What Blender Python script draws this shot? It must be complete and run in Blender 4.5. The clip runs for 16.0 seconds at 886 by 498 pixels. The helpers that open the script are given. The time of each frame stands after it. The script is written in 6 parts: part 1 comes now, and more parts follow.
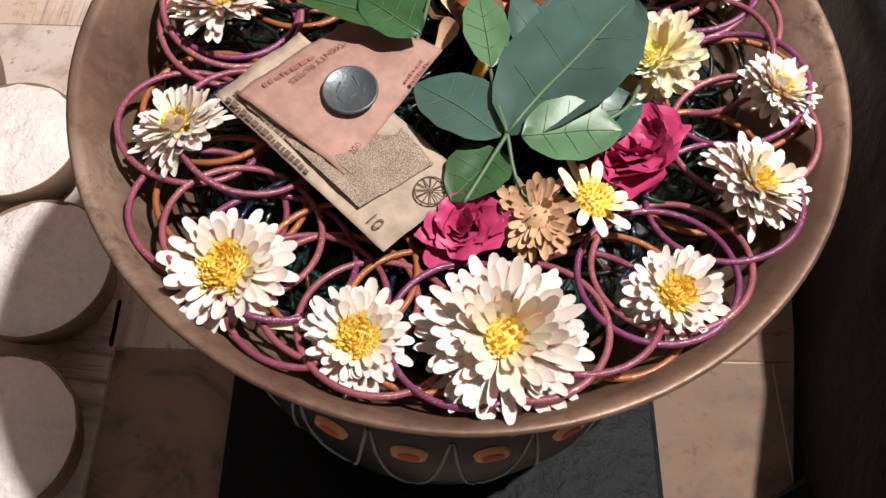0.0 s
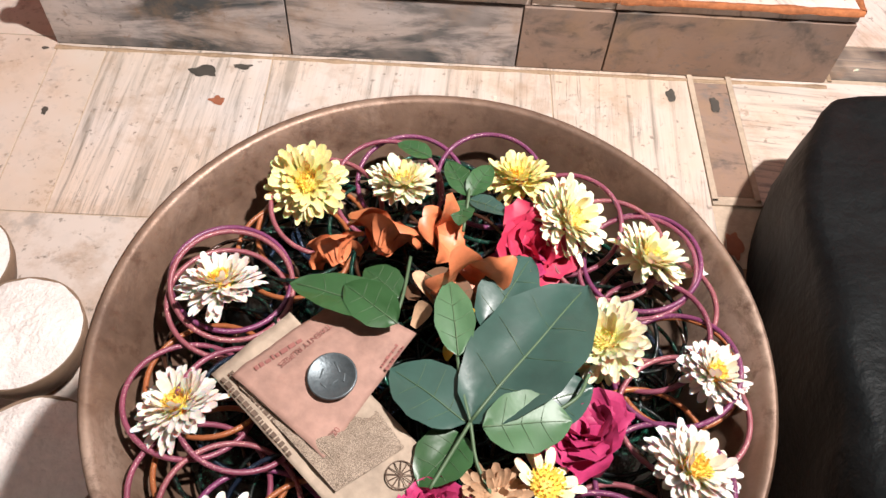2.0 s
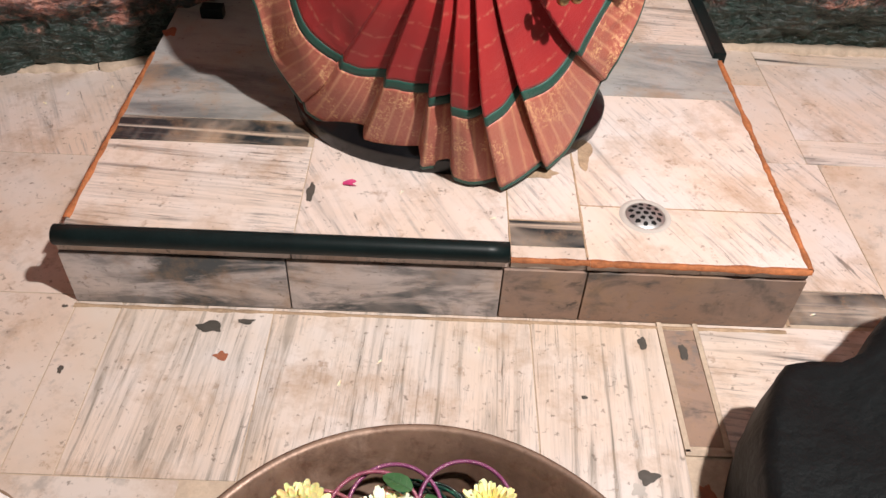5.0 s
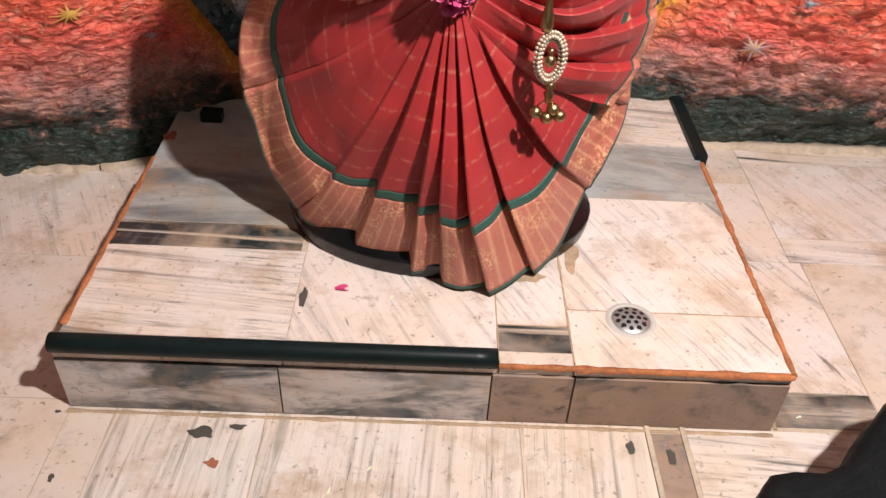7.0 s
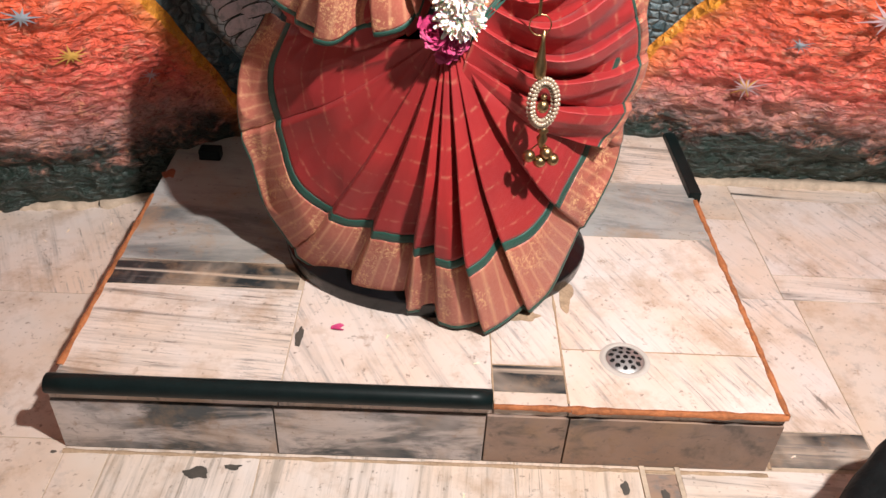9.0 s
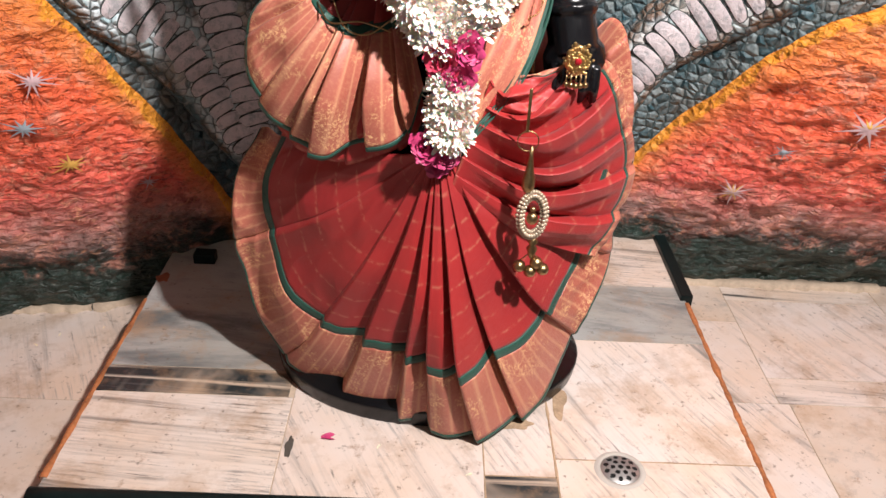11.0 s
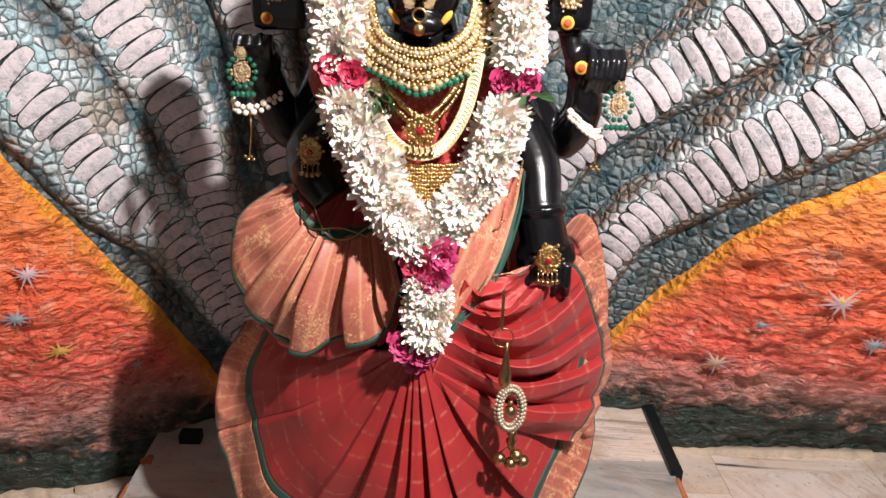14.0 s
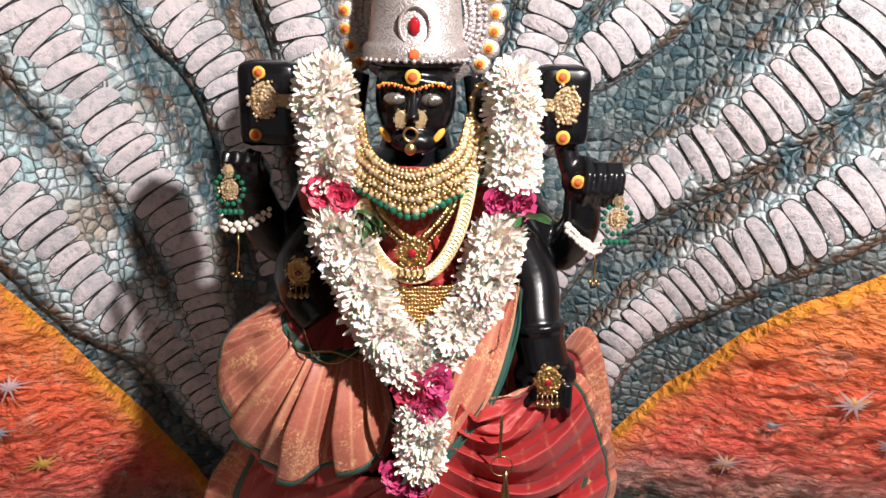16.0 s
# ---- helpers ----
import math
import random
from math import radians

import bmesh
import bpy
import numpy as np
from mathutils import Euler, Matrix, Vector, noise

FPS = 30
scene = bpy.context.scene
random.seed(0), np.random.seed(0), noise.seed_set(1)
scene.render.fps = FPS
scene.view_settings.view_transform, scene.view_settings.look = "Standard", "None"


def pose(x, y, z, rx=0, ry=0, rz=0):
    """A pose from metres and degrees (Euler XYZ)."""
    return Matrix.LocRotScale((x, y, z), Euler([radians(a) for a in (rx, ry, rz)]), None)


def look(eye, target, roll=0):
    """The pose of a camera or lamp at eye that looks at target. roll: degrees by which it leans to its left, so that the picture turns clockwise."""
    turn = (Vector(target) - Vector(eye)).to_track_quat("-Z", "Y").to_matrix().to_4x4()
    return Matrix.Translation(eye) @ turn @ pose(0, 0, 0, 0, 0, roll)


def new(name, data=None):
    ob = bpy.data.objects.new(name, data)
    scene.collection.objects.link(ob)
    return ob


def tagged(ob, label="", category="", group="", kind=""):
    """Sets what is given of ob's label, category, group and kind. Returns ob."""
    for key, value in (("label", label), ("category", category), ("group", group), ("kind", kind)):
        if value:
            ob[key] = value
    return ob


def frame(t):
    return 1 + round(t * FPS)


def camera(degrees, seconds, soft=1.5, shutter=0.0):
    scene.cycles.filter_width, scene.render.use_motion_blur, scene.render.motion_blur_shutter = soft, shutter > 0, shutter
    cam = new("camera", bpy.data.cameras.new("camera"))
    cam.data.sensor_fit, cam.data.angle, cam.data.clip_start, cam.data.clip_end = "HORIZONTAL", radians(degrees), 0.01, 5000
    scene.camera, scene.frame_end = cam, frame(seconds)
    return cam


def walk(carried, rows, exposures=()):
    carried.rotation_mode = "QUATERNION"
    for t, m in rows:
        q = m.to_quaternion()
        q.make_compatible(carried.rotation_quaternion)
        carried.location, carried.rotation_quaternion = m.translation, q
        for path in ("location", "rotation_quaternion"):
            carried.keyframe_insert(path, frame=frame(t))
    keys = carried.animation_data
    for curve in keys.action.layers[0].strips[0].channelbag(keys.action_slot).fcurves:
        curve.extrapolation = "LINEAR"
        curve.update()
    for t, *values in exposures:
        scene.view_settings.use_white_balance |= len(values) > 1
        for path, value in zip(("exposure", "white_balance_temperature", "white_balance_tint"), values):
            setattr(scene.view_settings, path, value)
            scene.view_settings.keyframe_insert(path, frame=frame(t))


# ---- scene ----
cam = camera(57.5, 16.0)
PATH = [
    (0, (0.156, 0.198, 0.711), (0.193, 1.107, -1.07), 3.5),
    (0.5, (0.154, 0.207, 0.718), (0.198, 1.168, -1.035), 4.1),
    (1, (0.16, 0.239, 0.762), (0.205, 1.287, -0.941), 4.5),
    (1.5, (0.163, 0.249, 0.795), (0.208, 1.379, -0.855), 4.5),
    (2, (0.164, 0.251, 0.8), (0.207, 1.392, -0.842), 4.5),
    (2.5, (0.164, 0.253, 0.805), (0.207, 1.406, -0.828), 4.4),
    (3, (0.165, 0.256, 0.815), (0.205, 1.427, -0.806), 4.3),
    (3.5, (0.17, 0.27, 0.857), (0.203, 1.53, -0.696), 3.8),
    (4, (0.169, 0.287, 0.91), (0.2, 1.663, -0.541), 3.4),
    (6.5, (0.178, 0.303, 0.974), (0.208, 1.804, -0.348), 3.0),
    (7, (0.18, 0.309, 1.003), (0.212, 1.869, -0.248), 3.0),
    (7.5, (0.182, 0.308, 1.007), (0.213, 1.876, -0.234), 2.9),
    (8, (0.182, 0.31, 1.01), (0.213, 1.882, -0.226), 2.9),
    (8.5, (0.182, 0.311, 1.014), (0.214, 1.887, -0.216), 3.0),
    (9, (0.185, 0.314, 1.028), (0.217, 1.913, -0.172), 3.0),
    (9.5, (0.188, 0.324, 1.047), (0.224, 1.981, -0.072), 3.0),
    (9.7, (0.187, 0.332, 1.058), (0.226, 2.013, -0.026), 3.0),
    (11.8, (0.204, 0.316, 1.054), (0.224, 2.089, 0.13), 2.5),
    (12, (0.209, 0.314, 1.077), (0.227, 2.114, 0.206), 2.3),
    (12.5, (0.213, 0.318, 1.116), (0.23, 2.162, 0.344), 2.1),
    (13, (0.217, 0.33, 1.13), (0.237, 2.194, 0.407), 1.9),
    (13.5, (0.217, 0.331, 1.134), (0.239, 2.2, 0.42), 1.8),
    (14, (0.218, 0.334, 1.137), (0.24, 2.206, 0.432), 1.8),
    (14.5, (0.219, 0.336, 1.14), (0.242, 2.211, 0.445), 1.7),
    (15, (0.227, 0.361, 1.173), (0.253, 2.257, 0.538), 1.5),
    (15.5, (0.229, 0.389, 1.201), (0.246, 2.303, 0.623), 1.2),
    (16, (0.227, 0.4, 1.203), (0.241, 2.317, 0.633), 1.2),
]
walk(cam, [(t, look(eye, target, roll)) for t, eye, target, roll in PATH], ((0, 0.2), (1.2, 0.36), (2.5, 0.28), (4, 0.08), (6.5, 0.06), (9.7, 0.14), (12, -0.06), (14, -0.12), (16, -0.26)))

# ---- light ----
world = bpy.data.worlds.new("world")
scene.world = world
world.use_nodes = True
world.node_tree.nodes["Background"].inputs[0].default_value = (1.0, 0.95, 0.96, 1)
world.node_tree.nodes["Background"].inputs[1].default_value = 0.4
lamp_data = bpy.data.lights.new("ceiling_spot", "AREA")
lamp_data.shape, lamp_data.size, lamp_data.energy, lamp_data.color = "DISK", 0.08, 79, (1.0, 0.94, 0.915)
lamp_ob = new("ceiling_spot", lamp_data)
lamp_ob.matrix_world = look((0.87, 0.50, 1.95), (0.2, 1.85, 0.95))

rnd = random.Random(7)


# ---- materials ----
def nodes_of(name):
    m = bpy.data.materials.new(name)
    m.use_nodes = True
    t = m.node_tree
    return m, t, t.nodes["Principled BSDF"]


def add(t, kind, **values):
    n = t.nodes.new(kind)
    for k, v in values.items():
        n.inputs[k.replace("_", " ")].default_value = v
    return n


def ramp(t, fac, stops):
    n = t.nodes.new("ShaderNodeValToRGB")
    e = n.color_ramp.elements
    while len(e) < len(stops):
        e.new(0.5)
    for el, (p, c) in zip(e, stops):
        el.position, el.color = p, (*c, 1)
    t.links.new(fac, n.inputs[0])
    return n.outputs[0]


def mix(t, fac, a, b, how="MIX"):
    n = t.nodes.new("ShaderNodeMix")
    n.data_type, n.blend_type = "RGBA", how
    for sock, v in ((n.inputs[0], fac), (n.inputs[6], a), (n.inputs[7], b)):
        if isinstance(v, (int, float)):
            sock.default_value = v
        elif isinstance(v, tuple):
            sock.default_value = (*v, 1)
        else:
            t.links.new(v, sock)
    return n.outputs[2]


def coords(t, scale=(1, 1, 1), own=True, turn=0.0):
    c = t.nodes.new("ShaderNodeTexCoord").outputs["Object"]
    if own:
        info = t.nodes.new("ShaderNodeObjectInfo")
        mul = t.nodes.new("ShaderNodeMath")
        mul.operation = "MULTIPLY"
        mul.inputs[1].default_value = 37.0
        t.links.new(info.outputs["Random"], mul.inputs[0])
        v = t.nodes.new("ShaderNodeVectorMath")
        t.links.new(c, v.inputs[0])
        t.links.new(mul.outputs[0], v.inputs[1])
        c = v.outputs[0]
    r = t.nodes.new("ShaderNodeMapping")
    r.inputs["Rotation"].default_value = (0, 0, turn)
    t.links.new(c, r.inputs["Vector"])
    c = r.outputs[0]
    m = t.nodes.new("ShaderNodeMapping")
    m.inputs["Scale"].default_value = scale
    t.links.new(c, m.inputs["Vector"])
    return m.outputs[0]


def noise_of(t, vec, scale, detail=5.0, rough=0.6, distort=0.0):
    n = add(t, "ShaderNodeTexNoise", Scale=scale, Detail=detail, Roughness=rough, Distortion=distort)
    t.links.new(vec, n.inputs["Vector"])
    return n.outputs["Fac"]


def bump(t, b, height, strength=0.5, distance=0.002):
    n = add(t, "ShaderNodeBump", Strength=strength, Distance=distance)
    t.links.new(height, n.inputs["Height"])
    t.links.new(n.outputs[0], b.inputs["Normal"])


def plain(name, c, rough=0.5, metal=0.0, vary=0.25, grain=60.0, bumps=0.2, depth=0.001, own=True, coat=0.0, shine=0.5, soft=0.0):
    """A surface of one colour with blotches, grain and fine relief."""
    m, t, b = nodes_of(name)
    v = coords(t, own=own)
    big, fine = noise_of(t, v, grain * 0.15), noise_of(t, v, grain)
    dark = tuple(x * (1 - vary) for x in c)
    light = tuple(min(1, x * (1 + vary)) for x in c)
    col = ramp(t, big, [(0.3, dark), (0.7, light)])
    col = mix(t, 0.35, col, ramp(t, fine, [(0.35, dark), (0.65, light)]))
    t.links.new(col, b.inputs["Base Color"])
    b.inputs["Roughness"].default_value, b.inputs["Metallic"].default_value = rough, metal
    b.inputs["Coat Weight"].default_value = coat
    b.inputs["Specular IOR Level"].default_value = shine
    if soft:
        b.inputs["Subsurface Weight"].default_value, b.inputs["Subsurface Scale"].default_value = soft, 0.006
    bump(t, b, fine, bumps, depth)
    return m


def marble(name, stretch, turn, cream, grey, amount, spots=0.35, gloss=(0.3, 0.55)):
    """Polished white marble with streaks along one way, stains and scratches."""
    m, t, b = nodes_of(name)
    v = coords(t, stretch, turn=turn)
    streak = noise_of(t, v, 2.6, 11, 0.64, 0.8)
    fine = noise_of(t, v, 14.0, 6, 0.7)
    even = coords(t)
    blot = noise_of(t, even, 5.0, 4)
    speck = noise_of(t, even, 90.0, 3)
    warm = tuple(x * y for x, y in zip(cream, (0.96, 0.84, 0.72)))
    col = ramp(t, blot, [(0.35, cream), (0.7, warm)])
    mask = ramp(t, streak, [(amount - 0.15, (1, 1, 1)), (amount - 0.08, (0.55, 0.55, 0.55)), (amount - 0.03, (0.2, 0.2, 0.2)), (amount + 0.06, (0, 0, 0))])
    mask = mix(t, 1.0, mask, ramp(t, noise_of(t, even, 3.6, 4, 0.6, 0.6), [(0.34, (0.35, 0.35, 0.35)), (0.52, (1, 1, 1))]), "MULTIPLY")
    col = mix(t, mask, col, grey)
    scratch = mix(t, 1.0, ramp(t, fine, [(0.36, (0.7, 0.7, 0.7)), (0.49, (0, 0, 0))]), ramp(t, noise_of(t, even, 4.5, 4, 0.65, 0.8), [(0.46, (0.12, 0.12, 0.12)), (0.6, (1, 1, 1))]), "MULTIPLY")
    col = mix(t, scratch, col, tuple(0.55 * x + 0.1 for x in grey))
    dash = noise_of(t, v, 5.5, 9, 0.72, 0.5)
    patch = ramp(t, noise_of(t, even, 6.5, 3), [(0.48, (0, 0, 0)), (0.64, (0.9, 0.9, 0.9))])
    crisp = mix(t, ramp(t, dash, [(0.36, (1, 1, 1)), (0.41, (0, 0, 0))]), (0, 0, 0), patch)
    col = mix(t, crisp, col, tuple(0.45 * x for x in grey))
    col = mix(t, ramp(t, noise_of(t, even, 8.0, 6, 0.7), [(0.52, (0, 0, 0)), (0.70, (0.65, 0.65, 0.65))]), col, (0.34, 0.21, 0.12))
    col = mix(t, ramp(t, noise_of(t, even, 26.0, 7, 0.75), [(0.60, (0, 0, 0)), (0.68, (0.55, 0.55, 0.55))]), col, (0.25, 0.15, 0.085))
    col = mix(t, ramp(t, speck, [(0.29, (spots * 1.8, spots * 1.8, spots * 1.8)), (0.37, (0, 0, 0))]), col, (0.12, 0.09, 0.07))
    t.links.new(col, b.inputs["Base Color"])
    t.links.new(ramp(t, noise_of(t, even, 12.0), [(0.3, (gloss[0],) * 3), (0.7, (gloss[1],) * 3)]), b.inputs["Roughness"])
    bump(t, b, mix(t, 0.5, fine, speck), 0.15, 0.001)
    return m


CREAM, GREY = (0.66, 0.585, 0.54), (0.13, 0.13, 0.125)
mb_long = marble("marble_streaks_along", (19, 0.8, 1), 0.06, CREAM, (0.22, 0.19, 0.155), 0.49)
mb_cross = marble("marble_streaks_across", (0.9, 16, 1), 0.08, CREAM, (0.05, 0.05, 0.047), 0.46)
mb_slant = marble("marble_streaks_slanted", (0.7, 11, 1), -2.05, (0.66, 0.58, 0.54), (0.20, 0.19, 0.18), 0.43)
mb_dark = marble("marble_black_bands", (0.8, 12, 1), 0.05, (0.55, 0.47, 0.40), (0.016, 0.022, 0.024), 0.66)
mb_grey_and_shade = marble("marble_grey_and_shade", (0.8, 3.5, 3.5), 0.1, (0.36, 0.36, 0.35), (0.12, 0.13, 0.13), 0.5)
mb_face = marble("marble_riser", (2.2, 5, 7), 0.0, (0.54, 0.49, 0.48), (0.05, 0.06, 0.065), 0.56)
mb_brown = marble("marble_riser_brown", (3.5, 5, 6), 0.2, (0.30, 0.21, 0.165), (0.09, 0.075, 0.065), 0.5, gloss=(0.5, 0.75))
mb_plain = marble("marble_plain", (2, 2, 2), 0.3, (0.60, 0.52, 0.465), (0.34, 0.29, 0.25), 0.40)
mb_earth = marble("marble_earth_brown", (3.5, 5, 6), 0.2, (0.22, 0.15, 0.11), (0.08, 0.06, 0.05), 0.5, gloss=(0.8, 0.95))
grout = plain("grout", (0.46, 0.36, 0.27), 0.9, grain=120, bumps=0.6)
joint_cement = plain("tan_cement", (0.36, 0.25, 0.16), 0.9, vary=0.4, grain=200, bumps=0.7)
red_cement = plain("red_oxide_cement", (0.34, 0.115, 0.04), 0.85, vary=0.6, grain=150, bumps=0.8, depth=0.002)
granite = plain("black_granite", (0.004, 0.009, 0.009), 0.4, vary=0.4, grain=300, bumps=0.05, shine=0.2)
black_rock = plain("rough_black_stone", (0.0045, 0.006, 0.0065), 0.55, vary=0.5, grain=45, bumps=0.7, depth=0.005, shine=0.16)
idol_black = plain("oiled_black_stone", (0.004, 0.004, 0.005), 0.26, vary=0.4, grain=40, bumps=0.12, shine=0.4)
steel = plain("stainless_steel", (0.42, 0.41, 0.40), 0.42, 0.8, vary=0.2, grain=200, bumps=0.1)
hole_shade = plain("drain_hole_shade", (0.012, 0.012, 0.012), 0.8)
plaster = plain("cream_wall_paint", (0.44, 0.40, 0.36), 0.8, grain=20, bumps=0.4)


def bronze_material():
    m, t, b = nodes_of("old_bronze")
    v = coords(t, own=False)
    big = noise_of(t, v, 7.0, 6, 0.65)
    fine = noise_of(t, v, 70.0, 5, 0.7)
    col = ramp(t, big, [(0.28, (0.07, 0.04, 0.028)), (0.5, (0.19, 0.115, 0.078)), (0.68, (0.40, 0.285, 0.22))])
    col = mix(t, ramp(t, noise_of(t, v, 28.0, 8, 0.75, 0.6), [(0.5, (0, 0, 0)), (0.66, (0.7, 0.7, 0.7))]), col, (0.10, 0.058, 0.04))
    col = mix(t, ramp(t, fine, [(0.3, (0.7, 0.7, 0.7)), (0.45, (0, 0, 0))]), col, (0.09, 0.045, 0.03))
    t.links.new(col, b.inputs["Base Color"])
    b.inputs["Metallic"].default_value = 0.4
    t.links.new(ramp(t, fine, [(0.3, (0.34, 0.34, 0.34)), (0.7, (0.55, 0.55, 0.55))]), b.inputs["Roughness"])
    bump(t, b, fine, 0.35, 0.0012)
    return m


bronze = bronze_material()


def hill_material():
    """Painted rough plaster: orange and red, paler pink and grey lower, dark green at the foot."""
    m, t, b = nodes_of("painted_plaster_hills")
    v = coords(t, (1, 1, 1.3), own=False)
    big, mid, fine = noise_of(t, v, 4.0, 5), noise_of(t, v, 17.0, 6, 0.7, 0.4), noise_of(t, v, 60.0, 5, 0.7)
    sep = t.nodes.new("ShaderNodeSeparateXYZ")
    t.links.new(t.nodes.new("ShaderNodeTexCoord").outputs["Object"], sep.inputs[0])
    wob = t.nodes.new("ShaderNodeMath")
    wob.operation = "MULTIPLY_ADD"
    wob.inputs[1].default_value = 0.172
    t.links.new(mid, wob.inputs[0])
    t.links.new(sep.outputs[2], wob.inputs[2])
    wob2 = t.nodes.new("ShaderNodeMath")
    wob2.operation = "MULTIPLY_ADD"
    wob2.inputs[1].default_value = 0.175
    t.links.new(big, wob2.inputs[0])
    t.links.new(wob.outputs[0], wob2.inputs[2])
    col = ramp(t, wob2.outputs[0], [(0.295, (0.012, 0.030, 0.022)), (0.335, (0.06, 0.05, 0.045)), (0.385, (0.44, 0.22, 0.19)),
                                    (0.48, (0.80, 0.12, 0.085)), (0.70, (0.94, 0.15, 0.055)), (0.95, (0.94, 0.30, 0.075))])
    pale = ramp(t, mid, [(0.54, (0, 0, 0)), (0.66, (0.62, 0.62, 0.62))])
    col = mix(t, pale, col, (0.84, 0.38, 0.28))
    col = mix(t, ramp(t, fine, [(0.36, (0.7, 0.7, 0.7)), (0.46, (0, 0, 0))]), col, (0.20, 0.03, 0.02))
    col = mix(t, ramp(t, noise_of(t, v, 9.0, 6, 0.7), [(0.34, (0.6, 0.6, 0.6)), (0.44, (0, 0, 0))]), col, (0.22, 0.03, 0.02))
    col = mix(t, ramp(t, noise_of(t, v, 38.0, 4, 0.7, 0.8), [(0.55, (0, 0, 0)), (0.68, (0.55, 0.55, 0.55))]), col, (0.78, 0.36, 0.20))
    foot = ramp(t, wob2.outputs[0], [(0.29, (0.95, 0.95, 0.95)), (0.34, (0, 0, 0))])
    col = mix(t, foot, col, ramp(t, fine, [(0.4, (0.008, 0.024, 0.018)), (0.62, (0.03, 0.055, 0.045)), (0.72, (0.3, 0.3, 0.27))]))
    below = t.nodes.new("ShaderNodeSeparateXYZ")
    t.links.new(t.nodes.new("ShaderNodeUVMap").outputs[0], below.inputs[0])
    rim = t.nodes.new("ShaderNodeMath")
    rim.operation = "MULTIPLY_ADD"
    rim.inputs[1].default_value = -0.022
    t.links.new(ramp(t, noise_of(t, v, 22.0, 6, 0.75), [(0.38, (0, 0, 0)), (0.66, (1, 1, 1))]), rim.inputs[0])
    t.links.new(below.outputs[1], rim.inputs[2])
    col = mix(t, ramp(t, rim.outputs[0], [(0.0, (0.7, 0.7, 0.7)), (0.10, (0, 0, 0))]), col, (0.80, 0.24, 0.05))
    col = mix(t, ramp(t, rim.outputs[0], [(0.0, (0.9, 0.9, 0.9)), (0.006, (0, 0, 0))]), col, (0.85, 0.33, 0.03))
    t.links.new(col, b.inputs["Base Color"])
    b.inputs["Roughness"].default_value = 0.42
    flat = coords(t, (1, 1, 2.0), own=False)
    chip = add(t, "ShaderNodeTexVoronoi", Scale=30.0, Randomness=1.0)
    t.links.new(flat, chip.inputs["Vector"])
    bump(t, b, mix(t, 0.65, chip.outputs["Distance"], noise_of(t, flat, 44.0, 4, 0.6, 0.6)), 1.0, 0.034)
    return m


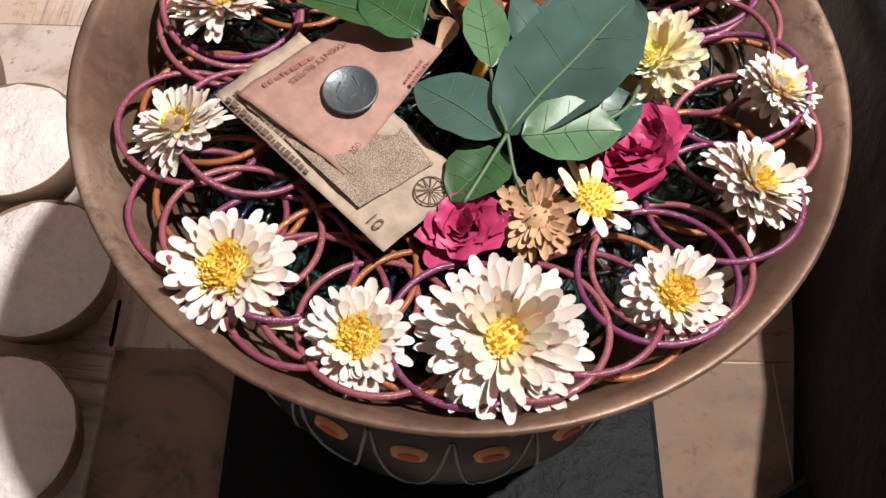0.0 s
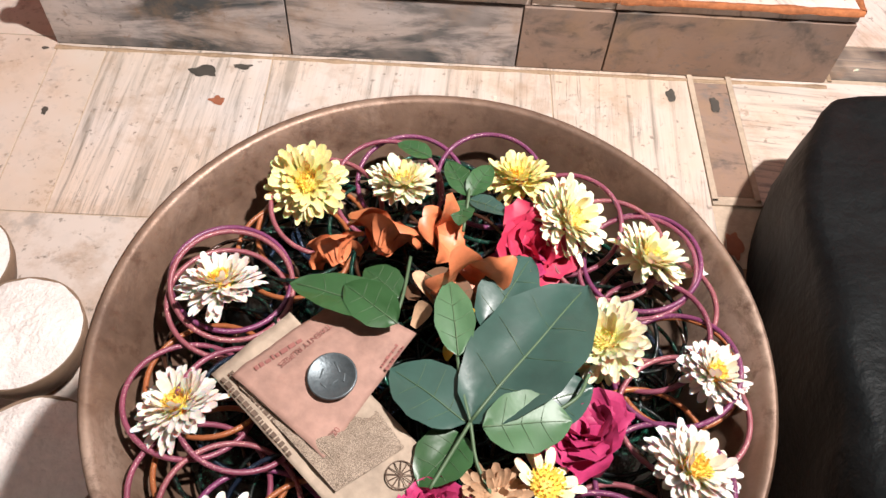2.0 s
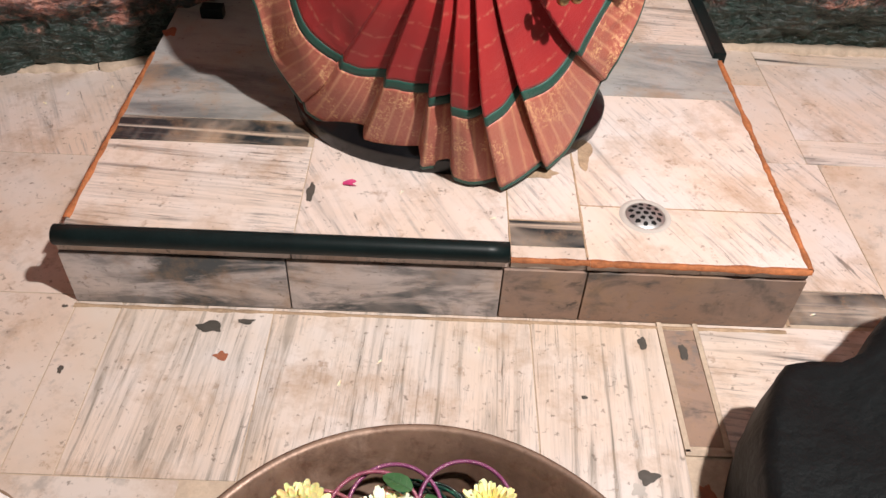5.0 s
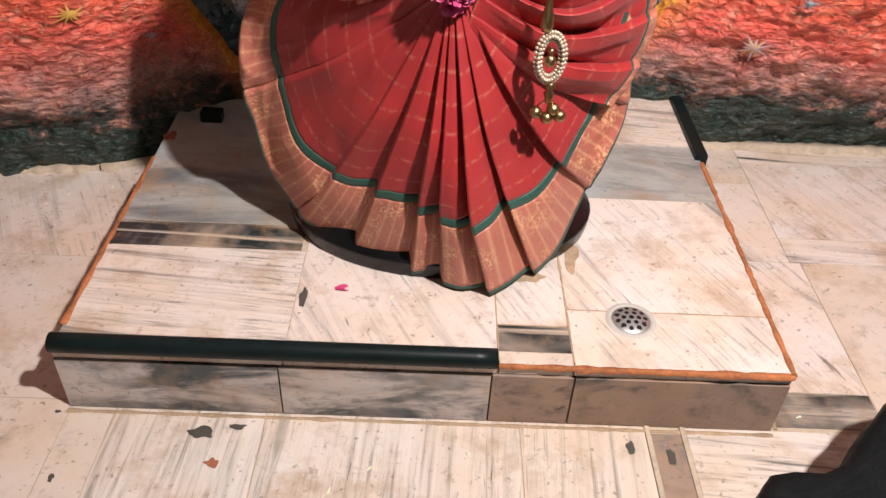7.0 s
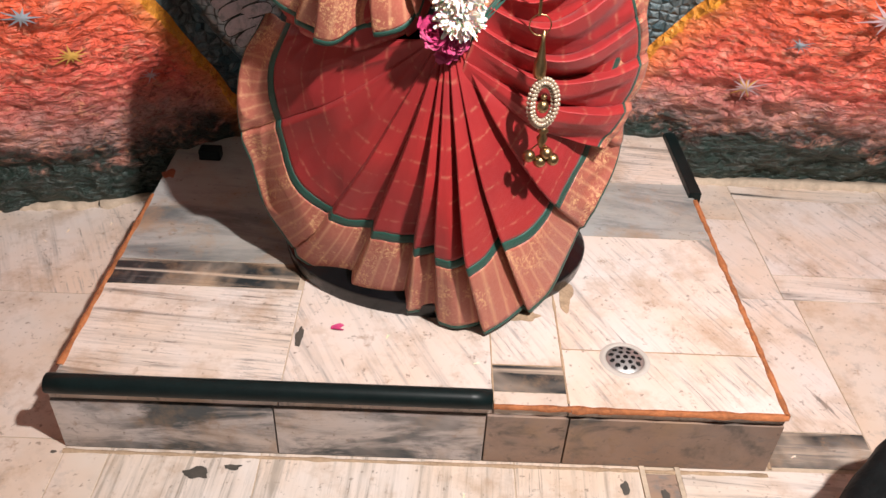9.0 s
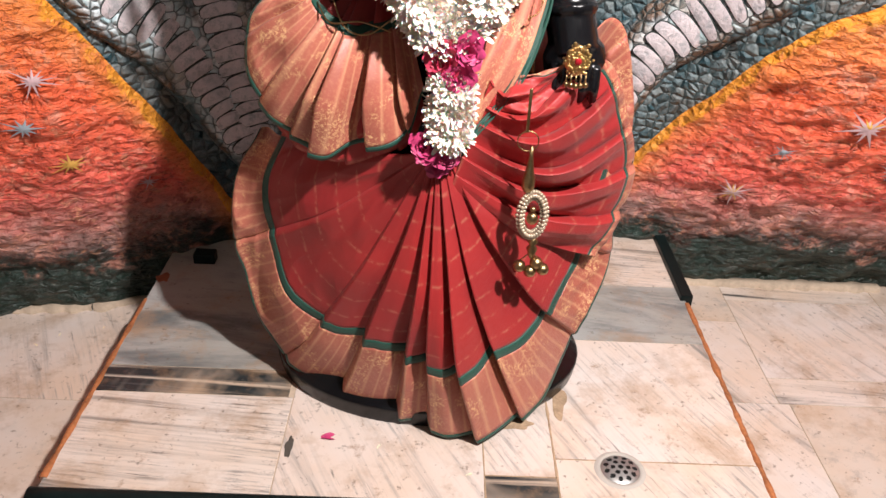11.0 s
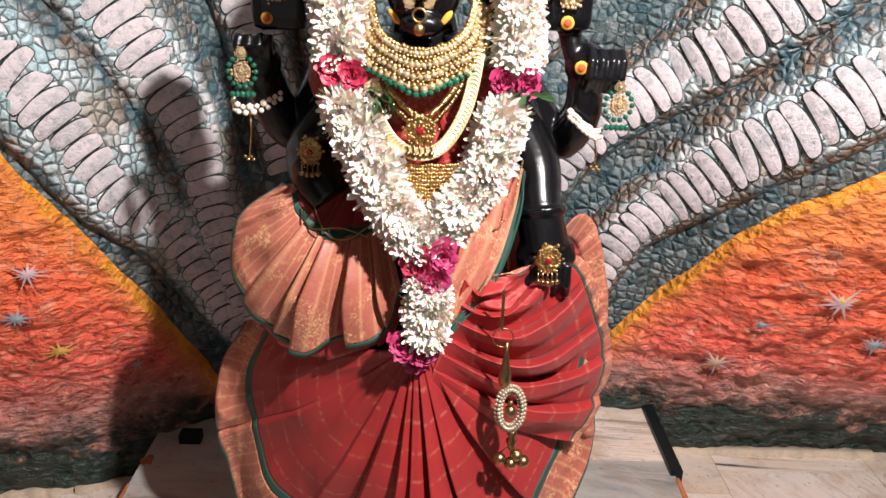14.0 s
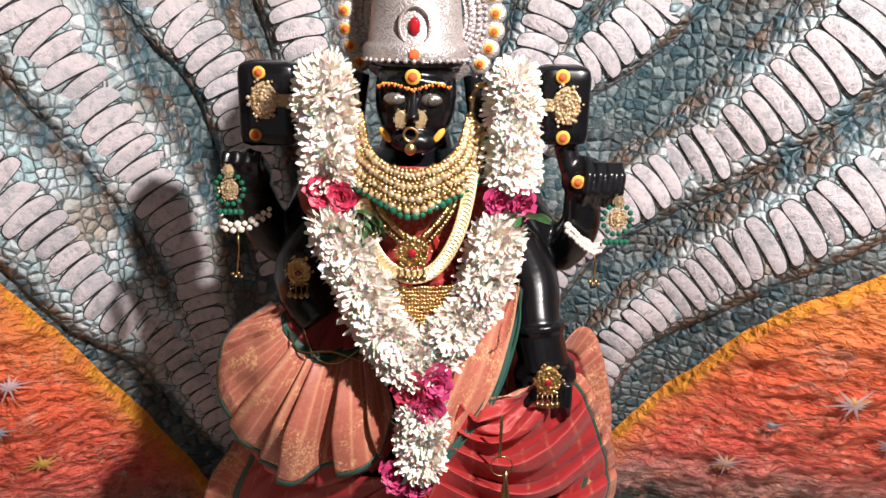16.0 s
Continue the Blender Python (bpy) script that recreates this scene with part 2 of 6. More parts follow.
def scale_material(name, pale, blue, rust, cell):
    """Painted plaster with serpent scales: pale cells with dark joints, rusty blotches."""
    m, t, b = nodes_of(name)
    v = coords(t, own=False)
    warp = t.nodes.new("ShaderNodeVectorMath")
    n0 = add(t, "ShaderNodeTexNoise", Scale=14.0)
    t.links.new(v, n0.inputs["Vector"])
    sc = t.nodes.new("ShaderNodeVectorMath")
    sc.operation = "SCALE"
    sc.inputs["Scale"].default_value = 0.03
    t.links.new(n0.outputs["Color"], sc.inputs[0])
    t.links.new(v, warp.inputs[0])
    t.links.new(sc.outputs[0], warp.inputs[1])
    edge = add(t, "ShaderNodeTexVoronoi", Scale=cell, Randomness=0.62)
    edge.feature = "DISTANCE_TO_EDGE"
    t.links.new(warp.outputs[0], edge.inputs["Vector"])
    tone = add(t, "ShaderNodeTexVoronoi", Scale=cell, Randomness=0.62)
    t.links.new(warp.outputs[0], tone.inputs["Vector"])
    big, fine = noise_of(t, v, 5.0, 5), noise_of(t, v, 80.0, 5, 0.7)
    one = t.nodes.new("ShaderNodeSeparateColor")
    t.links.new(tone.outputs["Color"], one.inputs[0])
    col = ramp(t, one.outputs[0], [(0.1, blue), (0.6, tuple((p + q) / 2 for p, q in zip(pale, blue))), (0.95, pale)])
    col = mix(t, ramp(t, big, [(0.50, (0, 0, 0)), (0.66, (0.75, 0.75, 0.75))]), col, rust)
    col = mix(t, ramp(t, noise_of(t, v, 11.0, 5, 0.7), [(0.36, (0.6, 0.6, 0.6)), (0.46, (0, 0, 0))]), col, tuple(x * 0.5 for x in blue))
    col = mix(t, ramp(t, fine, [(0.3, (0.45, 0.45, 0.45)), (0.5, (0, 0, 0))]), col, tuple(x * 0.4 for x in blue))
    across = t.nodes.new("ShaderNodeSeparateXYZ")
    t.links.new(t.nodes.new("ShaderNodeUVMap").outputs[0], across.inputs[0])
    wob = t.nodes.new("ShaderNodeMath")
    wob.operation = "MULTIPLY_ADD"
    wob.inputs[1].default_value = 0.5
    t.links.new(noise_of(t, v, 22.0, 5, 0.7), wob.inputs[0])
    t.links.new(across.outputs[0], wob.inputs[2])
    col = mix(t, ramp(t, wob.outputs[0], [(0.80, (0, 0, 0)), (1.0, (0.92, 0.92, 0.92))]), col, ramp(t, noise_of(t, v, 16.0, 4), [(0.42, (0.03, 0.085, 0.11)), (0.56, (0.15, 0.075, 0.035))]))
    col = mix(t, ramp(t, noise_of(t, v, 34.0, 6, 0.75), [(0.54, (0, 0, 0)), (0.66, (0.4, 0.4, 0.4))]), col, tuple(min(0.95, x * 1.1) for x in pale))
    joint = ramp(t, edge.outputs["Distance"], [(0.0, (0.95, 0.95, 0.95)), (0.04, (0.8, 0.8, 0.8)), (0.1, (0, 0, 0))])
    joint = mix(t, 1.0, joint, ramp(t, noise_of(t, v, 16.0, 5, 0.7), [(0.36, (0.3, 0.3, 0.3)), (0.56, (1, 1, 1))]), "MULTIPLY")
    col = mix(t, joint, col, (0.03, 0.052, 0.055))
    t.links.new(col, b.inputs["Base Color"])
    b.inputs["Roughness"].default_value = 0.4
    rise = ramp(t, edge.outputs["Distance"], [(0.0, (0, 0, 0)), (0.3, (1, 1, 1))])
    bump(t, b, mix(t, 0.55, rise, noise_of(t, v, 85.0, 4, 0.65)), 1.0, 0.013)
    return m


hill_paint = hill_material()
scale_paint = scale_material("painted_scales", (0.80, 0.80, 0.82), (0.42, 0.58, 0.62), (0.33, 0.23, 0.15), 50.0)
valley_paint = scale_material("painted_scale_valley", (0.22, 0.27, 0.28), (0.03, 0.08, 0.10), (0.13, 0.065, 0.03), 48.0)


def plate_material(name, pale, dark, joint):
    """Thick pale paint over rough plaster, dabbed unevenly; its grain runs on from plate to plate."""
    m, t, b = nodes_of(name)
    c = t.nodes.new("ShaderNodeNewGeometry").outputs["Position"]
    big, mid, fine = noise_of(t, c, 12.0, 5), noise_of(t, c, 55.0, 6, 0.7), noise_of(t, c, 170.0, 5, 0.75)
    col = ramp(t, big, [(0.3, dark), (0.55, pale)])
    col = mix(t, ramp(t, mid, [(0.36, (0.6, 0.6, 0.6)), (0.50, (0, 0, 0))]), col, joint)
    col = mix(t, ramp(t, fine, [(0.3, (0.4, 0.4, 0.4)), (0.45, (0, 0, 0))]), col, joint)
    t.links.new(col, b.inputs["Base Color"])
    b.inputs["Roughness"].default_value = 0.38
    bump(t, b, mix(t, 0.4, mid, fine), 1.0, 0.010)
    return m


plate_paint = plate_material("painted_belly_plate", (0.72, 0.635, 0.655), (0.50, 0.48, 0.51), (0.24, 0.27, 0.29))
outline_paint = plate_material("dark_outline_paint", (0.022, 0.036, 0.036), (0.012, 0.02, 0.02), (0.1, 0.09, 0.07))
star_white = plain("star_white", (0.56, 0.38, 0.40), 0.5)
star_yellow = plain("star_yellow", (0.65, 0.36, 0.08), 0.5)
star_grey = plain("star_grey", (0.30, 0.34, 0.38), 0.5)


def cloth(name, c, c2, check=0.0, thread=(0.75, 0.42, 0.25), rough=0.5, zari=0.0):
    """Woven silk: fine thread relief, faint sheen, gold flecks."""
    m, t, b = nodes_of(name)
    uv = t.nodes.new("ShaderNodeUVMap").outputs[0]
    v = coords(t, own=False)
    big = noise_of(t, v, 6.0)
    col = ramp(t, big, [(0.35, c), (0.65, c2)])
    m1 = t.nodes.new("ShaderNodeMapping")
    m1.inputs["Scale"].default_value = (1, 1, 1)
    t.links.new(uv, m1.inputs[0])
    sep = t.nodes.new("ShaderNodeSeparateXYZ")
    t.links.new(m1.outputs[0], sep.inputs[0])

    def lines(sock, pitch, width):
        q = t.nodes.new("ShaderNodeMath")
        q.operation = "PINGPONG"
        q.inputs[1].default_value = pitch / 2
        t.links.new(sock, q.inputs[0])
        return ramp(t, q.outputs[0], [(0.0, (1, 1, 1)), (width, (1, 1, 1)), (width * 1.6, (0, 0, 0))])
    if check:
        dash = noise_of(t, v, 130.0, 2)
        k = ramp(t, dash, [(0.45, (0, 0, 0)), (0.55, (check, check, check))])
        col = mix(t, mix(t, 1.0, lines(sep.outputs[1], 0.043, 0.0007), k, "MULTIPLY"), col, thread)
    if zari:
        fl = noise_of(t, v, 230.0, 3, 0.8)
        motif = noise_of(t, v, 22.0, 3)
        k = mix(t, 1.0, ramp(t, fl, [(0.48, (0, 0, 0)), (0.62, (1, 1, 1))]), ramp(t, motif, [(0.5, (0.1, 0.1, 0.1)), (0.6, (zari, zari, zari))]), "MULTIPLY")
        col = mix(t, k, col, (0.80, 0.52, 0.25))
        col = mix(t, mix(t, 0.3, (0, 0, 0), lines(sep.outputs[0], 0.022, 0.0009)), col, (0.78, 0.48, 0.26))
    t.links.new(col, b.inputs["Base Color"])
    b.inputs["Roughness"].default_value = rough
    b.inputs["Sheen Weight"].default_value = 0.05
    weave = add(t, "ShaderNodeTexWave", Scale=420.0, Distortion=1.0)
    t.links.new(v, weave.inputs["Vector"])
    bump(t, b, mix(t, 0.5, weave.outputs["Fac"], noise_of(t, v, 18.0, 4)), 0.25, 0.002)
    return m


silk_red = cloth("red_silk", (0.27, 0.013, 0.016), (0.35, 0.02, 0.02), check=0.18)
silk_gold = cloth("copper_zari_silk", (0.33, 0.085, 0.060), (0.41, 0.125, 0.085), zari=0.7, rough=0.4)
silk_green = cloth("green_silk", (0.008, 0.05, 0.036), (0.012, 0.07, 0.05))
# the same red silk for inner folds, with their shade put into its colour
silk_red_shaded = cloth("shadow_red_silk", (0.2, 0.012, 0.014), (0.26, 0.018, 0.018))

def petal_material(name, tip, foot, reach):
    """Petals that pass from the colour at the flower's heart to that at the tips, with fine length-wise variation."""
    m, t, b = nodes_of(name)
    c = t.nodes.new("ShaderNodeTexCoord").outputs["Object"]
    flat = t.nodes.new("ShaderNodeVectorMath")
    flat.operation = "MULTIPLY"
    flat.inputs[1].default_value = (1 / reach, 1 / reach, 0)
    t.links.new(c, flat.inputs[0])
    far = t.nodes.new("ShaderNodeVectorMath")
    far.operation = "LENGTH"
    t.links.new(flat.outputs[0], far.inputs[0])
    col = ramp(t, far.outputs["Value"], [(0.3, foot), (0.62, tip)])
    fine = noise_of(t, c, 260.0, 3)
    col = mix(t, 0.5, col, ramp(t, fine, [(0.3, tuple(x * 0.9 for x in tip)), (0.7, tip)]), "MIX")
    t.links.new(col, b.inputs["Base Color"])
    b.inputs["Roughness"].default_value = 0.55
    b.inputs["Subsurface Weight"].default_value, b.inputs["Subsurface Scale"].default_value = 0.45, 0.006
    bump(t, b, fine, 0.15, 0.0008)
    return m


petal_white = petal_material("white_petal", (0.82, 0.715, 0.65), (0.82, 0.68, 0.38), 0.0265)
garland_white = plain("fresh_white_petal", (0.85, 0.76, 0.68), 0.6, vary=0.06, grain=160, bumps=0.1, soft=0.4)
petal_cream = petal_material("cream_petal", (0.88, 0.80, 0.58), (0.84, 0.72, 0.16), 0.0265)
petal_yellow = plain("yellow_petal", (0.82, 0.56, 0.09), 0.55, vary=0.15, grain=160, bumps=0.2, soft=0.35)
petal_pale = petal_material("pale_yellow_petal", (0.86, 0.76, 0.36), (0.82, 0.66, 0.09), 0.0265)
petal_dry = plain("wilted_petal", (0.55, 0.34, 0.20), 0.7, vary=0.35, grain=160, bumps=0.4)
petal_pink = plain("magenta_petal", (0.47, 0.04, 0.14), 0.5, vary=0.3, grain=120, bumps=0.3)
petal_rose = plain("rose_red_petal", (0.50, 0.03, 0.08), 0.5, vary=0.3, grain=120, bumps=0.3)
petal_orange = plain("orange_petal", (0.62, 0.19, 0.08), 0.42, vary=0.35, grain=120, bumps=0.3)
leaf_deep = plain("dark_green_leaf", (0.036, 0.080, 0.064), 0.3, vary=0.3, grain=60, bumps=0.25, depth=0.001)
leaf_mid = plain("green_leaf", (0.03, 0.085, 0.028), 0.34, vary=0.3, grain=60, bumps=0.3)
leaf_light = plain("light_green_leaf", (0.07, 0.15, 0.07), 0.42, vary=0.25, grain=60, bumps=0.3)
leaf_vein = plain("leaf_vein", (0.085, 0.14, 0.07), 0.5)
leaf_brown = plain("brown_dry_leaf", (0.14, 0.07, 0.035), 0.7, vary=0.5)


def bangle_material(name, c, glint, rough=0.3):
    """Lacquered bangle with glitter dust."""
    m, t, b = nodes_of(name)
    v = coords(t)
    dust = noise_of(t, v, 900.0, 2, 0.8)
    k = mix(t, 1.0, ramp(t, dust, [(0.6, (0, 0, 0)), (0.66, (1, 1, 1))]), ramp(t, noise_of(t, v, 30.0), [(0.45, (0, 0, 0)), (0.6, (1, 1, 1))]), "MULTIPLY")
    col = mix(t, k, ramp(t, noise_of(t, v, 60.0), [(0.35, tuple(x * 0.75 for x in c)), (0.65, c)]), glint)
    t.links.new(col, b.inputs["Base Color"])
    t.links.new(k, b.inputs["Metallic"])
    b.inputs["Roughness"].default_value = rough
    bump(t, b, dust, 0.5, 0.0006)
    return m


bangle_mats = [bangle_material("mauve_bangle", (0.25, 0.06, 0.10), (0.9, 0.6, 0.5)), bangle_material("purple_bangle", (0.19, 0.04, 0.115), (0.9, 0.6, 0.5)),
               bangle_material("rose_bangle", (0.30, 0.085, 0.105), (0.95, 0.7, 0.5)), bangle_material("copper_bangle", (0.36, 0.11, 0.04), (1.0, 0.6, 0.2))]
glass_mats = [bangle_material("black_glass_bangle", (0.006, 0.008, 0.008), (0.1, 0.5, 0.3), 0.12), bangle_material("green_glass_bangle", (0.005, 0.03, 0.022), (0.1, 0.8, 0.4), 0.1),
              bangle_material("navy_glass_bangle", (0.006, 0.012, 0.025), (0.3, 0.5, 0.8), 0.1), bangle_material("brown_glass_bangle", (0.05, 0.02, 0.012), (0.7, 0.4, 0.2), 0.15)]

note_tan = plain("worn_banknote_paper", (0.40, 0.31, 0.235), 0.8, vary=0.4, grain=110, bumps=0.3)
note_red = plain("reddish_banknote_paper", (0.36, 0.21, 0.165), 0.8, vary=0.38, grain=110, bumps=0.3)
def print_material():
    """Engraved banknote print: fine brown hatching over paper."""
    m, t, b = nodes_of("engraved_print")
    v = coords(t, own=False, turn=0.77)
    w = add(t, "ShaderNodeTexWave", Scale=420.0, Distortion=16.0, Detail=4.0)
    w.inputs["Detail Scale"].default_value = 2.0
    t.links.new(v, w.inputs["Vector"])
    blot = noise_of(t, v, 160.0, 4, 0.7)
    col = ramp(t, mix(t, 0.55, w.outputs["Fac"], blot), [(0.38, (0.12, 0.085, 0.06)), (0.6, (0.40, 0.31, 0.235))])
    t.links.new(col, b.inputs["Base Color"])
    b.inputs["Roughness"].default_value = 0.8
    return m


note_print = print_material()
ink_brown = plain("brown_ink", (0.13, 0.085, 0.06), 0.8, vary=0.4)
ink_red = plain("red_ink", (0.27, 0.10, 0.085), 0.8, vary=0.3)
coin_steel = plain("worn_coin_steel", (0.11, 0.13, 0.14), 0.42, 0.6, vary=0.3, grain=400, bumps=0.2)
gold = plain("gold", (0.60, 0.40, 0.17), 0.3, 1.0, vary=0.3, grain=300, bumps=0.5)
gold_old = plain("antique_gold", (0.32, 0.22, 0.11), 0.35, 1.0, vary=0.4, grain=300, bumps=0.5)
cream_gold = plain("pale_gold_coins", (0.85, 0.66, 0.36), 0.35, 0.7, vary=0.2, grain=300, bumps=0.3)
champagne = plain("champagne_stones", (0.66, 0.50, 0.30), 0.16, 0.6, vary=0.4, grain=300)
eye_silver = plain("tarnished_silver", (0.28, 0.255, 0.225), 0.28, 0.8, vary=0.3, grain=300)
green_stone = plain("green_stones", (0.01, 0.09, 0.05), 0.12, vary=0.3)
red_stone = plain("red_stone", (0.28, 0.01, 0.015), 0.12, vary=0.2)
dull_pearl = plain("dull_pearl", (0.42, 0.34, 0.25), 0.3, 0.3, vary=0.3)
pearl = plain("pearl", (0.75, 0.66, 0.56), 0.22, vary=0.1)
paste_orange = plain("orange_vermilion", (0.62, 0.09, 0.02), 0.8, vary=0.3)
paste_yellow = plain("turmeric_paste", (0.70, 0.36, 0.05), 0.8, vary=0.2)
mark_red = plain("faded_vermilion", (0.33, 0.06, 0.025), 0.8, vary=0.4)
mark_ochre = plain("faded_turmeric", (0.50, 0.23, 0.10), 0.8, vary=0.3)
rice_white = plain("white_rice_flour", (0.84, 0.77, 0.73), 0.9, vary=0.13, grain=170, bumps=1.0, depth=0.004)
cup_brown = plain("brown_clay", (0.20, 0.13, 0.085), 0.7, vary=0.35)


def silver_material():
    """Beaten silver with embossed scrolls."""
    m, t, b = nodes_of("embossed_silver")
    v = coords(t, own=False)
    w = add(t, "ShaderNodeTexWave", Scale=60.0, Distortion=26.0, Detail=3.0)
    w.wave_type = "RINGS"
    t.links.new(v, w.inputs["Vector"])
    col = ramp(t, w.outputs["Fac"], [(0.05, (0.36, 0.31, 0.30)), (0.35, (0.54, 0.48, 0.465))])
    t.links.new(col, b.inputs["Base Color"])
    b.inputs["Metallic"].default_value, b.inputs["Roughness"].default_value = 0.6, 0.4
    bump(t, b, w.outputs["Fac"], 0.35, 0.0015)
    return m


silver = silver_material()


# ---- building helpers ----
def mesh_of(name, bm, material, smooth=True):
    me = bpy.data.meshes.new(name)
    bm.to_mesh(me)
    bm.free()
    for m in material if isinstance(material, (list, tuple)) else [material]:
        me.materials.append(m)
    if smooth:
        me.polygons.foreach_set("use_smooth", [True] * len(me.polygons))
    return me


def part(name, bm, material, parent, label="", smooth=True):
    ob = new(name, bm if isinstance(bm, bpy.types.Mesh) else mesh_of(name, bm, material, smooth))
    ob.parent = parent
    return tagged(ob, label)


def thing(name, place, label, category, group="", kind=""):
    ob = new(name)
    ob.empty_display_size = 0.02
    ob.matrix_world = place if isinstance(place, Matrix) else Matrix.Translation(place)
    return tagged(ob, label, category, group, kind)


def whole(name, bm, material, place, label, category, group="", kind="", smooth=True):
    ob = new(name, bm if isinstance(bm, bpy.types.Mesh) else mesh_of(name, bm, material, smooth))
    ob.matrix_world = place if isinstance(place, Matrix) else Matrix.Translation(place)
    return tagged(ob, label, category, group, kind)


def lathe(bm, profile, n=64, c=(0, 0), sx=1.0, sy=1.0):
    rings = [[bm.verts.new((c[0] + sx * r * math.cos(2 * math.pi * i / n), c[1] + sy * r * math.sin(2 * math.pi * i / n), z)) for i in range(n)] for r, z in profile]
    for a, b in zip(rings, rings[1:]):
        for i in range(n):
            bm.faces.new((a[i], a[(i + 1) % n], b[(i + 1) % n], b[i]))
    return bm


def box_bm(lo, hi, edge=0.0, rough=0.0):
    bm = bmesh.new()
    bmesh.ops.create_cube(bm, size=1)
    for v in bm.verts:
        v.co = Vector([l + (h - l) * (c + 0.5) for l, h, c in zip(lo, hi, v.co)])
    if edge:
        bmesh.ops.bevel(bm, geom=bm.edges[:], offset=edge, segments=2, affect="EDGES", profile=0.6)
    return bm


def ball(bm, c, r, sub=1, scale=(1, 1, 1)):
    m = Matrix.Translation(c) @ Matrix.Diagonal((r * scale[0], r * scale[1], r * scale[2], 1))
    return bmesh.ops.create_icosphere(bm, subdivisions=sub, radius=1, matrix=m)["verts"]


def tube(bm, pts, radii, n=10, closed=False):
    """A tube through the points; radii: one for each point, or one for all."""
    pts = [Vector(p) for p in pts]
    k = len(pts)
    radii = radii if isinstance(radii, (list, tuple)) else [radii] * k
    rings, side = [], None
    for i, p in enumerate(pts):
        a, b = (pts[i - 1], pts[(i + 1) % k]) if closed else (pts[max(0, i - 1)], pts[min(k - 1, i + 1)])
        d = (b - a).normalized()
        if side is None:
            side = d.orthogonal().normalized()
        side = (side - d * side.dot(d)).normalized()
        up = d.cross(side)
        rings.append([bm.verts.new(p + radii[i] * (math.cos(2 * math.pi * j / n) * side + math.sin(2 * math.pi * j / n) * up)) for j in range(n)])
    for i in range(k if closed else k - 1):
        a, b = rings[i], rings[(i + 1) % k]
        for j in range(n):
            bm.faces.new((a[j], a[(j + 1) % n], b[(j + 1) % n], b[j]))
    if not closed:
        bm.faces.new(rings[0][::-1])
        bm.faces.new(rings[-1])
    return bm


def curve_through(pts, n):
    """n points on a smooth line through pts (Catmull-Rom), evenly spread."""
    p = [Vector(q) for q in pts]
    p = [2 * p[0] - p[1]] + p + [2 * p[-1] - p[-2]]
    fine = []
    for i in range(1, len(p) - 2):
        for s in range(24):
            t = s / 24
            a, b, c, d = p[i - 1], p[i], p[i + 1], p[i + 2]
            fine.append(0.5 * (2 * b + (c - a) * t + (2 * a - 5 * b + 4 * c - d) * t * t + (3 * b - a - 3 * c + d) * t ** 3))
    fine.append(p[-2])
    run = [0.0]
    for a, b in zip(fine, fine[1:]):
        run.append(run[-1] + (b - a).length)
    out = []
    for i in range(n):
        s = run[-1] * i / max(1, n - 1)
        j = min(max(1, int(np.searchsorted(run, s))), len(fine) - 1)
        f = (s - run[j - 1]) / max(1e-9, run[j] - run[j - 1])
        out.append(fine[j - 1].lerp(fine[j], f))
    return out


def grid_faces(bm, rows, uvs=None):
    layer = bm.loops.layers.uv.verify() if uvs else None
    for i in range(len(rows) - 1):
        for j in range(len(rows[0]) - 1):
            f = bm.faces.new((rows[i][j], rows[i][j + 1], rows[i + 1][j + 1], rows[i + 1][j]))
            if uvs:
                for loop, (a, b) in zip(f.loops, ((i, j), (i, j + 1), (i + 1, j + 1), (i + 1, j))):
                    loop[layer].uv = uvs[a][b]


# ---- room shell ----
def shell():
    # walls and ceiling are unseen; their plaster tone sets how much light bounces
    for name, lo, hi in (("wall_west", (-2.7, -1.9, 0), (-2.6, 2.6, 2.8)), ("wall_east", (2.8, -1.9, 0), (2.9, 2.6, 2.8))):
        whole(name, box_bm(lo, hi), plaster, (0, 0, 0), "plain cream painted wall of the shrine room", "wall", kind="structure", smooth=False)
    # the unseen front wall; its wide opening is added to let in fill light
    south = whole("wall_south", box_bm((-2.6, -1.9, 0), (-1.3, -1.8, 2.8)), plaster, (0, 0, 0), "unseen cream painted front wall, its wide opening added to let in fill light", "wall", kind="structure", smooth=False)
    part("pier", box_bm((1.1, -1.9, 0), (2.8, -1.8, 2.8)), plaster, south, smooth=False)
    part("lintel", box_bm((-1.3, -1.9, 2.2), (1.1, -1.8, 2.8)), plaster, south, smooth=False)
    whole("ceiling", box_bm((-2.7, -1.9, 2.8), (2.9, 2.6, 2.9)), plaster, (0, 0, 0), "plain cream painted ceiling", "ceiling", kind="structure", smooth=False)


shell()


# ---- floor and its slabs ----
floor = whole("floor", box_bm((-2.6, -1.8, -0.1), (2.8, 2.6, -0.0015)), grout, (0, 0, 0), "streaked white marble slab floor with stained joints", "floor", kind="structure", smooth=False)


def slab(name, x0, x1, y0, y1, z0, z1, material, parent, gap=0.0010, bev=0.0008):
    w, d, h = (x1 - x0) / 2 - gap, (y1 - y0) / 2 - gap, (z1 - z0) / 2
    ob = part(name, box_bm((-w, -d, -h), (w, d, h), bev), material, parent, smooth=False)
    ob.location = ((x0 + x1) / 2, (y0 + y1) / 2, (z0 + z1) / 2)
    return ob


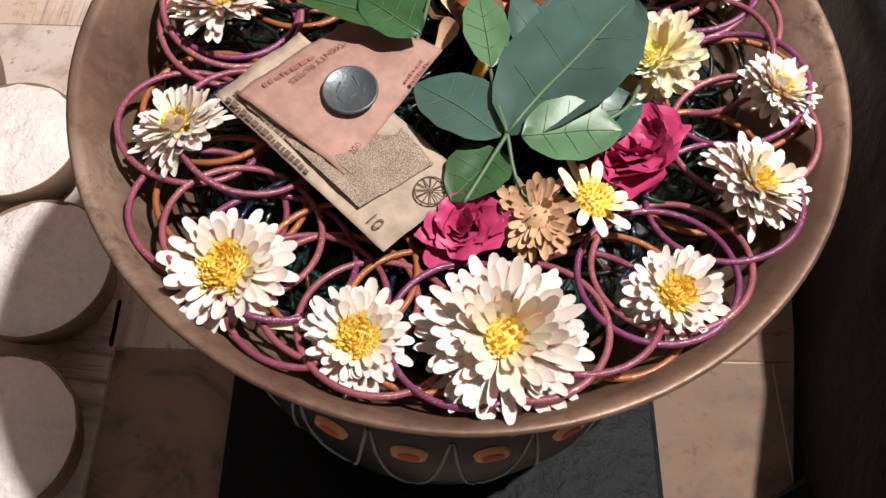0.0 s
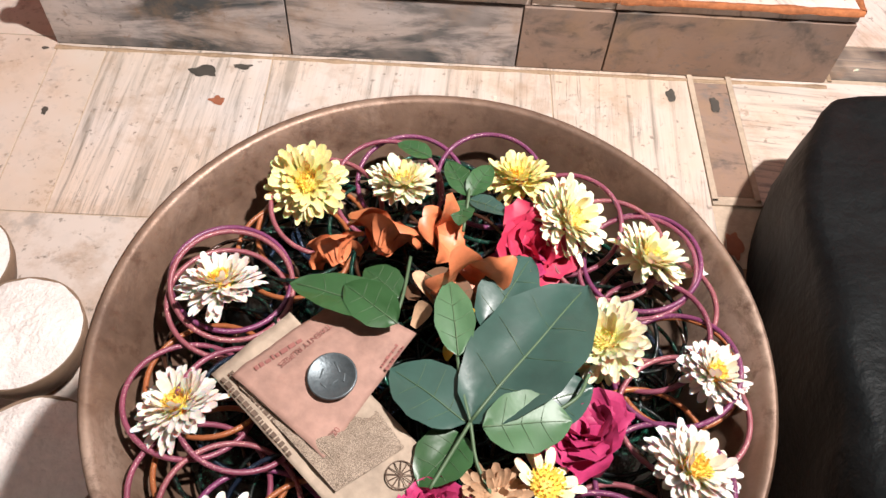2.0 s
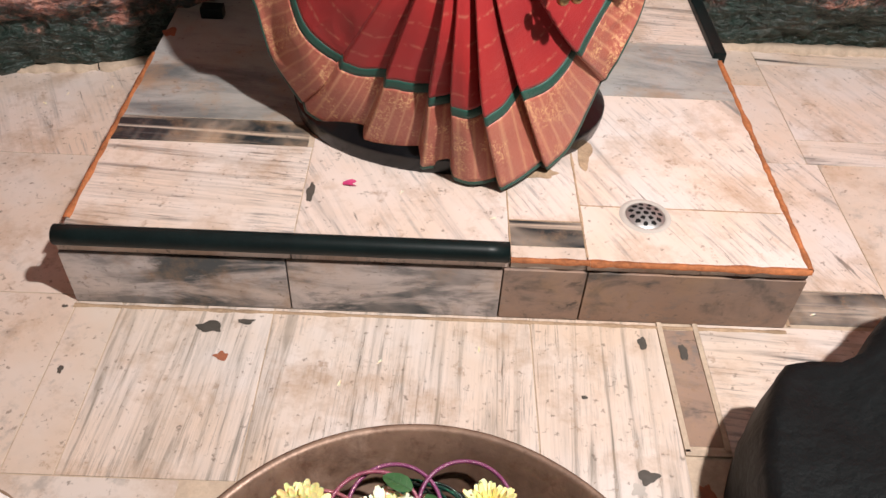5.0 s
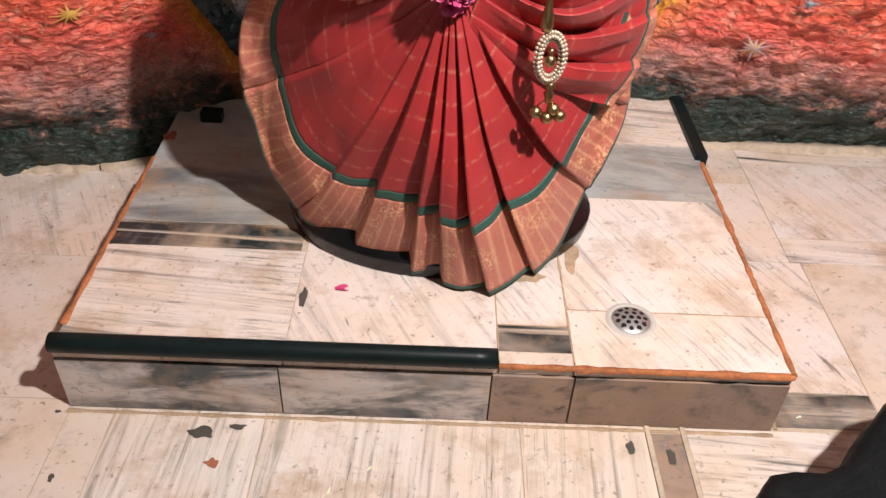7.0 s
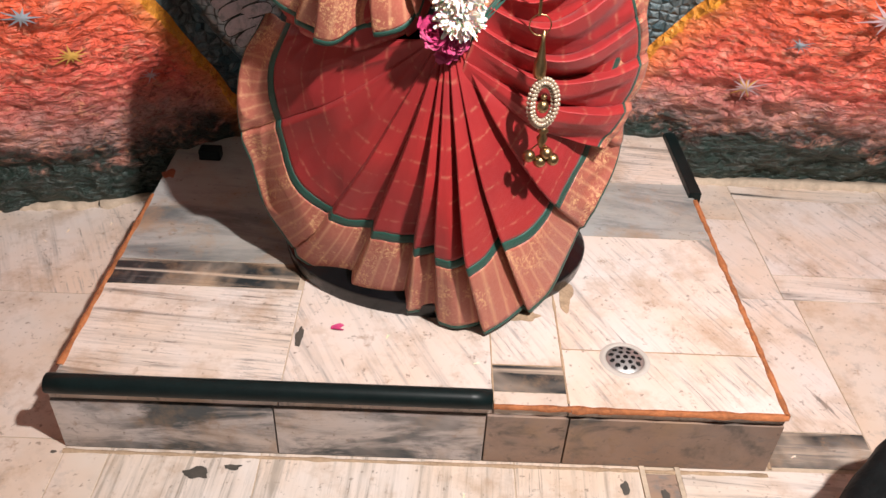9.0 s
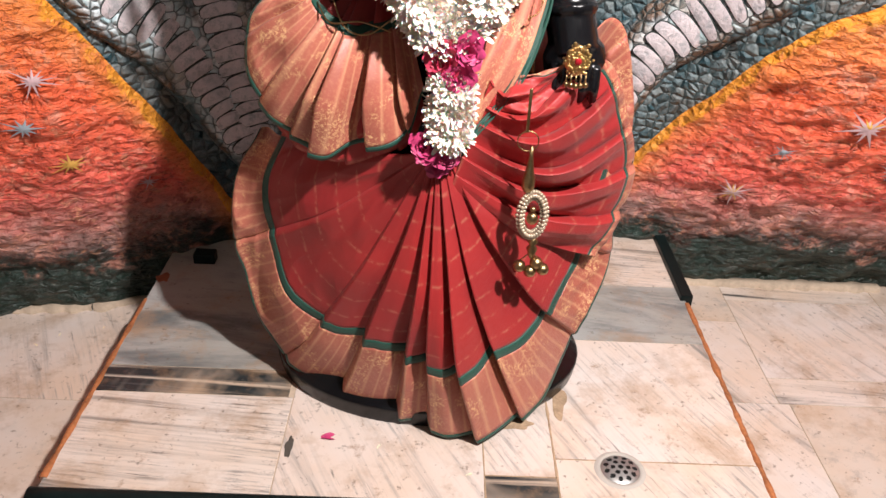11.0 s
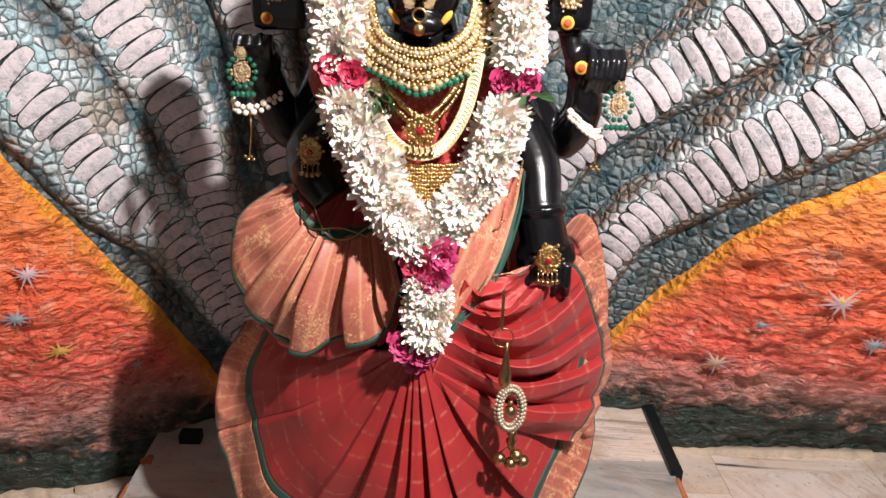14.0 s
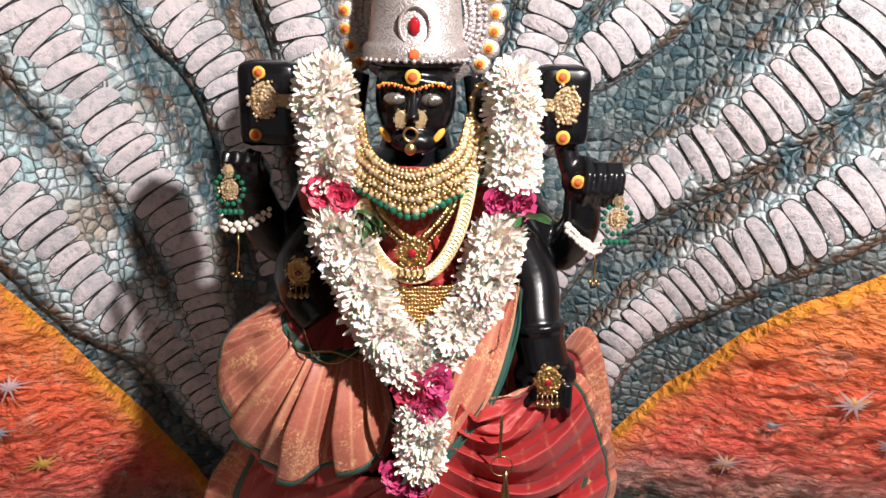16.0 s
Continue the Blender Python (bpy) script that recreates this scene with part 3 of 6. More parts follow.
FLOOR = [
    (-1.00, -0.37, 0.833, 1.145, mb_plain), (-0.37, -0.30, 0.833, 1.133, mb_plain), (-0.30, -0.066, 0.833, 1.133, mb_long), (-0.066, 0.33, 0.76, 1.133, mb_long), (0.33, 0.528, 0.80, 1.133, mb_long),
    (0.592, 0.90, 0.84, 1.133, mb_cross), (0.90, 1.5, 0.84, 1.14, mb_cross), (0.735, 0.92, 1.14, 1.215, mb_dark), (0.735, 0.92, 1.215, 1.56, mb_slant), (0.92, 1.5, 1.14, 1.56, mb_plain),
    (0.735, 0.90, 1.56, 1.84, mb_slant), (0.90, 1.5, 1.56, 1.64, mb_cross), (0.90, 1.27, 1.64, 1.93, mb_slant), (0.735, 0.90, 1.84, 2.2, mb_plain), (0.90, 1.27, 1.93, 2.2, mb_cross), (1.27, 1.9, 1.64, 2.2, mb_plain),
    (-1.00, -0.375, 1.145, 1.495, mb_plain), (-1.3, -0.375, 1.495, 2.0, mb_slant), (-0.60, -0.138, 0.50, 0.833, mb_plain), (-1.0, -0.60, 0.50, 0.833, mb_slant), (-0.138, 0.33, 0.45, 0.76, mb_long),
    (0.33, 0.60, 0.45, 0.80, mb_earth), (0.60, 1.2, 0.45, 0.84, mb_cross), (-0.60, -0.13, 0.05, 0.50, mb_cross), (-0.13, 0.0, 0.05, 0.45, mb_brown), (0.0, 0.35, 0.05, 0.45, mb_earth), (0.35, 0.48, 0.05, 0.45, mb_earth), (0.48, 0.9, 0.05, 0.45, mb_earth)]
for x0, x1, y0, y1, m in FLOOR:
    slab("marble_slab", x0, x1, y0, y1, -0.03, 0.0, m, floor)
for x0, x1, y0, y1 in ((-1.9, -1.0, 0.0, 0.9), (-1.9, -1.0, 0.9, 2.0), (1.2, 2.1, 0.0, 0.84), (1.5, 2.3, 0.84, 1.64), (-1.0, -0.1, -0.9, 0.05), (-0.1, 0.9, -0.9, 0.05)):
    slab("marble_slab", x0, x1, y0, y1, -0.03, 0.0, mb_plain, floor)
slab("sunk_strip", 0.533, 0.588, 0.91, 1.12, -0.03, -0.0005, mb_brown, floor)
for x0, x1, y0, y1 in ((0.528, 0.536, 0.90, 1.133), (0.584, 0.592, 0.90, 1.133), (0.528, 0.592, 0.895, 0.905)):
    slab("cement_line", x0, x1, y0, y1, -0.02, 0.002, grout, floor, gap=0.0)


# ---- platform ----
PX0, PX1, PY0, PY1, PZ = -0.373, 0.731, 1.135, 2.02, 0.124
platform = thing("platform", (0, 0, 0), "low raised platform of streaked marble slabs with red cement edges", "platform")
part("core", box_bm((PX0 + 0.012, PY0 + 0.012, 0), (PX1 - 0.012, PY1, PZ - 0.0012)), grout, platform, smooth=False)
# left back slab: cream marble whose shadow is put into the colour as grey
TOP = [(PX0, -0.032, PY0, 1.385, mb_cross), (PX0, -0.04, 1.385, 1.455, mb_dark), (PX0, 0.0, 1.455, PY1, mb_grey_and_shade), (-0.032, 0.289, PY0, 1.50, mb_slant), (0.289, 0.402, PY0, 1.165, mb_plain),
       (0.289, 0.402, 1.165, 1.222, mb_dark), (0.289, 0.402, 1.222, 1.50, mb_slant), (0.402, PX1, PY0, 1.262, mb_slant), (0.402, PX1, 1.262, 1.58, mb_slant), (0.30, PX1, 1.58, 1.78, mb_grey_and_shade), (0.30, PX1, 1.78, PY1, mb_cross), (0.0, 0.30, 1.50, PY1, mb_cross)]
for x0, x1, y0, y1, m in TOP:
    slab("top_slab", x0, x1, y0, y1, PZ - 0.018, PZ, m, platform, 0.0009)
for x0, x1, m in ((PX0, -0.04, mb_face), (-0.04, 0.28, mb_face), (0.28, 0.405, mb_brown), (0.405, PX1, mb_brown)):
    slab("front_slab", x0, x1, PY0 - 0.004, PY0 + 0.014, 0.0, PZ - 0.02, m, platform, 0.0012)
slab("side_slab", PX1 - 0.016, PX1 + 0.002, PY0 + 0.016, PY1, 0.0, PZ - 0.02, mb_face, platform)
slab("side_slab", PX0 - 0.002, PX0 + 0.016, PY0 + 0.016, PY1, 0.0, PZ - 0.02, mb_face, platform)


def ragged_strip(a, b, width, z):
    """A smeared line of red cement from a to b, uneven along its sides."""
    bm = bmesh.new()
    a, b = Vector(a), Vector(b)
    d = (b - a).normalized()
    side = Vector((-d.y, d.x, 0))
    n = int((b - a).length / 0.008)
    rows = []
    for i in range(n + 1):
        p = a.lerp(b, i / n)
        w = width * (0.45 + 0.9 * abs(noise.noise(p * 23)))
        rows.append([bm.verts.new(p + side * w * s + Vector((0, 0, h))) for s, h in ((-1, -0.004), (-0.8, z), (0.8, z), (1, -0.004))])
    grid_faces(bm, rows)
    return bm


part("cement_edge", ragged_strip((0.405, PY0 - 0.001, PZ), (PX1, PY0 - 0.001, PZ), 0.007, 0.0025), red_cement, platform, "smeared red cement line")
part("cement_edge", ragged_strip((PX1 - 0.001, PY0, PZ), (PX1 - 0.001, 1.72, PZ), 0.008, 0.0025), red_cement, platform, "smeared red cement line")
part("cement_edge", ragged_strip((PX0 + 0.001, PY0 + 0.05, PZ), (PX0 + 0.001, 1.66, PZ), 0.007, 0.0025), red_cement, platform, "smeared red cement line")
part("cement_edge", ragged_strip((0.289, PY0, PZ), (0.405, PY0, PZ), 0.006, 0.002), red_cement, platform, "smeared red cement line")
for a, b, w in (((0.402, PY0 + 0.01, PZ - 0.0008), (0.402, 1.42, PZ - 0.0008), 0.0035), ((0.289, PY0 + 0.01, PZ - 0.0008), (0.289, 1.36, PZ - 0.0008), 0.0022), ((0.402, 1.262, PZ - 0.0008), (PX1 - 0.01, 1.262, PZ - 0.0008), 0.002), ((0.289, 1.222, PZ - 0.0008), (0.402, 1.222, PZ - 0.0008), 0.002)):
    part("joint_line", ragged_strip(a, b, w, 0.0012), joint_cement, platform, "tan cement joint")
for a, b, w in (((PX0, PY0 - 0.012, -0.001), (PX1, PY0 - 0.012, -0.001), 0.006), ((PX1 + 0.008, PY0, -0.001), (PX1 + 0.008, 1.9, -0.001), 0.006)):
    part("joint_line", ragged_strip(a, b, w, 0.002), joint_cement, floor, "tan cement joint along the platform's foot")
bm = tube(bmesh.new(), [(PX0 + 0.0, PY0 + 0.002, PZ + 0.012)] + [(PX0 + 0.004 + 0.655 * i / 20, PY0 + 0.002, PZ + 0.012) for i in range(21)], [0.006] + [0.0155] * 21, 16)
part("granite_nosing", bm, granite, platform, "rounded black granite nosing")
part("granite_strip", box_bm((PX1 - 0.012, 1.73, PZ - 0.02), (PX1 + 0.014, PY1, PZ + 0.012), 0.003), granite, platform, "black granite edge strip", False)
part("granite_stub", box_bm((-0.315, 1.80, PZ - 0.01), (-0.27, 1.83, PZ + 0.022), 0.003), granite, platform, "black granite stub", False)


def drain():
    ob = thing("drain_cover", (0.503, 1.243, PZ), "round perforated stainless steel drain cover in the platform", "drain cover")
    bm = bmesh.new()
    nr, na, r0 = 22, 84, 0.031
    holes = [(0, 0)] + [(0.012 * math.cos(a), 0.012 * math.sin(a)) for a in np.arange(6) * math.pi / 3] + [(0.0225 * math.cos(a), 0.0225 * math.sin(a)) for a in np.arange(11) * 2 * math.pi / 11]
    rows = [[bm.verts.new((r0 * i / nr * math.cos(2 * math.pi * j / na), r0 * i / nr * math.sin(2 * math.pi * j / na), 0.007 * (1 - (i / nr) ** 2) ** 0.7 + 0.0005)) for j in range(na)] for i in range(1, nr + 1)]
    for a, b in zip(rows, rows[1:]):
        for j in range(na):
            q = (a[j], a[(j + 1) % na], b[(j + 1) % na], b[j])
            c = sum((v.co for v in q), Vector()) / 4
            if all((c.x - x) ** 2 + (c.y - y) ** 2 > 0.0040 ** 2 for x, y in holes):
                bm.faces.new(q)
    part("grille", bm, steel, ob)
    # no hollow below: a flat black disc carries the darkness seen through the holes
    part("sump", lathe(bmesh.new(), [(0.0001, 0.0007), (0.0305, 0.0007), (0.0308, 0.0003)], 32), hole_shade, ob, "flat black disc standing for the shade under the holes")
    part("cement_ring", lathe(bmesh.new(), [(0.031, 0.0), (0.031, 0.0018), (0.037, 0.0014), (0.043, -0.001)], 40), plaster, ob, "rough pale cement ring")


drain()


# ---- painted relief wall behind the statue ----
def wall_y(x, z):
    y0 = np.interp(x, [-1.2, -0.9, -0.5, -0.2, 0.2, 0.85, 1.25, 1.7], [1.70, 1.76, 1.83, 1.97, 2.03, 2.03, 2.05, 1.98])
    c = np.interp(x, [-1.2, -0.9, -0.48, -0.29, 0.2, 0.69, 0.9, 1.1, 1.6], [0.34, 0.27, 0.17, 0.08, 0, 0.08, 0.25, 0.33, 0.48])
    s = np.interp(z, [0, 0.35, 0.7, 1.1, 2.8], [0, 0.55, 1, 1.0, 0.9])
    return float(y0 - c * s)


def soft_wall(x, z, proud=0.0):
    """A point on the wall's face, eased over the plan's corners, with the plaster's lumps."""
    y = sum(wall_y(x + dx, max(0, z + dz)) for dx, dz in ((0, 0), (-0.07, 0), (0.07, 0), (0, -0.06), (0, 0.06))) / 5
    p = Vector((x, 0, z))
    lump = 0.010 * noise.noise(p * 9) + 0.006 * noise.noise(p * 27 + Vector((3, 1, 7)))
    return Vector((x, y - proud + lump, z))


bm = bmesh.new()
NX, NZ = 150, 110
rows = [[bm.verts.new(soft_wall(-1.7 + 3.7 * i / NX, 2.8 * k / NZ, -0.012)) for k in range(NZ + 1)] for i in range(NX + 1)]
grid_faces(bm, rows)
back = [[bm.verts.new((-1.7 + 3.7 * i / NX, 2.45, 2.8 * k)) for k in (0, 1)] for i in (0, NX)]
bm.faces.new((back[0][0], back[0][1], back[1][1], back[1][0]))
bm.faces.new((rows[0][0], rows[0][-1], back[0][1], back[0][0]))
bm.faces.new((rows[-1][0], rows[-1][-1], back[1][1], back[1][0]))
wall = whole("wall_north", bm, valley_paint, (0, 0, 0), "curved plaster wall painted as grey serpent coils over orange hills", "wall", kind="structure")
for name, lo, hi in (("wall_northwest", (-2.7, 1.85, 0), (-1.6, 2.45, 2.8)), ("wall_northeast", (1.85, 1.8, 0), (2.9, 2.45, 2.8))):
    whole(name, box_bm(lo, hi), plaster, (0, 0, 0), "plain cream painted wall of the shrine room", "wall", kind="structure", smooth=False)


def plate_mesh():
    """One belly plate: a bowed flat bar with a dark painted outline."""
    bm = bmesh.new()
    n, rings = 22, []
    for f, g, h in ((1.02, 1.04, -0.003), (1.0, 1.0, 0.0), (0.975, 0.89, 0.0002), (0.95, 0.82, 0.0008), (0.6, 0.4, 0.0014)):
        ring = []
        for i in range(n):
            a = 2 * math.pi * i / n
            x = 0.5 * f * abs(math.cos(a)) ** 0.7 * math.copysign(1, math.cos(a))
            y = 0.5 * g * abs(math.sin(a)) ** 0.55 * math.copysign(1, math.sin(a)) + 1.0 * (0.25 - x * x)
            ring.append(bm.verts.new((x, y, h - 0.030 * x * x)))
        rings.append(ring)
    for k, (a, b) in enumerate(zip(rings, rings[1:])):
        for i in range(n):
            bm.faces.new((a[i], a[(i + 1) % n], b[(i + 1) % n], b[i])).material_index = 1 if k < 2 else 0
    bm.faces.new(rings[-1])
    return mesh_of("belly_plate", bm, (plate_paint, outline_paint))


PLATE = plate_mesh()


def serpent(path, w0, w1, p0, p1, lift=0.04):
    """One coil: a bulging band along a path on the wall, with a row of belly plates down its middle."""
    line = curve_through([(x, 0, z) for x, z in path], 70)
    bm = bmesh.new()
    rows, nc = [], 12
    for i, p in enumerate(line):
        d = (line[min(69, i + 1)] - line[max(0, i - 1)]).normalized()
        side = Vector((-d.z, 0, d.x))
        w = 0.98 * (w0 + (w1 - w0) * i / 69)
        row = []
        for j in range(nc + 1):
            t = -1 + 2 * j / nc
            q = p + side * w * t
            row.append(bm.verts.new(soft_wall(q.x, q.z, lift * math.sqrt(max(0, 1 - t * t)) - 0.014)))
        rows.append(row)
    grid_faces(bm, rows, [[(abs(-1 + 2 * j / nc), i / 69) for j in range(nc + 1)] for i in range(70)])
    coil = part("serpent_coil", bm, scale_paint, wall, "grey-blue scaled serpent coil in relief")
    length = sum((b - a).length for a, b in zip(line, line[1:]))
    s, tot = 0.01, 0.0
    while s < length:
        f = s / length
        i = min(68, int(f * 69))
        p = line[i].lerp(line[i + 1], f * 69 - i)
        d = (line[i + 1] - line[i]).normalized()
        wide, pitch = 1.5 * (p0 + (p1 - p0) * f), 0.029 + 0.006 * f + rnd.uniform(-0.003, 0.003)
        c = soft_wall(p.x, p.z, lift - 0.0095)
        ahead = soft_wall(p.x + d.x * 0.02, p.z + d.z * 0.02, lift - 0.0095)
        yv = (ahead - c).normalized()
        over, under = (soft_wall(p.x - d.z * k, p.z + d.x * k, lift - 0.0095) for k in (0.05, -0.05))
        zv = (over - under).cross(yv).normalized()
        if zv.y > 0:
            zv = -zv
        xv = yv.cross(zv)
        ob = new("belly_plate", PLATE)
        ob.parent = coil
        m = Matrix((xv, yv, zv)).transposed().to_4x4()
        ob.matrix_local = Matrix.Translation(c) @ m @ pose(0, 0, 0, 0, 0, rnd.uniform(-5, 5)) @ Matrix.Diagonal((wide * rnd.uniform(0.9, 1.08), pitch * rnd.uniform(1.0, 1.06), 0.9, 1))
        s += pitch


serpent([(-0.15, 0.25), (-0.23, 0.43), (-0.29, 0.58), (-0.36, 0.69), (-0.44, 0.87), (-0.55, 1.02), (-0.68, 1.2)], 0.055, 0.13, 0.035, 0.085)
serpent([(-0.17, 0.35), (-0.21, 0.56), (-0.24, 0.76), (-0.29, 0.90), (-0.34, 1.02), (-0.42, 1.2), (-0.52, 1.42)], 0.05, 0.11, 0.04, 0.09)
serpent([(-0.08, 0.7), (-0.11, 0.87), (-0.15, 1.04), (-0.19, 1.13), (-0.24, 1.21), (-0.33, 1.42)], 0.06, 0.085, 0.05, 0.08)
serpent([(0.02, 0.7), (0.0, 1.0), (-0.04, 1.2), (-0.1, 1.42)], 0.06, 0.08, 0.045, 0.07)
serpent([(0.33, 0.8), (0.38, 1.05), (0.44, 1.22), (0.52, 1.42)], 0.06, 0.08, 0.045, 0.07)
serpent([(0.51, 0.25), (0.57, 0.47), (0.62, 0.57), (0.71, 0.67), (0.79, 0.77), (0.88, 0.85), (0.99, 0.95), (1.2, 1.12)], 0.05, 0.13, 0.04, 0.10)
serpent([(0.43, 0.62), (0.50, 0.75), (0.61, 0.86), (0.73, 0.96), (0.81, 1.05), (0.90, 1.16), (1.05, 1.36)], 0.06, 0.12, 0.05, 0.10)
serpent([(0.40, 0.95), (0.47, 1.08), (0.53, 1.13), (0.61, 1.21), (0.75, 1.42)], 0.06, 0.09, 0.05, 0.085)
serpent([(1.12, 1.24), (1.2, 1.36), (1.3, 1.5)], 0.09, 0.09, 0.08, 0.09)


def hill(curve, name, label):
    xs, zs = [c[0] for c in curve], [c[1] for c in curve]
    bm = bmesh.new()
    rows, uvs = [], []
    for i in range(281):
        x = xs[0] + (xs[-1] - xs[0]) * i / 280
        top = float(np.interp(x, xs, zs)) + 0.008 * noise.noise(Vector((x * 14, 2, 0)))
        row = [bm.verts.new(soft_wall(x, top * k / 90, 0.022 + 0.016 * noise.noise(Vector((x * 13, 5, top * k / 90 * 20))) + 0.009 * noise.noise(Vector((x * 36, 8, top * k / 90 * 60))) if k < 89 else -0.01)) for k in range(91)]
        rows.append(row)
        uvs.append([(x, top * (1 - k / 90)) for k in range(91)])
    grid_faces(bm, rows, uvs)
    ob = part(name, bm, hill_paint, wall, label)
    return ob


hill_l = hill([(-1.7, 1.45), (-0.75, 1.08), (-0.60, 0.92), (-0.52, 0.79), (-0.44, 0.64), (-0.36, 0.465), (-0.26, 0.225), (-0.18, 0.12), (-0.1, 0.06)], "painted_hill", "orange-red painted hill with a dark green foot")
hill_r = hill([(0.44, 0.06), (0.52, 0.16), (0.61, 0.29), (0.69, 0.40), (0.77, 0.51), (0.83, 0.61), (0.90, 0.69), (1.02, 0.77), (1.3, 0.92), (2.0, 1.1)], "painted_hill", "orange-red painted hill with a dark green foot")


def star(x, z, r, material, parent):
    bm = bmesh.new()
    k = rnd.randint(10, 13)
    mid = bm.verts.new(soft_wall(x, z, 0.042))
    ring = []
    for i in range(2 * k):
        a, q = math.pi * i / k, r * (rnd.uniform(0.35, 1.25) if i % 2 == 0 else 0.24)
        ring.append(bm.verts.new(soft_wall(x + q * math.cos(a), z + 0.8 * q * math.sin(a), 0.037)))
    for i in range(2 * k):
        bm.faces.new((mid, ring[i], ring[(i + 1) % (2 * k)]))
    part("painted_star", bm, material, parent)


for x, z, r, m, h in ((-0.5, 0.57, 0.030, star_white, hill_l), (-0.535, 0.48, 0.030, star_grey, hill_l), (-0.485, 0.395, 0.03, star_yellow, hill_l), (0.84, 0.30, 0.028, star_yellow, hill_r),
                      (0.90, 0.42, 0.022, star_grey, hill_r), (1.02, 0.50, 0.045, star_white, hill_r), (1.12, 0.40, 0.035, star_grey, hill_r), (-0.38, 0.32, 0.016, star_white, hill_l)):
    star(x, z, 1.25 * r, m, h)
for x, z, r in ((0.84, 0.30, 0.042), (1.02, 0.505, 0.03)):
    star(x, z, r * 1.1, star_white if r > 0.04 else star_yellow, hill_r)


# ---- statue ----
def statue():
    bm = bmesh.new()
    lathe(bm, [(0.001, PZ - 0.001), (0.27, PZ - 0.001), (0.275, PZ + 0.03), (0.24, PZ + 0.06), (0.18, 0.3), (0.16, 0.6), (0.13, 0.8), (0.155, 0.93), (0.15, 0.985), (0.05, 1.02), (0.04, 1.06), (0.001, 1.07)], 48, (0.195, 1.52), 1.0, 0.72)
    ball(bm, (0.195, 1.485, 1.095), 0.064, 3, (0.86, 0.95, 1.2))
    ball(bm, (0.193, 1.437, 1.038), 0.024, 2, (1.3, 0.8, 0.7))
    tube(bm, [(0.194, 1.43, 1.108), (0.193, 1.418, 1.085), (0.193, 1.409, 1.069)], [0.004, 0.007, 0.0105], 10)
    tube(bm, [(0.155, 1.437, 1.108), (0.195, 1.428, 1.116), (0.235, 1.437, 1.11)], 0.007, 8)
    lathe(bm, [(0.001, 1.142), (0.062, 1.142), (0.062, 1.134), (0.055, 1.130), (0.001, 1.13)], 40, (0.194, 1.482))
    for s in (-1, 1):
        tube(bm, [(0.195 + s * 0.075, 1.50, 1.12), (0.195 + s * 0.085, 1.50, 1.06), (0.195 + s * 0.08, 1.5, 0.99)], [0.014, 0.016, 0.012], 10)
    def limb(pts, radii):
        n = 4 * len(pts)
        tube(bm, curve_through(pts, n), [float(np.interp(i / (n - 1) * (len(pts) - 1), range(len(pts)), radii)) for i in range(n)], 20)

    # raised hands, with the emblems that they hold
    limb([(0.07, 1.53, 0.95), (0.02, 1.545, 0.87), (-0.02, 1.53, 0.9), (-0.035, 1.51, 0.97)], [0.045, 0.04, 0.033, 0.026])
    limb([(0.32, 1.53, 0.95), (0.39, 1.53, 0.87), (0.425, 1.5, 0.91), (0.425, 1.49, 0.97)], [0.045, 0.038, 0.03, 0.024])
    for lo, hi in (((-0.045, 1.485, 1.018), (0.035, 1.545, 1.132)), ((0.355, 1.465, 1.03), (0.426, 1.53, 1.135))):
        b2 = box_bm(lo, hi, 0.016)
        me = bpy.data.meshes.new("tmp")
        b2.to_mesh(me)
        b2.free()
        bm.from_mesh(me)
        bpy.data.meshes.remove(me)
    ball(bm, (-0.036, 1.505, 0.975), 0.036, 2, (0.9, 0.7, 1.1))
    ball(bm, (0.425, 1.49, 0.985), 0.032, 2, (1.0, 0.7, 1.0))
    for i in range(4):
        tube(bm, [(0.424 + 0.0145 * i, 1.474, 0.950), (0.426 + 0.0145 * i, 1.458, 0.972), (0.428 + 0.0145 * i, 1.462, 0.994), (0.427 + 0.0145 * i, 1.478, 1.008)], [0.0062, 0.0068, 0.0064, 0.0052], 10)
        tube(bm, [(-0.062 + 0.0145 * i, 1.486, 0.985), (-0.062 + 0.0145 * i, 1.474, 1.0), (-0.06 + 0.0145 * i, 1.482, 1.014)], [0.0062, 0.0066, 0.0054], 10)
    tube(bm, [(0.40, 1.50, 1.03), (0.405, 1.49, 1.0), (0.43, 1.485, 0.985)], [0.018, 0.015, 0.012], 10)
    # lower hands
    limb([(0.10, 1.50, 0.93), (0.045, 1.48, 0.86), (0.05, 1.43, 0.83), (0.075, 1.41, 0.80)], [0.05, 0.045, 0.038, 0.03])
    limb([(0.30, 1.50, 0.93), (0.355, 1.47, 0.85), (0.365, 1.43, 0.79), (0.378, 1.415, 0.735)], [0.05, 0.042, 0.034, 0.034])
    tube(bm, [(0.365, 1.43, 0.795), (0.366, 1.428, 0.785)], [0.039, 0.039], 16)
    ball(bm, (0.378, 1.415, 0.725), 0.045, 2, (1.0, 0.6, 0.95))
    for i in range(4):
        tube(bm, [(0.352 + 0.018 * i, 1.395, 0.72), (0.352 + 0.018 * i, 1.392, 0.69), (0.354 + 0.018 * i, 1.402, 0.668)], [0.0082, 0.0082, 0.0064], 10)
    ob = whole("statue", bm, idol_black, (0, 0, 0), "polished black stone four-armed figure standing on the platform", "statue")
    r = ob.modifiers.new("fuse", "REMESH")
    r.mode, r.voxel_size, r.use_smooth_shade = "VOXEL", 0.0030, True
    s = ob.modifiers.new("ease", "SMOOTH")
    s.iterations, s.factor = 2, 0.5
    return ob


statue()


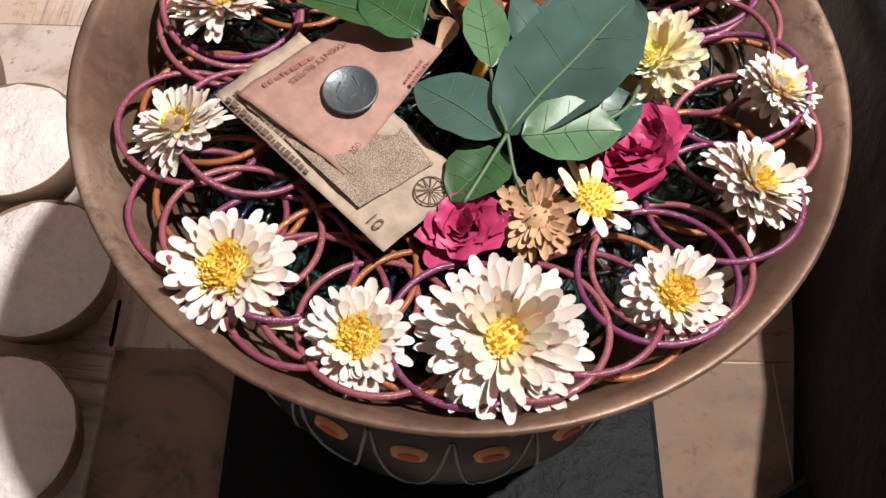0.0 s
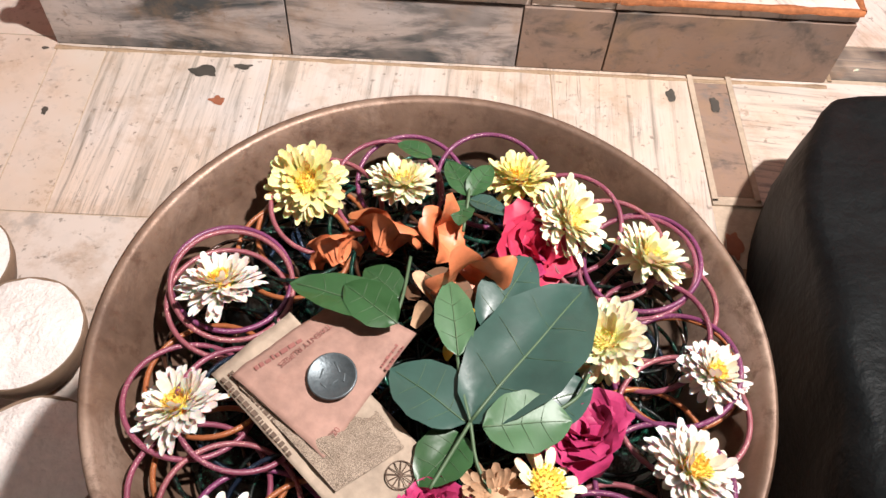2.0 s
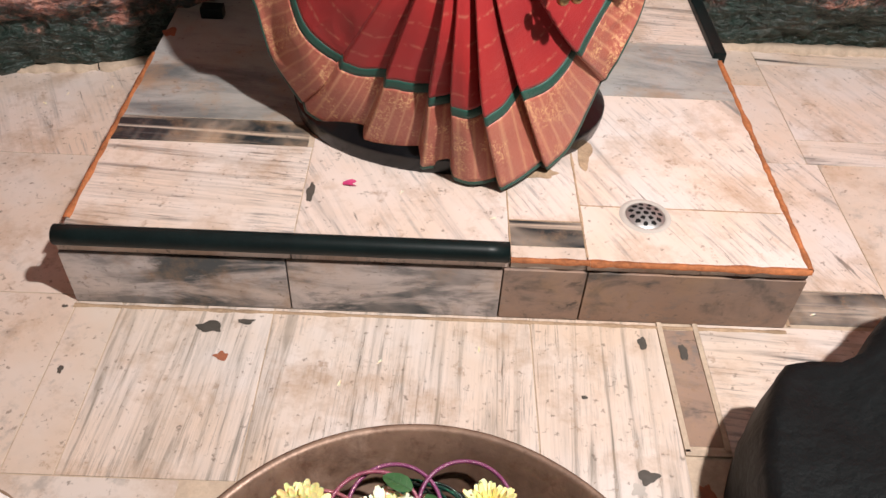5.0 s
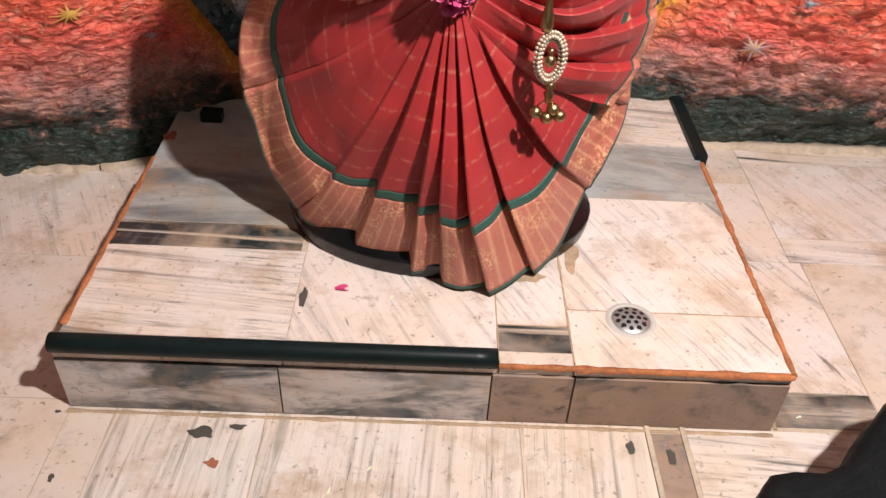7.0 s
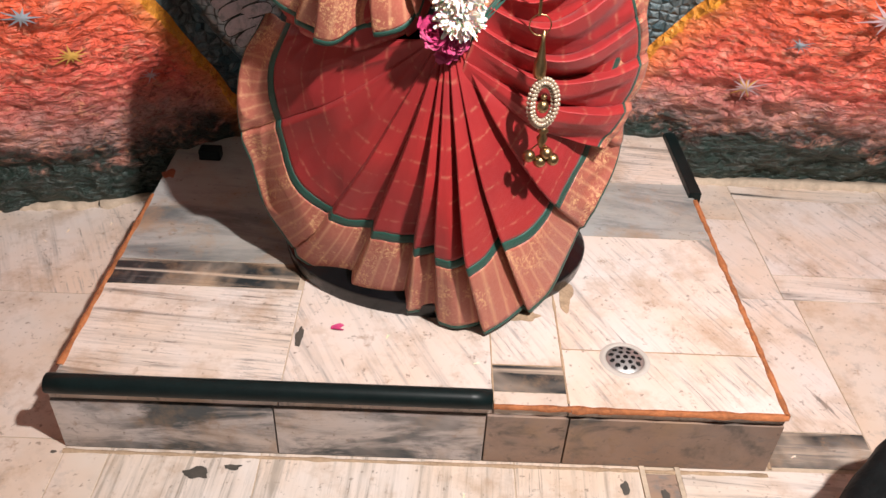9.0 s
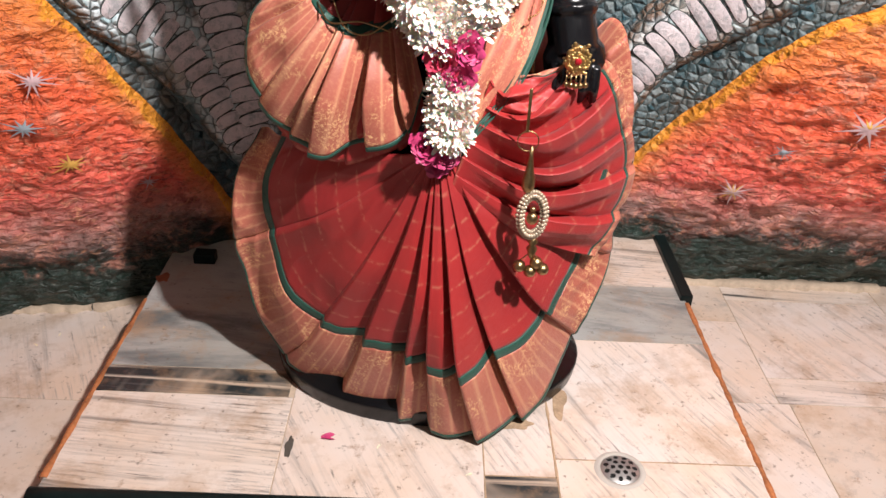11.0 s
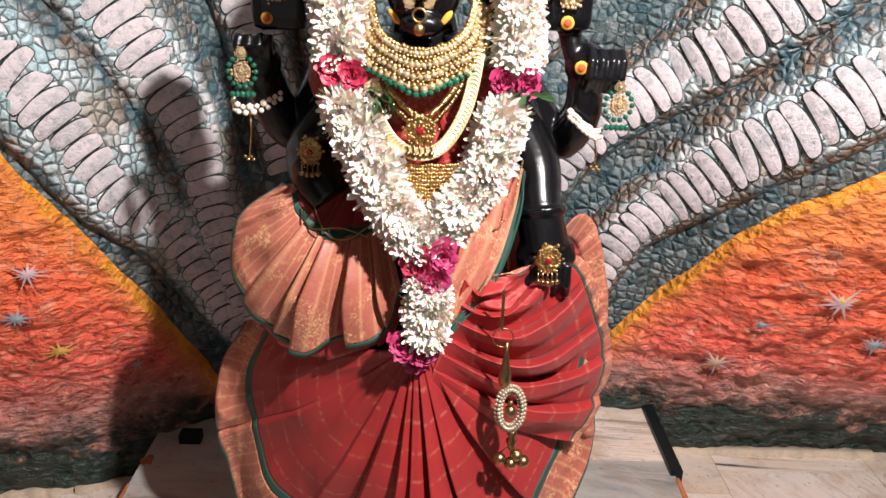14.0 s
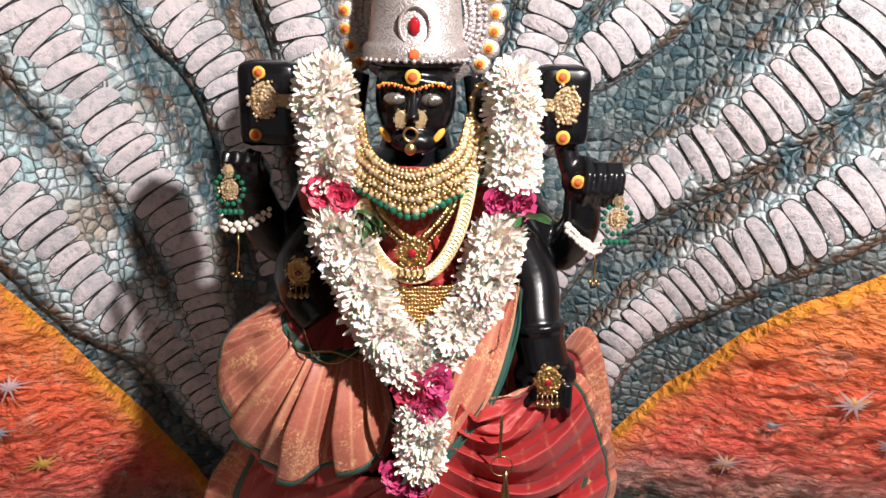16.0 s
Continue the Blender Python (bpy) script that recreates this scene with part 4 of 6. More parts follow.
# ---- sari ----
sari = thing("sari", (0.195, 1.5, PZ), "red silk sari with copper zari border pleated on the statue", "sari")
sari_at = Vector((0.195, 1.5, PZ))


def drape(root, spread, hem, cells, amp, bands, names, nu=260, nv=44, bulge=0.03, wild=0.006, seed=0.0, sag=0.0, shift=None, soft=0.0, rise=None):
    """Cloth falling in folds from root to a hem line, cut into bands down its length.
    cells: (start of the fold along the hem 0..1, depth); shift: (place along the hem, how far the bands slide down);
    rise: where the root ends, when it is a line and not a point."""
    hem = curve_through(hem, nu)
    root = Vector(root)
    width = sum((b - a).length for a, b in zip(hem, hem[1:]))
    starts = [c[0] for c in cells] + [1.0001]
    P = []
    for j in range(nv + 1):
        v = j / nv
        row = []
        for i in range(nu):
            u = i / (nu - 1)
            uu = min(1.0, max(0.0, u + 0.010 * noise.noise(Vector((u * 7, v * 2.2, seed))) * (1 if 0.02 < u < 0.98 else 0)))
            k = max(q for q in range(len(cells)) if starts[q] <= uu)
            size = starts[k + 1] - starts[k]
            g, deep = (uu - starts[k]) / size, cells[k][1]
            turn = min(0.3, 0.012 / size)
            w = g / turn if g < turn else 1 - (g - turn) / (1 - turn)
            w = w * w * (3 - 2 * w) if g < turn else w ** 1.25
            top = root + Vector((spread * (u - 0.5), 0.01 * abs(u - 0.5), 0.0))
            if rise:
                top = root.lerp(Vector(rise), u)
            h = hem[i]
            slide = float(np.interp(u, [q[0] for q in shift], [q[1] for q in shift])) if shift else 0.0
            p = top.lerp(h, v + slide * 4 * v * (1 - v) * v)
            p.z -= sag * math.sin(math.pi * v) * (0.35 + 0.65 * math.sin(math.pi * u))
            out = Vector((h.x - root.x, 0, h.z - root.z)).normalized() * 0.04 + Vector((0, -1, 0))
            fade = (v ** 0.7) * (1 - 0.62 * max(0, v - 0.66) / 0.34) * deep
            p = p + out * (amp * fade * (w - 0.42) + bulge * math.sin(math.pi * min(1, v * 0.95)) * (0.4 + 0.6 * math.sin(math.pi * u)))
            big = noise.noise(Vector((u * 9, v * 2.6, 3 + seed)))
            ridge = 1 - abs(noise.noise(Vector((u * 7 + v * 1.7, v * 3.1 - u * 2.0, 9 + seed)))) * 2
            fine = 1 - abs(noise.noise(Vector((u * 19 - v * 3, v * 5.0, 21 + seed)))) * 2
            p = p + out * v * (wild * big * (1.5 - 0.8 * min(1, deep)) + soft * (0.75 * ridge + 0.3 * fine) * (1.15 - 0.9 * min(1, deep)))
            q = hem[min(nu - 1, i + 1)] - hem[max(0, i - 1)]
            p = p - q.normalized() * amp * 0.4 * fade * math.exp(-((g - turn) * size / 0.012) ** 2)
            if v > 0.6:
                p.z = max(PZ + 0.003, p.z - 0.005 * deep * (w - 0.5) * (v - 0.6) / 0.4)
            row.append(p)
        P.append(row)
    run = (root - hem[nu // 2]).length
    for (v0, v1, m), nm in zip(bands, names):
        j0, j1 = round(v0 * nv), round(v1 * nv)
        bm = bmesh.new()
        rows = [[bm.verts.new(P[j][i] - sari_at) for i in range(nu)] for j in range(j0, j1 + 1)]
        uvs = [[(i / nu * width, j / nv * run) for i in range(nu)] for j in range(j0, j1 + 1)]
        grid_faces(bm, rows, uvs)
        ob = part(nm, bm, m, sari)
        so = ob.modifiers.new("thickness", "SOLIDIFY")
        so.thickness = 0.0012


SKIRT = [(-0.075, 1.50, 0.575), (-0.115, 1.50, 0.50), (-0.124, 1.49, 0.42), (-0.118, 1.49, 0.325), (-0.104, 1.475, 0.25), (-0.062, 1.455, 0.185), (0.0, 1.415, 0.152), (0.085, 1.365, 0.138), (0.185, 1.33, 0.136),
         (0.24, 1.30, 0.131), (0.315, 1.325, 0.138), (0.39, 1.39, 0.145), (0.43, 1.42, 0.215), (0.455, 1.45, 0.285), (0.488, 1.49, 0.365), (0.487, 1.49, 0.46), (0.5, 1.48, 0.55)]
PLEATS = [(0.0, 0.2), (0.14, 0.35), (0.31, 0.8), (0.395, 1.0), (0.475, 0.9), (0.515, 1.0), (0.575, 1.05), (0.645, 0.85), (0.76, 0.4), (0.88, 0.3)]
drape((0.196, 1.335, 0.605), 0.05, SKIRT, PLEATS, 0.05, ((0, 0.70, silk_red), (0.70, 0.7375, silk_green), (0.7375, 0.9875, silk_gold), (0.9875, 1, silk_green)),
      ("pleated_skirt", "green_stripe", "zari_border", "green_hem"), nu=520, nv=80, wild=0.036, soft=0.018, sag=0.03, shift=((0, 0.2), (0.2, 0.1), (0.33, -0.08), (0.42, -0.17), (0.5, -0.11), (0.6, -0.12), (0.66, -0.17), (0.74, -0.02), (0.85, 0.12), (1, 0.18)))
FLOUNCE = [(0.0, 1.44, 0.815), (-0.058, 1.45, 0.77), (-0.074, 1.44, 0.715), (-0.066, 1.42, 0.665), (-0.025, 1.39, 0.615), (0.036, 1.365, 0.592), (0.075, 1.36, 0.604), (0.147, 1.35, 0.622), (0.175, 1.365, 0.69)]
drape((0.085, 1.415, 0.815), 0.10, FLOUNCE, [(0.0, 0.3), (0.22, 0.5), (0.40, 0.8), (0.53, 0.7), (0.60, 1.2), (0.76, 0.9), (0.88, 0.6)], 0.045, ((0, 0.22, silk_red_shaded), (0.22, 0.27, silk_green), (0.27, 0.965, silk_gold), (0.965, 1, silk_green)),
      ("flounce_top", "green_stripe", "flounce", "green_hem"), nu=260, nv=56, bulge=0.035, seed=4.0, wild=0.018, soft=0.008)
UNDER = [(-0.045, 1.43, 0.66), (-0.05, 1.42, 0.64), (-0.02, 1.395, 0.602), (0.036, 1.375, 0.577), (0.075, 1.37, 0.578), (0.15, 1.36, 0.606), (0.178, 1.37, 0.65)]
drape((0.10, 1.425, 0.78), 0.08, UNDER, [(0.0, 0.5), (0.3, 0.7), (0.55, 1.0), (0.8, 0.6)], 0.014, ((0, 1, silk_red),), ("under_fold",), nu=140, nv=20, bulge=0.02, seed=9.0)
SWAG = [(0.30, 1.375, 0.715), (0.36, 1.40, 0.722), (0.42, 1.425, 0.722), (0.45, 1.44, 0.69), (0.475, 1.46, 0.63), (0.50, 1.475, 0.56), (0.495, 1.465, 0.48), (0.455, 1.42, 0.40)]
drape((0.262, 1.352, 0.712), 0.03, SWAG, [(0.0, 0.4), (0.2, 0.9), (0.36, 1.1), (0.53, 1.1), (0.68, 1.1), (0.84, 1.0)], 0.05, ((0, 0.9375, silk_red), (0.9375, 0.96, silk_green), (0.96, 1, silk_gold)), ("side_swag", "green_stripe", "swag_border"), nu=320, nv=64, bulge=0.026, seed=12.0, wild=0.03, soft=0.016, sag=0.05, rise=(0.215, 1.33, 0.555))
TAIL = [(0.40, 1.46, 0.74), (0.44, 1.50, 0.76), (0.475, 1.53, 0.72), (0.50, 1.53, 0.62), (0.505, 1.52, 0.52)]
drape((0.36, 1.52, 0.60), 0.02, TAIL, [(0.0, 1.0), (0.35, 1.0), (0.7, 1.0)], 0.012, ((0, 0.75, silk_red_shaded), (0.75, 1, silk_gold)), ("hanging_end", "hanging_border"), nu=90, nv=20, bulge=0.01, seed=15.0)
bm = bmesh.new()
lathe(bm, [(0.25, PZ + 0.05), (0.265, 0.3), (0.255, 0.5), (0.21, 0.66), (0.16, 0.80), (0.14, 0.86)], 60, (-0.01, 0.07), 1.0, 0.6)
for v in bm.verts:
    v.co.z -= PZ
part("underskirt", bm, silk_red_shaded, sari)
bm = bmesh.new()
lathe(bm, [(0.145, 0.75), (0.137, 0.81), (0.15, 0.90), (0.165, 0.95), (0.16, 0.985), (0.10, 1.005)], 60, (0, 0.015), 1.0, 0.75)
for v in bm.verts:
    v.co.z -= PZ
part("bodice", bm, silk_red, sari)


def sash(pts, w, material, name):
    line = curve_through(pts, 40)
    bm = bmesh.new()
    rows, uvs = [], []
    for i, p in enumerate(line):
        d = (line[min(39, i + 1)] - line[max(0, i - 1)]).normalized()
        side = d.cross(Vector((0, -1, 0))).normalized()
        wv = w[0] + (w[1] - w[0]) * i / 39
        rows.append([bm.verts.new(p + side * wv * (j / 8 - 0.5) + Vector((0, -0.008 * math.sin(j * 2.3 + i * 0.12), 0)) - sari_at) for j in range(9)])
        uvs.append([(wv * j / 8, 0.01 * i) for j in range(9)])
    grid_faces(bm, rows, uvs)
    ob = part(name, bm, material, sari)
    ob.modifiers.new("thickness", "SOLIDIFY").thickness = 0.002


sash([(0.318, 1.405, 0.86), (0.30, 1.385, 0.80), (0.265, 1.355, 0.72), (0.20, 1.335, 0.635)], (0.04, 0.075), silk_gold, "shoulder_drape")
sash([(0.338, 1.41, 0.85), (0.326, 1.39, 0.78), (0.293, 1.36, 0.70), (0.225, 1.332, 0.615)], (0.008, 0.014), silk_green, "drape_edge")
sash([(0.13, 1.415, 0.965), (0.19, 1.40, 0.90), (0.225, 1.385, 0.82), (0.22, 1.37, 0.75)], (0.08, 0.09), silk_red, "chest_fold")


# ---- flowers ----
def petal(bm, a, tilt, r0, length, width, up, curl):
    """One spoon-shaped petal with a round tip, from radius r0 outwards at angle a."""
    ca, sa = math.cos(a), math.sin(a)
    rows = []
    for f, k in ((0.0, 0.4), (0.3, 0.72), (0.6, 1.0), (0.85, 0.92), (0.96, 0.6), (1.0, 0.2)):
        w = width * k
        q = length * f
        rr = r0 + q * math.cos(tilt - curl * f)
        z = up + q * math.sin(tilt - curl * f)
        rows.append([bm.verts.new((rr * ca - s * w * sa, rr * sa + s * w * ca, z + s * s * w * 0.9)) for s in (-0.5, 0, 0.5)])
    grid_faces(bm, rows)


def flower_meshes(name, size, layers, centre, petal_mat, centre_mat, seed):
    r = random.Random(seed)
    bm = bmesh.new()
    for count, tilt, length, width, up in layers:
        for i in range(count):
            a = 2 * math.pi * (i + r.uniform(-0.3, 0.3)) / count + up * 300
            if r.random() < 0.04:
                continue
            petal(bm, a, math.radians(tilt - 4 + r.uniform(-11, 11)), size * 0.10, size * length * r.uniform(0.78, 1.12), size * width * r.uniform(0.8, 1.2), size * up, math.radians(r.uniform(-24, 14)))
    outer = mesh_of(name + "_petals", bm, petal_mat)
    bm = bmesh.new()
    for i in range(centre):
        f = math.sqrt((i + 0.5) / centre)
        a = i * 2.39996
        petal(bm, a, math.radians(78 - 42 * f), size * 0.42 * f, size * 0.11 * r.uniform(0.6, 1.3), size * 0.07, size * (0.15 + 0.17 * (1 - f * f)), math.radians(r.uniform(-30, 20)))
    lathe(bm, [(size * 0.43, size * 0.1), (size * 0.34, size * 0.2), (size * 0.2, size * 0.28), (0.0001, size * 0.32)], 16)
    return outer, mesh_of(name + "_centre", bm, centre_mat)


OPEN = [(24, 0, 0.92, 0.22, 0.0), (26, 8, 0.88, 0.21, 0.03), (24, 17, 0.78, 0.19, 0.06), (22, 28, 0.64, 0.16, 0.08)]
FULL = [(26, 0, 0.94, 0.23, 0.0), (28, 6, 0.92, 0.22, 0.04), (28, 13, 0.87, 0.21, 0.08), (26, 21, 0.78, 0.19, 0.11), (24, 30, 0.68, 0.17, 0.13), (22, 40, 0.56, 0.15, 0.14)]
BIG = [(26, 0, 1.0, 0.19, 0.0), (28, 12, 0.99, 0.19, 0.04), (28, 25, 0.95, 0.18, 0.08), (24, 38, 0.86, 0.17, 0.11), (20, 54, 0.74, 0.15, 0.13)]
BOWLFUL = [(32, 0, 0.98, 0.18, 0.0), (32, 8, 0.96, 0.18, 0.04), (34, 16, 0.92, 0.17, 0.08), (32, 25, 0.86, 0.16, 0.11), (30, 34, 0.77, 0.15, 0.13), (28, 44, 0.66, 0.13, 0.14)]
F_OPEN = flower_meshes("chrysanthemum", 0.0265, OPEN, 230, petal_white, petal_yellow, 1)
F_BIG = flower_meshes("chrysanthemum", 0.0265, BOWLFUL, 130, petal_white, petal_yellow, 8)
F_FULL = flower_meshes("chrysanthemum", 0.0265, FULL, 170, petal_white, petal_yellow, 2)
F_CREAM = flower_meshes("chrysanthemum", 0.0265, FULL, 150, petal_cream, petal_pale, 3)
F_YELLOW = flower_meshes("chrysanthemum", 0.0265, FULL, 150, petal_pale, petal_yellow, 4)
F_DRY = flower_meshes("chrysanthemum", 0.024, OPEN, 20, petal_dry, petal_dry, 5)
F_FEW = flower_meshes("chrysanthemum", 0.0265, [(9, 12, 0.92, 0.26, 0.0), (7, 30, 0.7, 0.24, 0.05)], 70, petal_cream, petal_yellow, 6)
G_WHITE = [flower_meshes("garland_flower", 0.031, BIG, 14, garland_white, petal_cream, 20 + k)[0] for k in range(3)]


def rose_meshes(r, material, seed, count=24):
    """A loose blossom of crumpled, overlapping round petals: the first petal, and the others one by one."""
    q = random.Random(seed)
    made = []
    bm = bmesh.new()
    for i in range(count):
        if i >= 1:
            bm = bmesh.new()
        f = (i + 0.5) / count
        a = i * 2.4 + q.uniform(-0.3, 0.3)
        tilt = math.radians(80 - 62 * f + q.uniform(-10, 10))
        L, w = r * (0.55 + 0.5 * f), r * (0.5 + 0.55 * f)
        rows = []
        for k in range(6):
            g = k / 5
            wd = w * math.sin(math.pi * (0.12 + 0.76 * g)) ** 0.6
            rr, z = r * 0.08 + L * g * math.cos(tilt), L * g * math.sin(tilt) * (1 - 0.25 * g)
            row = []
            for t in (-0.5, -0.25, 0, 0.25, 0.5):
                p = Vector((rr - 0.5 * wd * t * t, t * wd, z + 0.35 * wd * t * t))
                p = Matrix.Rotation(a, 3, "Z") @ p
                p += 0.2 * r * noise.noise_vector(p * (3.2 / r) + Vector((seed, i, 0)))
                row.append(bm.verts.new(p))
            rows.append(row)
        grid_faces(bm, rows)
        if i == 0:
            made.append(mesh_of("rose", bm, material))
        else:
            made.append(mesh_of("petal", bm, material))
    return made


def add_petals(ob, meshes):
    for mesh in meshes:
        o = new("petal", mesh)
        o.parent = ob


ROSE_PINK = [rose_meshes(0.026, petal_pink, 31 + k) for k in range(2)]
ROSE_RED = rose_meshes(0.026, petal_rose, 35)


def cupped_blossom(r, material, seed):
    """A wilting blossom: seven long petals that rise, roll outwards and droop."""
    q = random.Random(seed)
    bm = bmesh.new()
    for i in range(7):
        a = 2 * math.pi * i / 7 + q.uniform(-0.35, 0.35)
        L, w = r * q.uniform(1.2, 1.7), r * q.uniform(0.85, 1.2)
        bend = q.uniform(1.6, 3.1)
        rows, x, z = [], 0.1 * r, 0.0
        for k in range(11):
            g = k / 10
            ang = 1.35 - bend * g * g
            x, z = x + L / 10 * math.cos(ang), z + L / 10 * math.sin(ang)
            wd = w * math.sin(math.pi * (0.10 + 0.84 * g)) ** 0.7
            row = []
            for t in (-0.5, -0.3, -0.1, 0.1, 0.3, 0.5):
                p = Matrix.Rotation(a, 3, "Z") @ Vector((x - 0.55 * wd * t * t, t * wd, z + 0.5 * wd * t * t * (1 - g)))
                row.append(bm.verts.new(p + 0.11 * r * noise.noise_vector(p * (2.6 / r) + Vector((seed, i, 0)))))
            rows.append(row)
        grid_faces(bm, rows)
    return mesh_of("orange_blossom", bm, material)


ORANGE = [cupped_blossom(0.026, petal_orange, 41 + k) for k in range(2)]


def leaf_meshes(length, width, material, fold=0.25, curl=0.2, tip=1.5, seed=0):
    """Blade and raised veins of a leaf along +y, base at the origin."""
    bm = bmesh.new()
    n = 14

    def at(f, s, lift=0.0):
        w = width * 1.98 * f ** 0.62 * (1 - f) ** 0.74 * (1 + 0.03 * math.sin(23 * f + seed)) if 0 < f < 1 else 0.0005
        x = s * w / 2
        z = abs(x) * fold - curl * length * f * f + 0.010 * length * math.sin(9 * f + 5 * s + seed) + lift
        return Vector((x, length * f, z + 0.2 * curl * length * f))
    rows = [[bm.verts.new(at(i / n, s)) for s in (-1, -0.66, -0.33, 0, 0.33, 0.66, 1)] for i in range(n + 1)]
    grid_faces(bm, rows)
    blade = mesh_of("blade", bm, material)
    bm = bmesh.new()
    tube(bm, [at(i / n, 0, 0.0004) for i in range(n)], [0.0006 * (1 - 0.7 * i / n) * length / 0.06 for i in range(n)], 5)
    for i in range(3, n - 3, 3):
        for s in (-1, 1):
            tube(bm, [at(i / n + 0.03 * k, s * 0.28 * k, 0.0002) for k in range(4)], [0.0002, 0.00017, 0.00014, 0.00008], 4)
    return blade, mesh_of("vein", bm, leaf_vein)


# ---- garland ----
def garland():
    g = thing("garland", (0.2, 1.36, 0.75), "thick garland of white chrysanthemums with pink roses on the statue", "garland")
    inv = Matrix.Translation((-0.2, -1.36, -0.75))
    left = [(0.080, 1.43, 1.112), (0.086, 1.41, 1.075), (0.092, 1.40, 1.01), (0.100, 1.375, 0.955), (0.126, 1.36, 0.885), (0.156, 1.35, 0.825), (0.196, 1.345, 0.772)]
    right = [(0.318, 1.42, 1.110), (0.320, 1.40, 1.06), (0.319, 1.395, 0.99), (0.301, 1.37, 0.925), (0.282, 1.36, 0.867), (0.246, 1.35, 0.81), (0.206, 1.345, 0.772)]
    tail = [(0.204, 1.335, 0.765), (0.214, 1.33, 0.735), (0.211, 1.325, 0.69), (0.208, 1.32, 0.645)]

    def head(mesh, p, towards, scale, name):
        ob = new(name, mesh[0] if isinstance(mesh, list) else mesh)
        ob.parent = g
        if isinstance(mesh, list):
            add_petals(ob, mesh[1:])
        m = towards.to_track_quat("Z", "Y").to_matrix().to_4x4()
        ob.matrix_local = inv @ Matrix.Translation(p) @ m @ pose(0, 0, 0, 0, 0, rnd.uniform(0, 360)) @ Matrix.Scale(scale, 4)
    for path, n, gaps, fat in ((left, 15, (0.42,), 1.05), (right, 15, (0.42,), 0.97), (tail, 5, (0.2,), 0.88)):
        line = curve_through(path, n)
        part("string_core", tube(bmesh.new(), [p - Vector((0.2, 1.36, 0.75)) for p in line], 0.017 * fat, 12), garland_white, g)
        for i, p in enumerate(line):
            f = i / (n - 1)
            if any(abs(f - q) < 0.065 for q in gaps):
                continue
            d = (line[min(n - 1, i + 1)] - line[max(0, i - 1)]).normalized()
            for k in range(3):
                a = math.radians(-82 + 82 * k + rnd.uniform(-20, 20))
                out = Vector((math.sin(a), -math.cos(a), 0))
                out = (out - d * out.dot(d)).normalized()
                out = (out + d * rnd.uniform(-0.35, 0.35)).normalized()
                head(G_WHITE[rnd.randrange(3)], p + out * 0.012 * fat, out, fat * rnd.uniform(0.85, 1.12), "flower")
    for p, s in (((0.085, 1.375, 0.985), 0.9), ((0.110, 1.365, 0.98), 0.8), ((0.300, 1.375, 0.976), 0.75), ((0.330, 1.37, 0.974), 0.8), ((0.200, 1.318, 0.745), 1.05), ((0.226, 1.318, 0.757), 1.0), ((0.218, 1.312, 0.728), 0.9),
                 ((0.180, 1.312, 0.628), 0.95), ((0.205, 1.31, 0.618), 0.8), ((0.196, 1.318, 0.60), 0.7)):
        head(ROSE_PINK[rnd.randrange(2)] if rnd.random() < 0.7 else ROSE_RED, Vector(p), Vector((rnd.uniform(-0.4, 0.4), -1, rnd.uniform(-0.2, 0.5))), s, "rose")
    blade, vein = leaf_meshes(0.035, 0.013, leaf_mid, seed=3)
    for i in range(26):
        c = Vector((0.112, 1.37, 0.955)) if i < 18 else Vector((0.335, 1.37, 0.955))
        ob = new("leaf", blade)
        ob.parent = g
        ob.matrix_local = inv @ Matrix.Translation(c + Vector((rnd.uniform(-0.03, 0.04) if i < 18 else rnd.uniform(-0.012, 0.012), rnd.uniform(-0.015, 0.0), rnd.uniform(-0.008, 0.012)))) @ pose(0, 0, 0, rnd.uniform(-70, 20), rnd.uniform(-60, 60), rnd.uniform(0, 360))


garland()


# ---- jewellery ----
def bead_chain(name, label, rows, category="necklace", group="necklaces on the statue"):
    """rows: (part name, material, points, count, bead radius)"""
    base = Vector(rows[0][2][0])
    ob = thing(name, base, label, category, group)
    for pn, m, pts, n, r in rows:
        bm = bmesh.new()
        for i, p in enumerate(curve_through(pts, n)):
            ball(bm, p - base + Vector((0, 0, rnd.uniform(-0.0009, 0.0009))), r * rnd.uniform(0.75, 1.18), 1)
        tagged(part(pn, bm, m, ob), kind="stuff")
    return ob


def collar(k):
    return [(0.124 - 0.004 * k, 1.425 - 0.003 * k, 1.07 - 0.004 * k), (0.135 - 0.004 * k, 1.395, 1.032 - 0.007 * k), (0.160, 1.372 - 0.002 * k, 1.013 - 0.0078 * k), (0.194, 1.362 - 0.003 * k, 1.005 - 0.0085 * k),
            (0.228, 1.372 - 0.002 * k, 1.013 - 0.0078 * k), (0.255 + 0.004 * k, 1.395, 1.032 - 0.007 * k), (0.266 + 0.004 * k, 1.425 - 0.003 * k, 1.07 - 0.004 * k)]


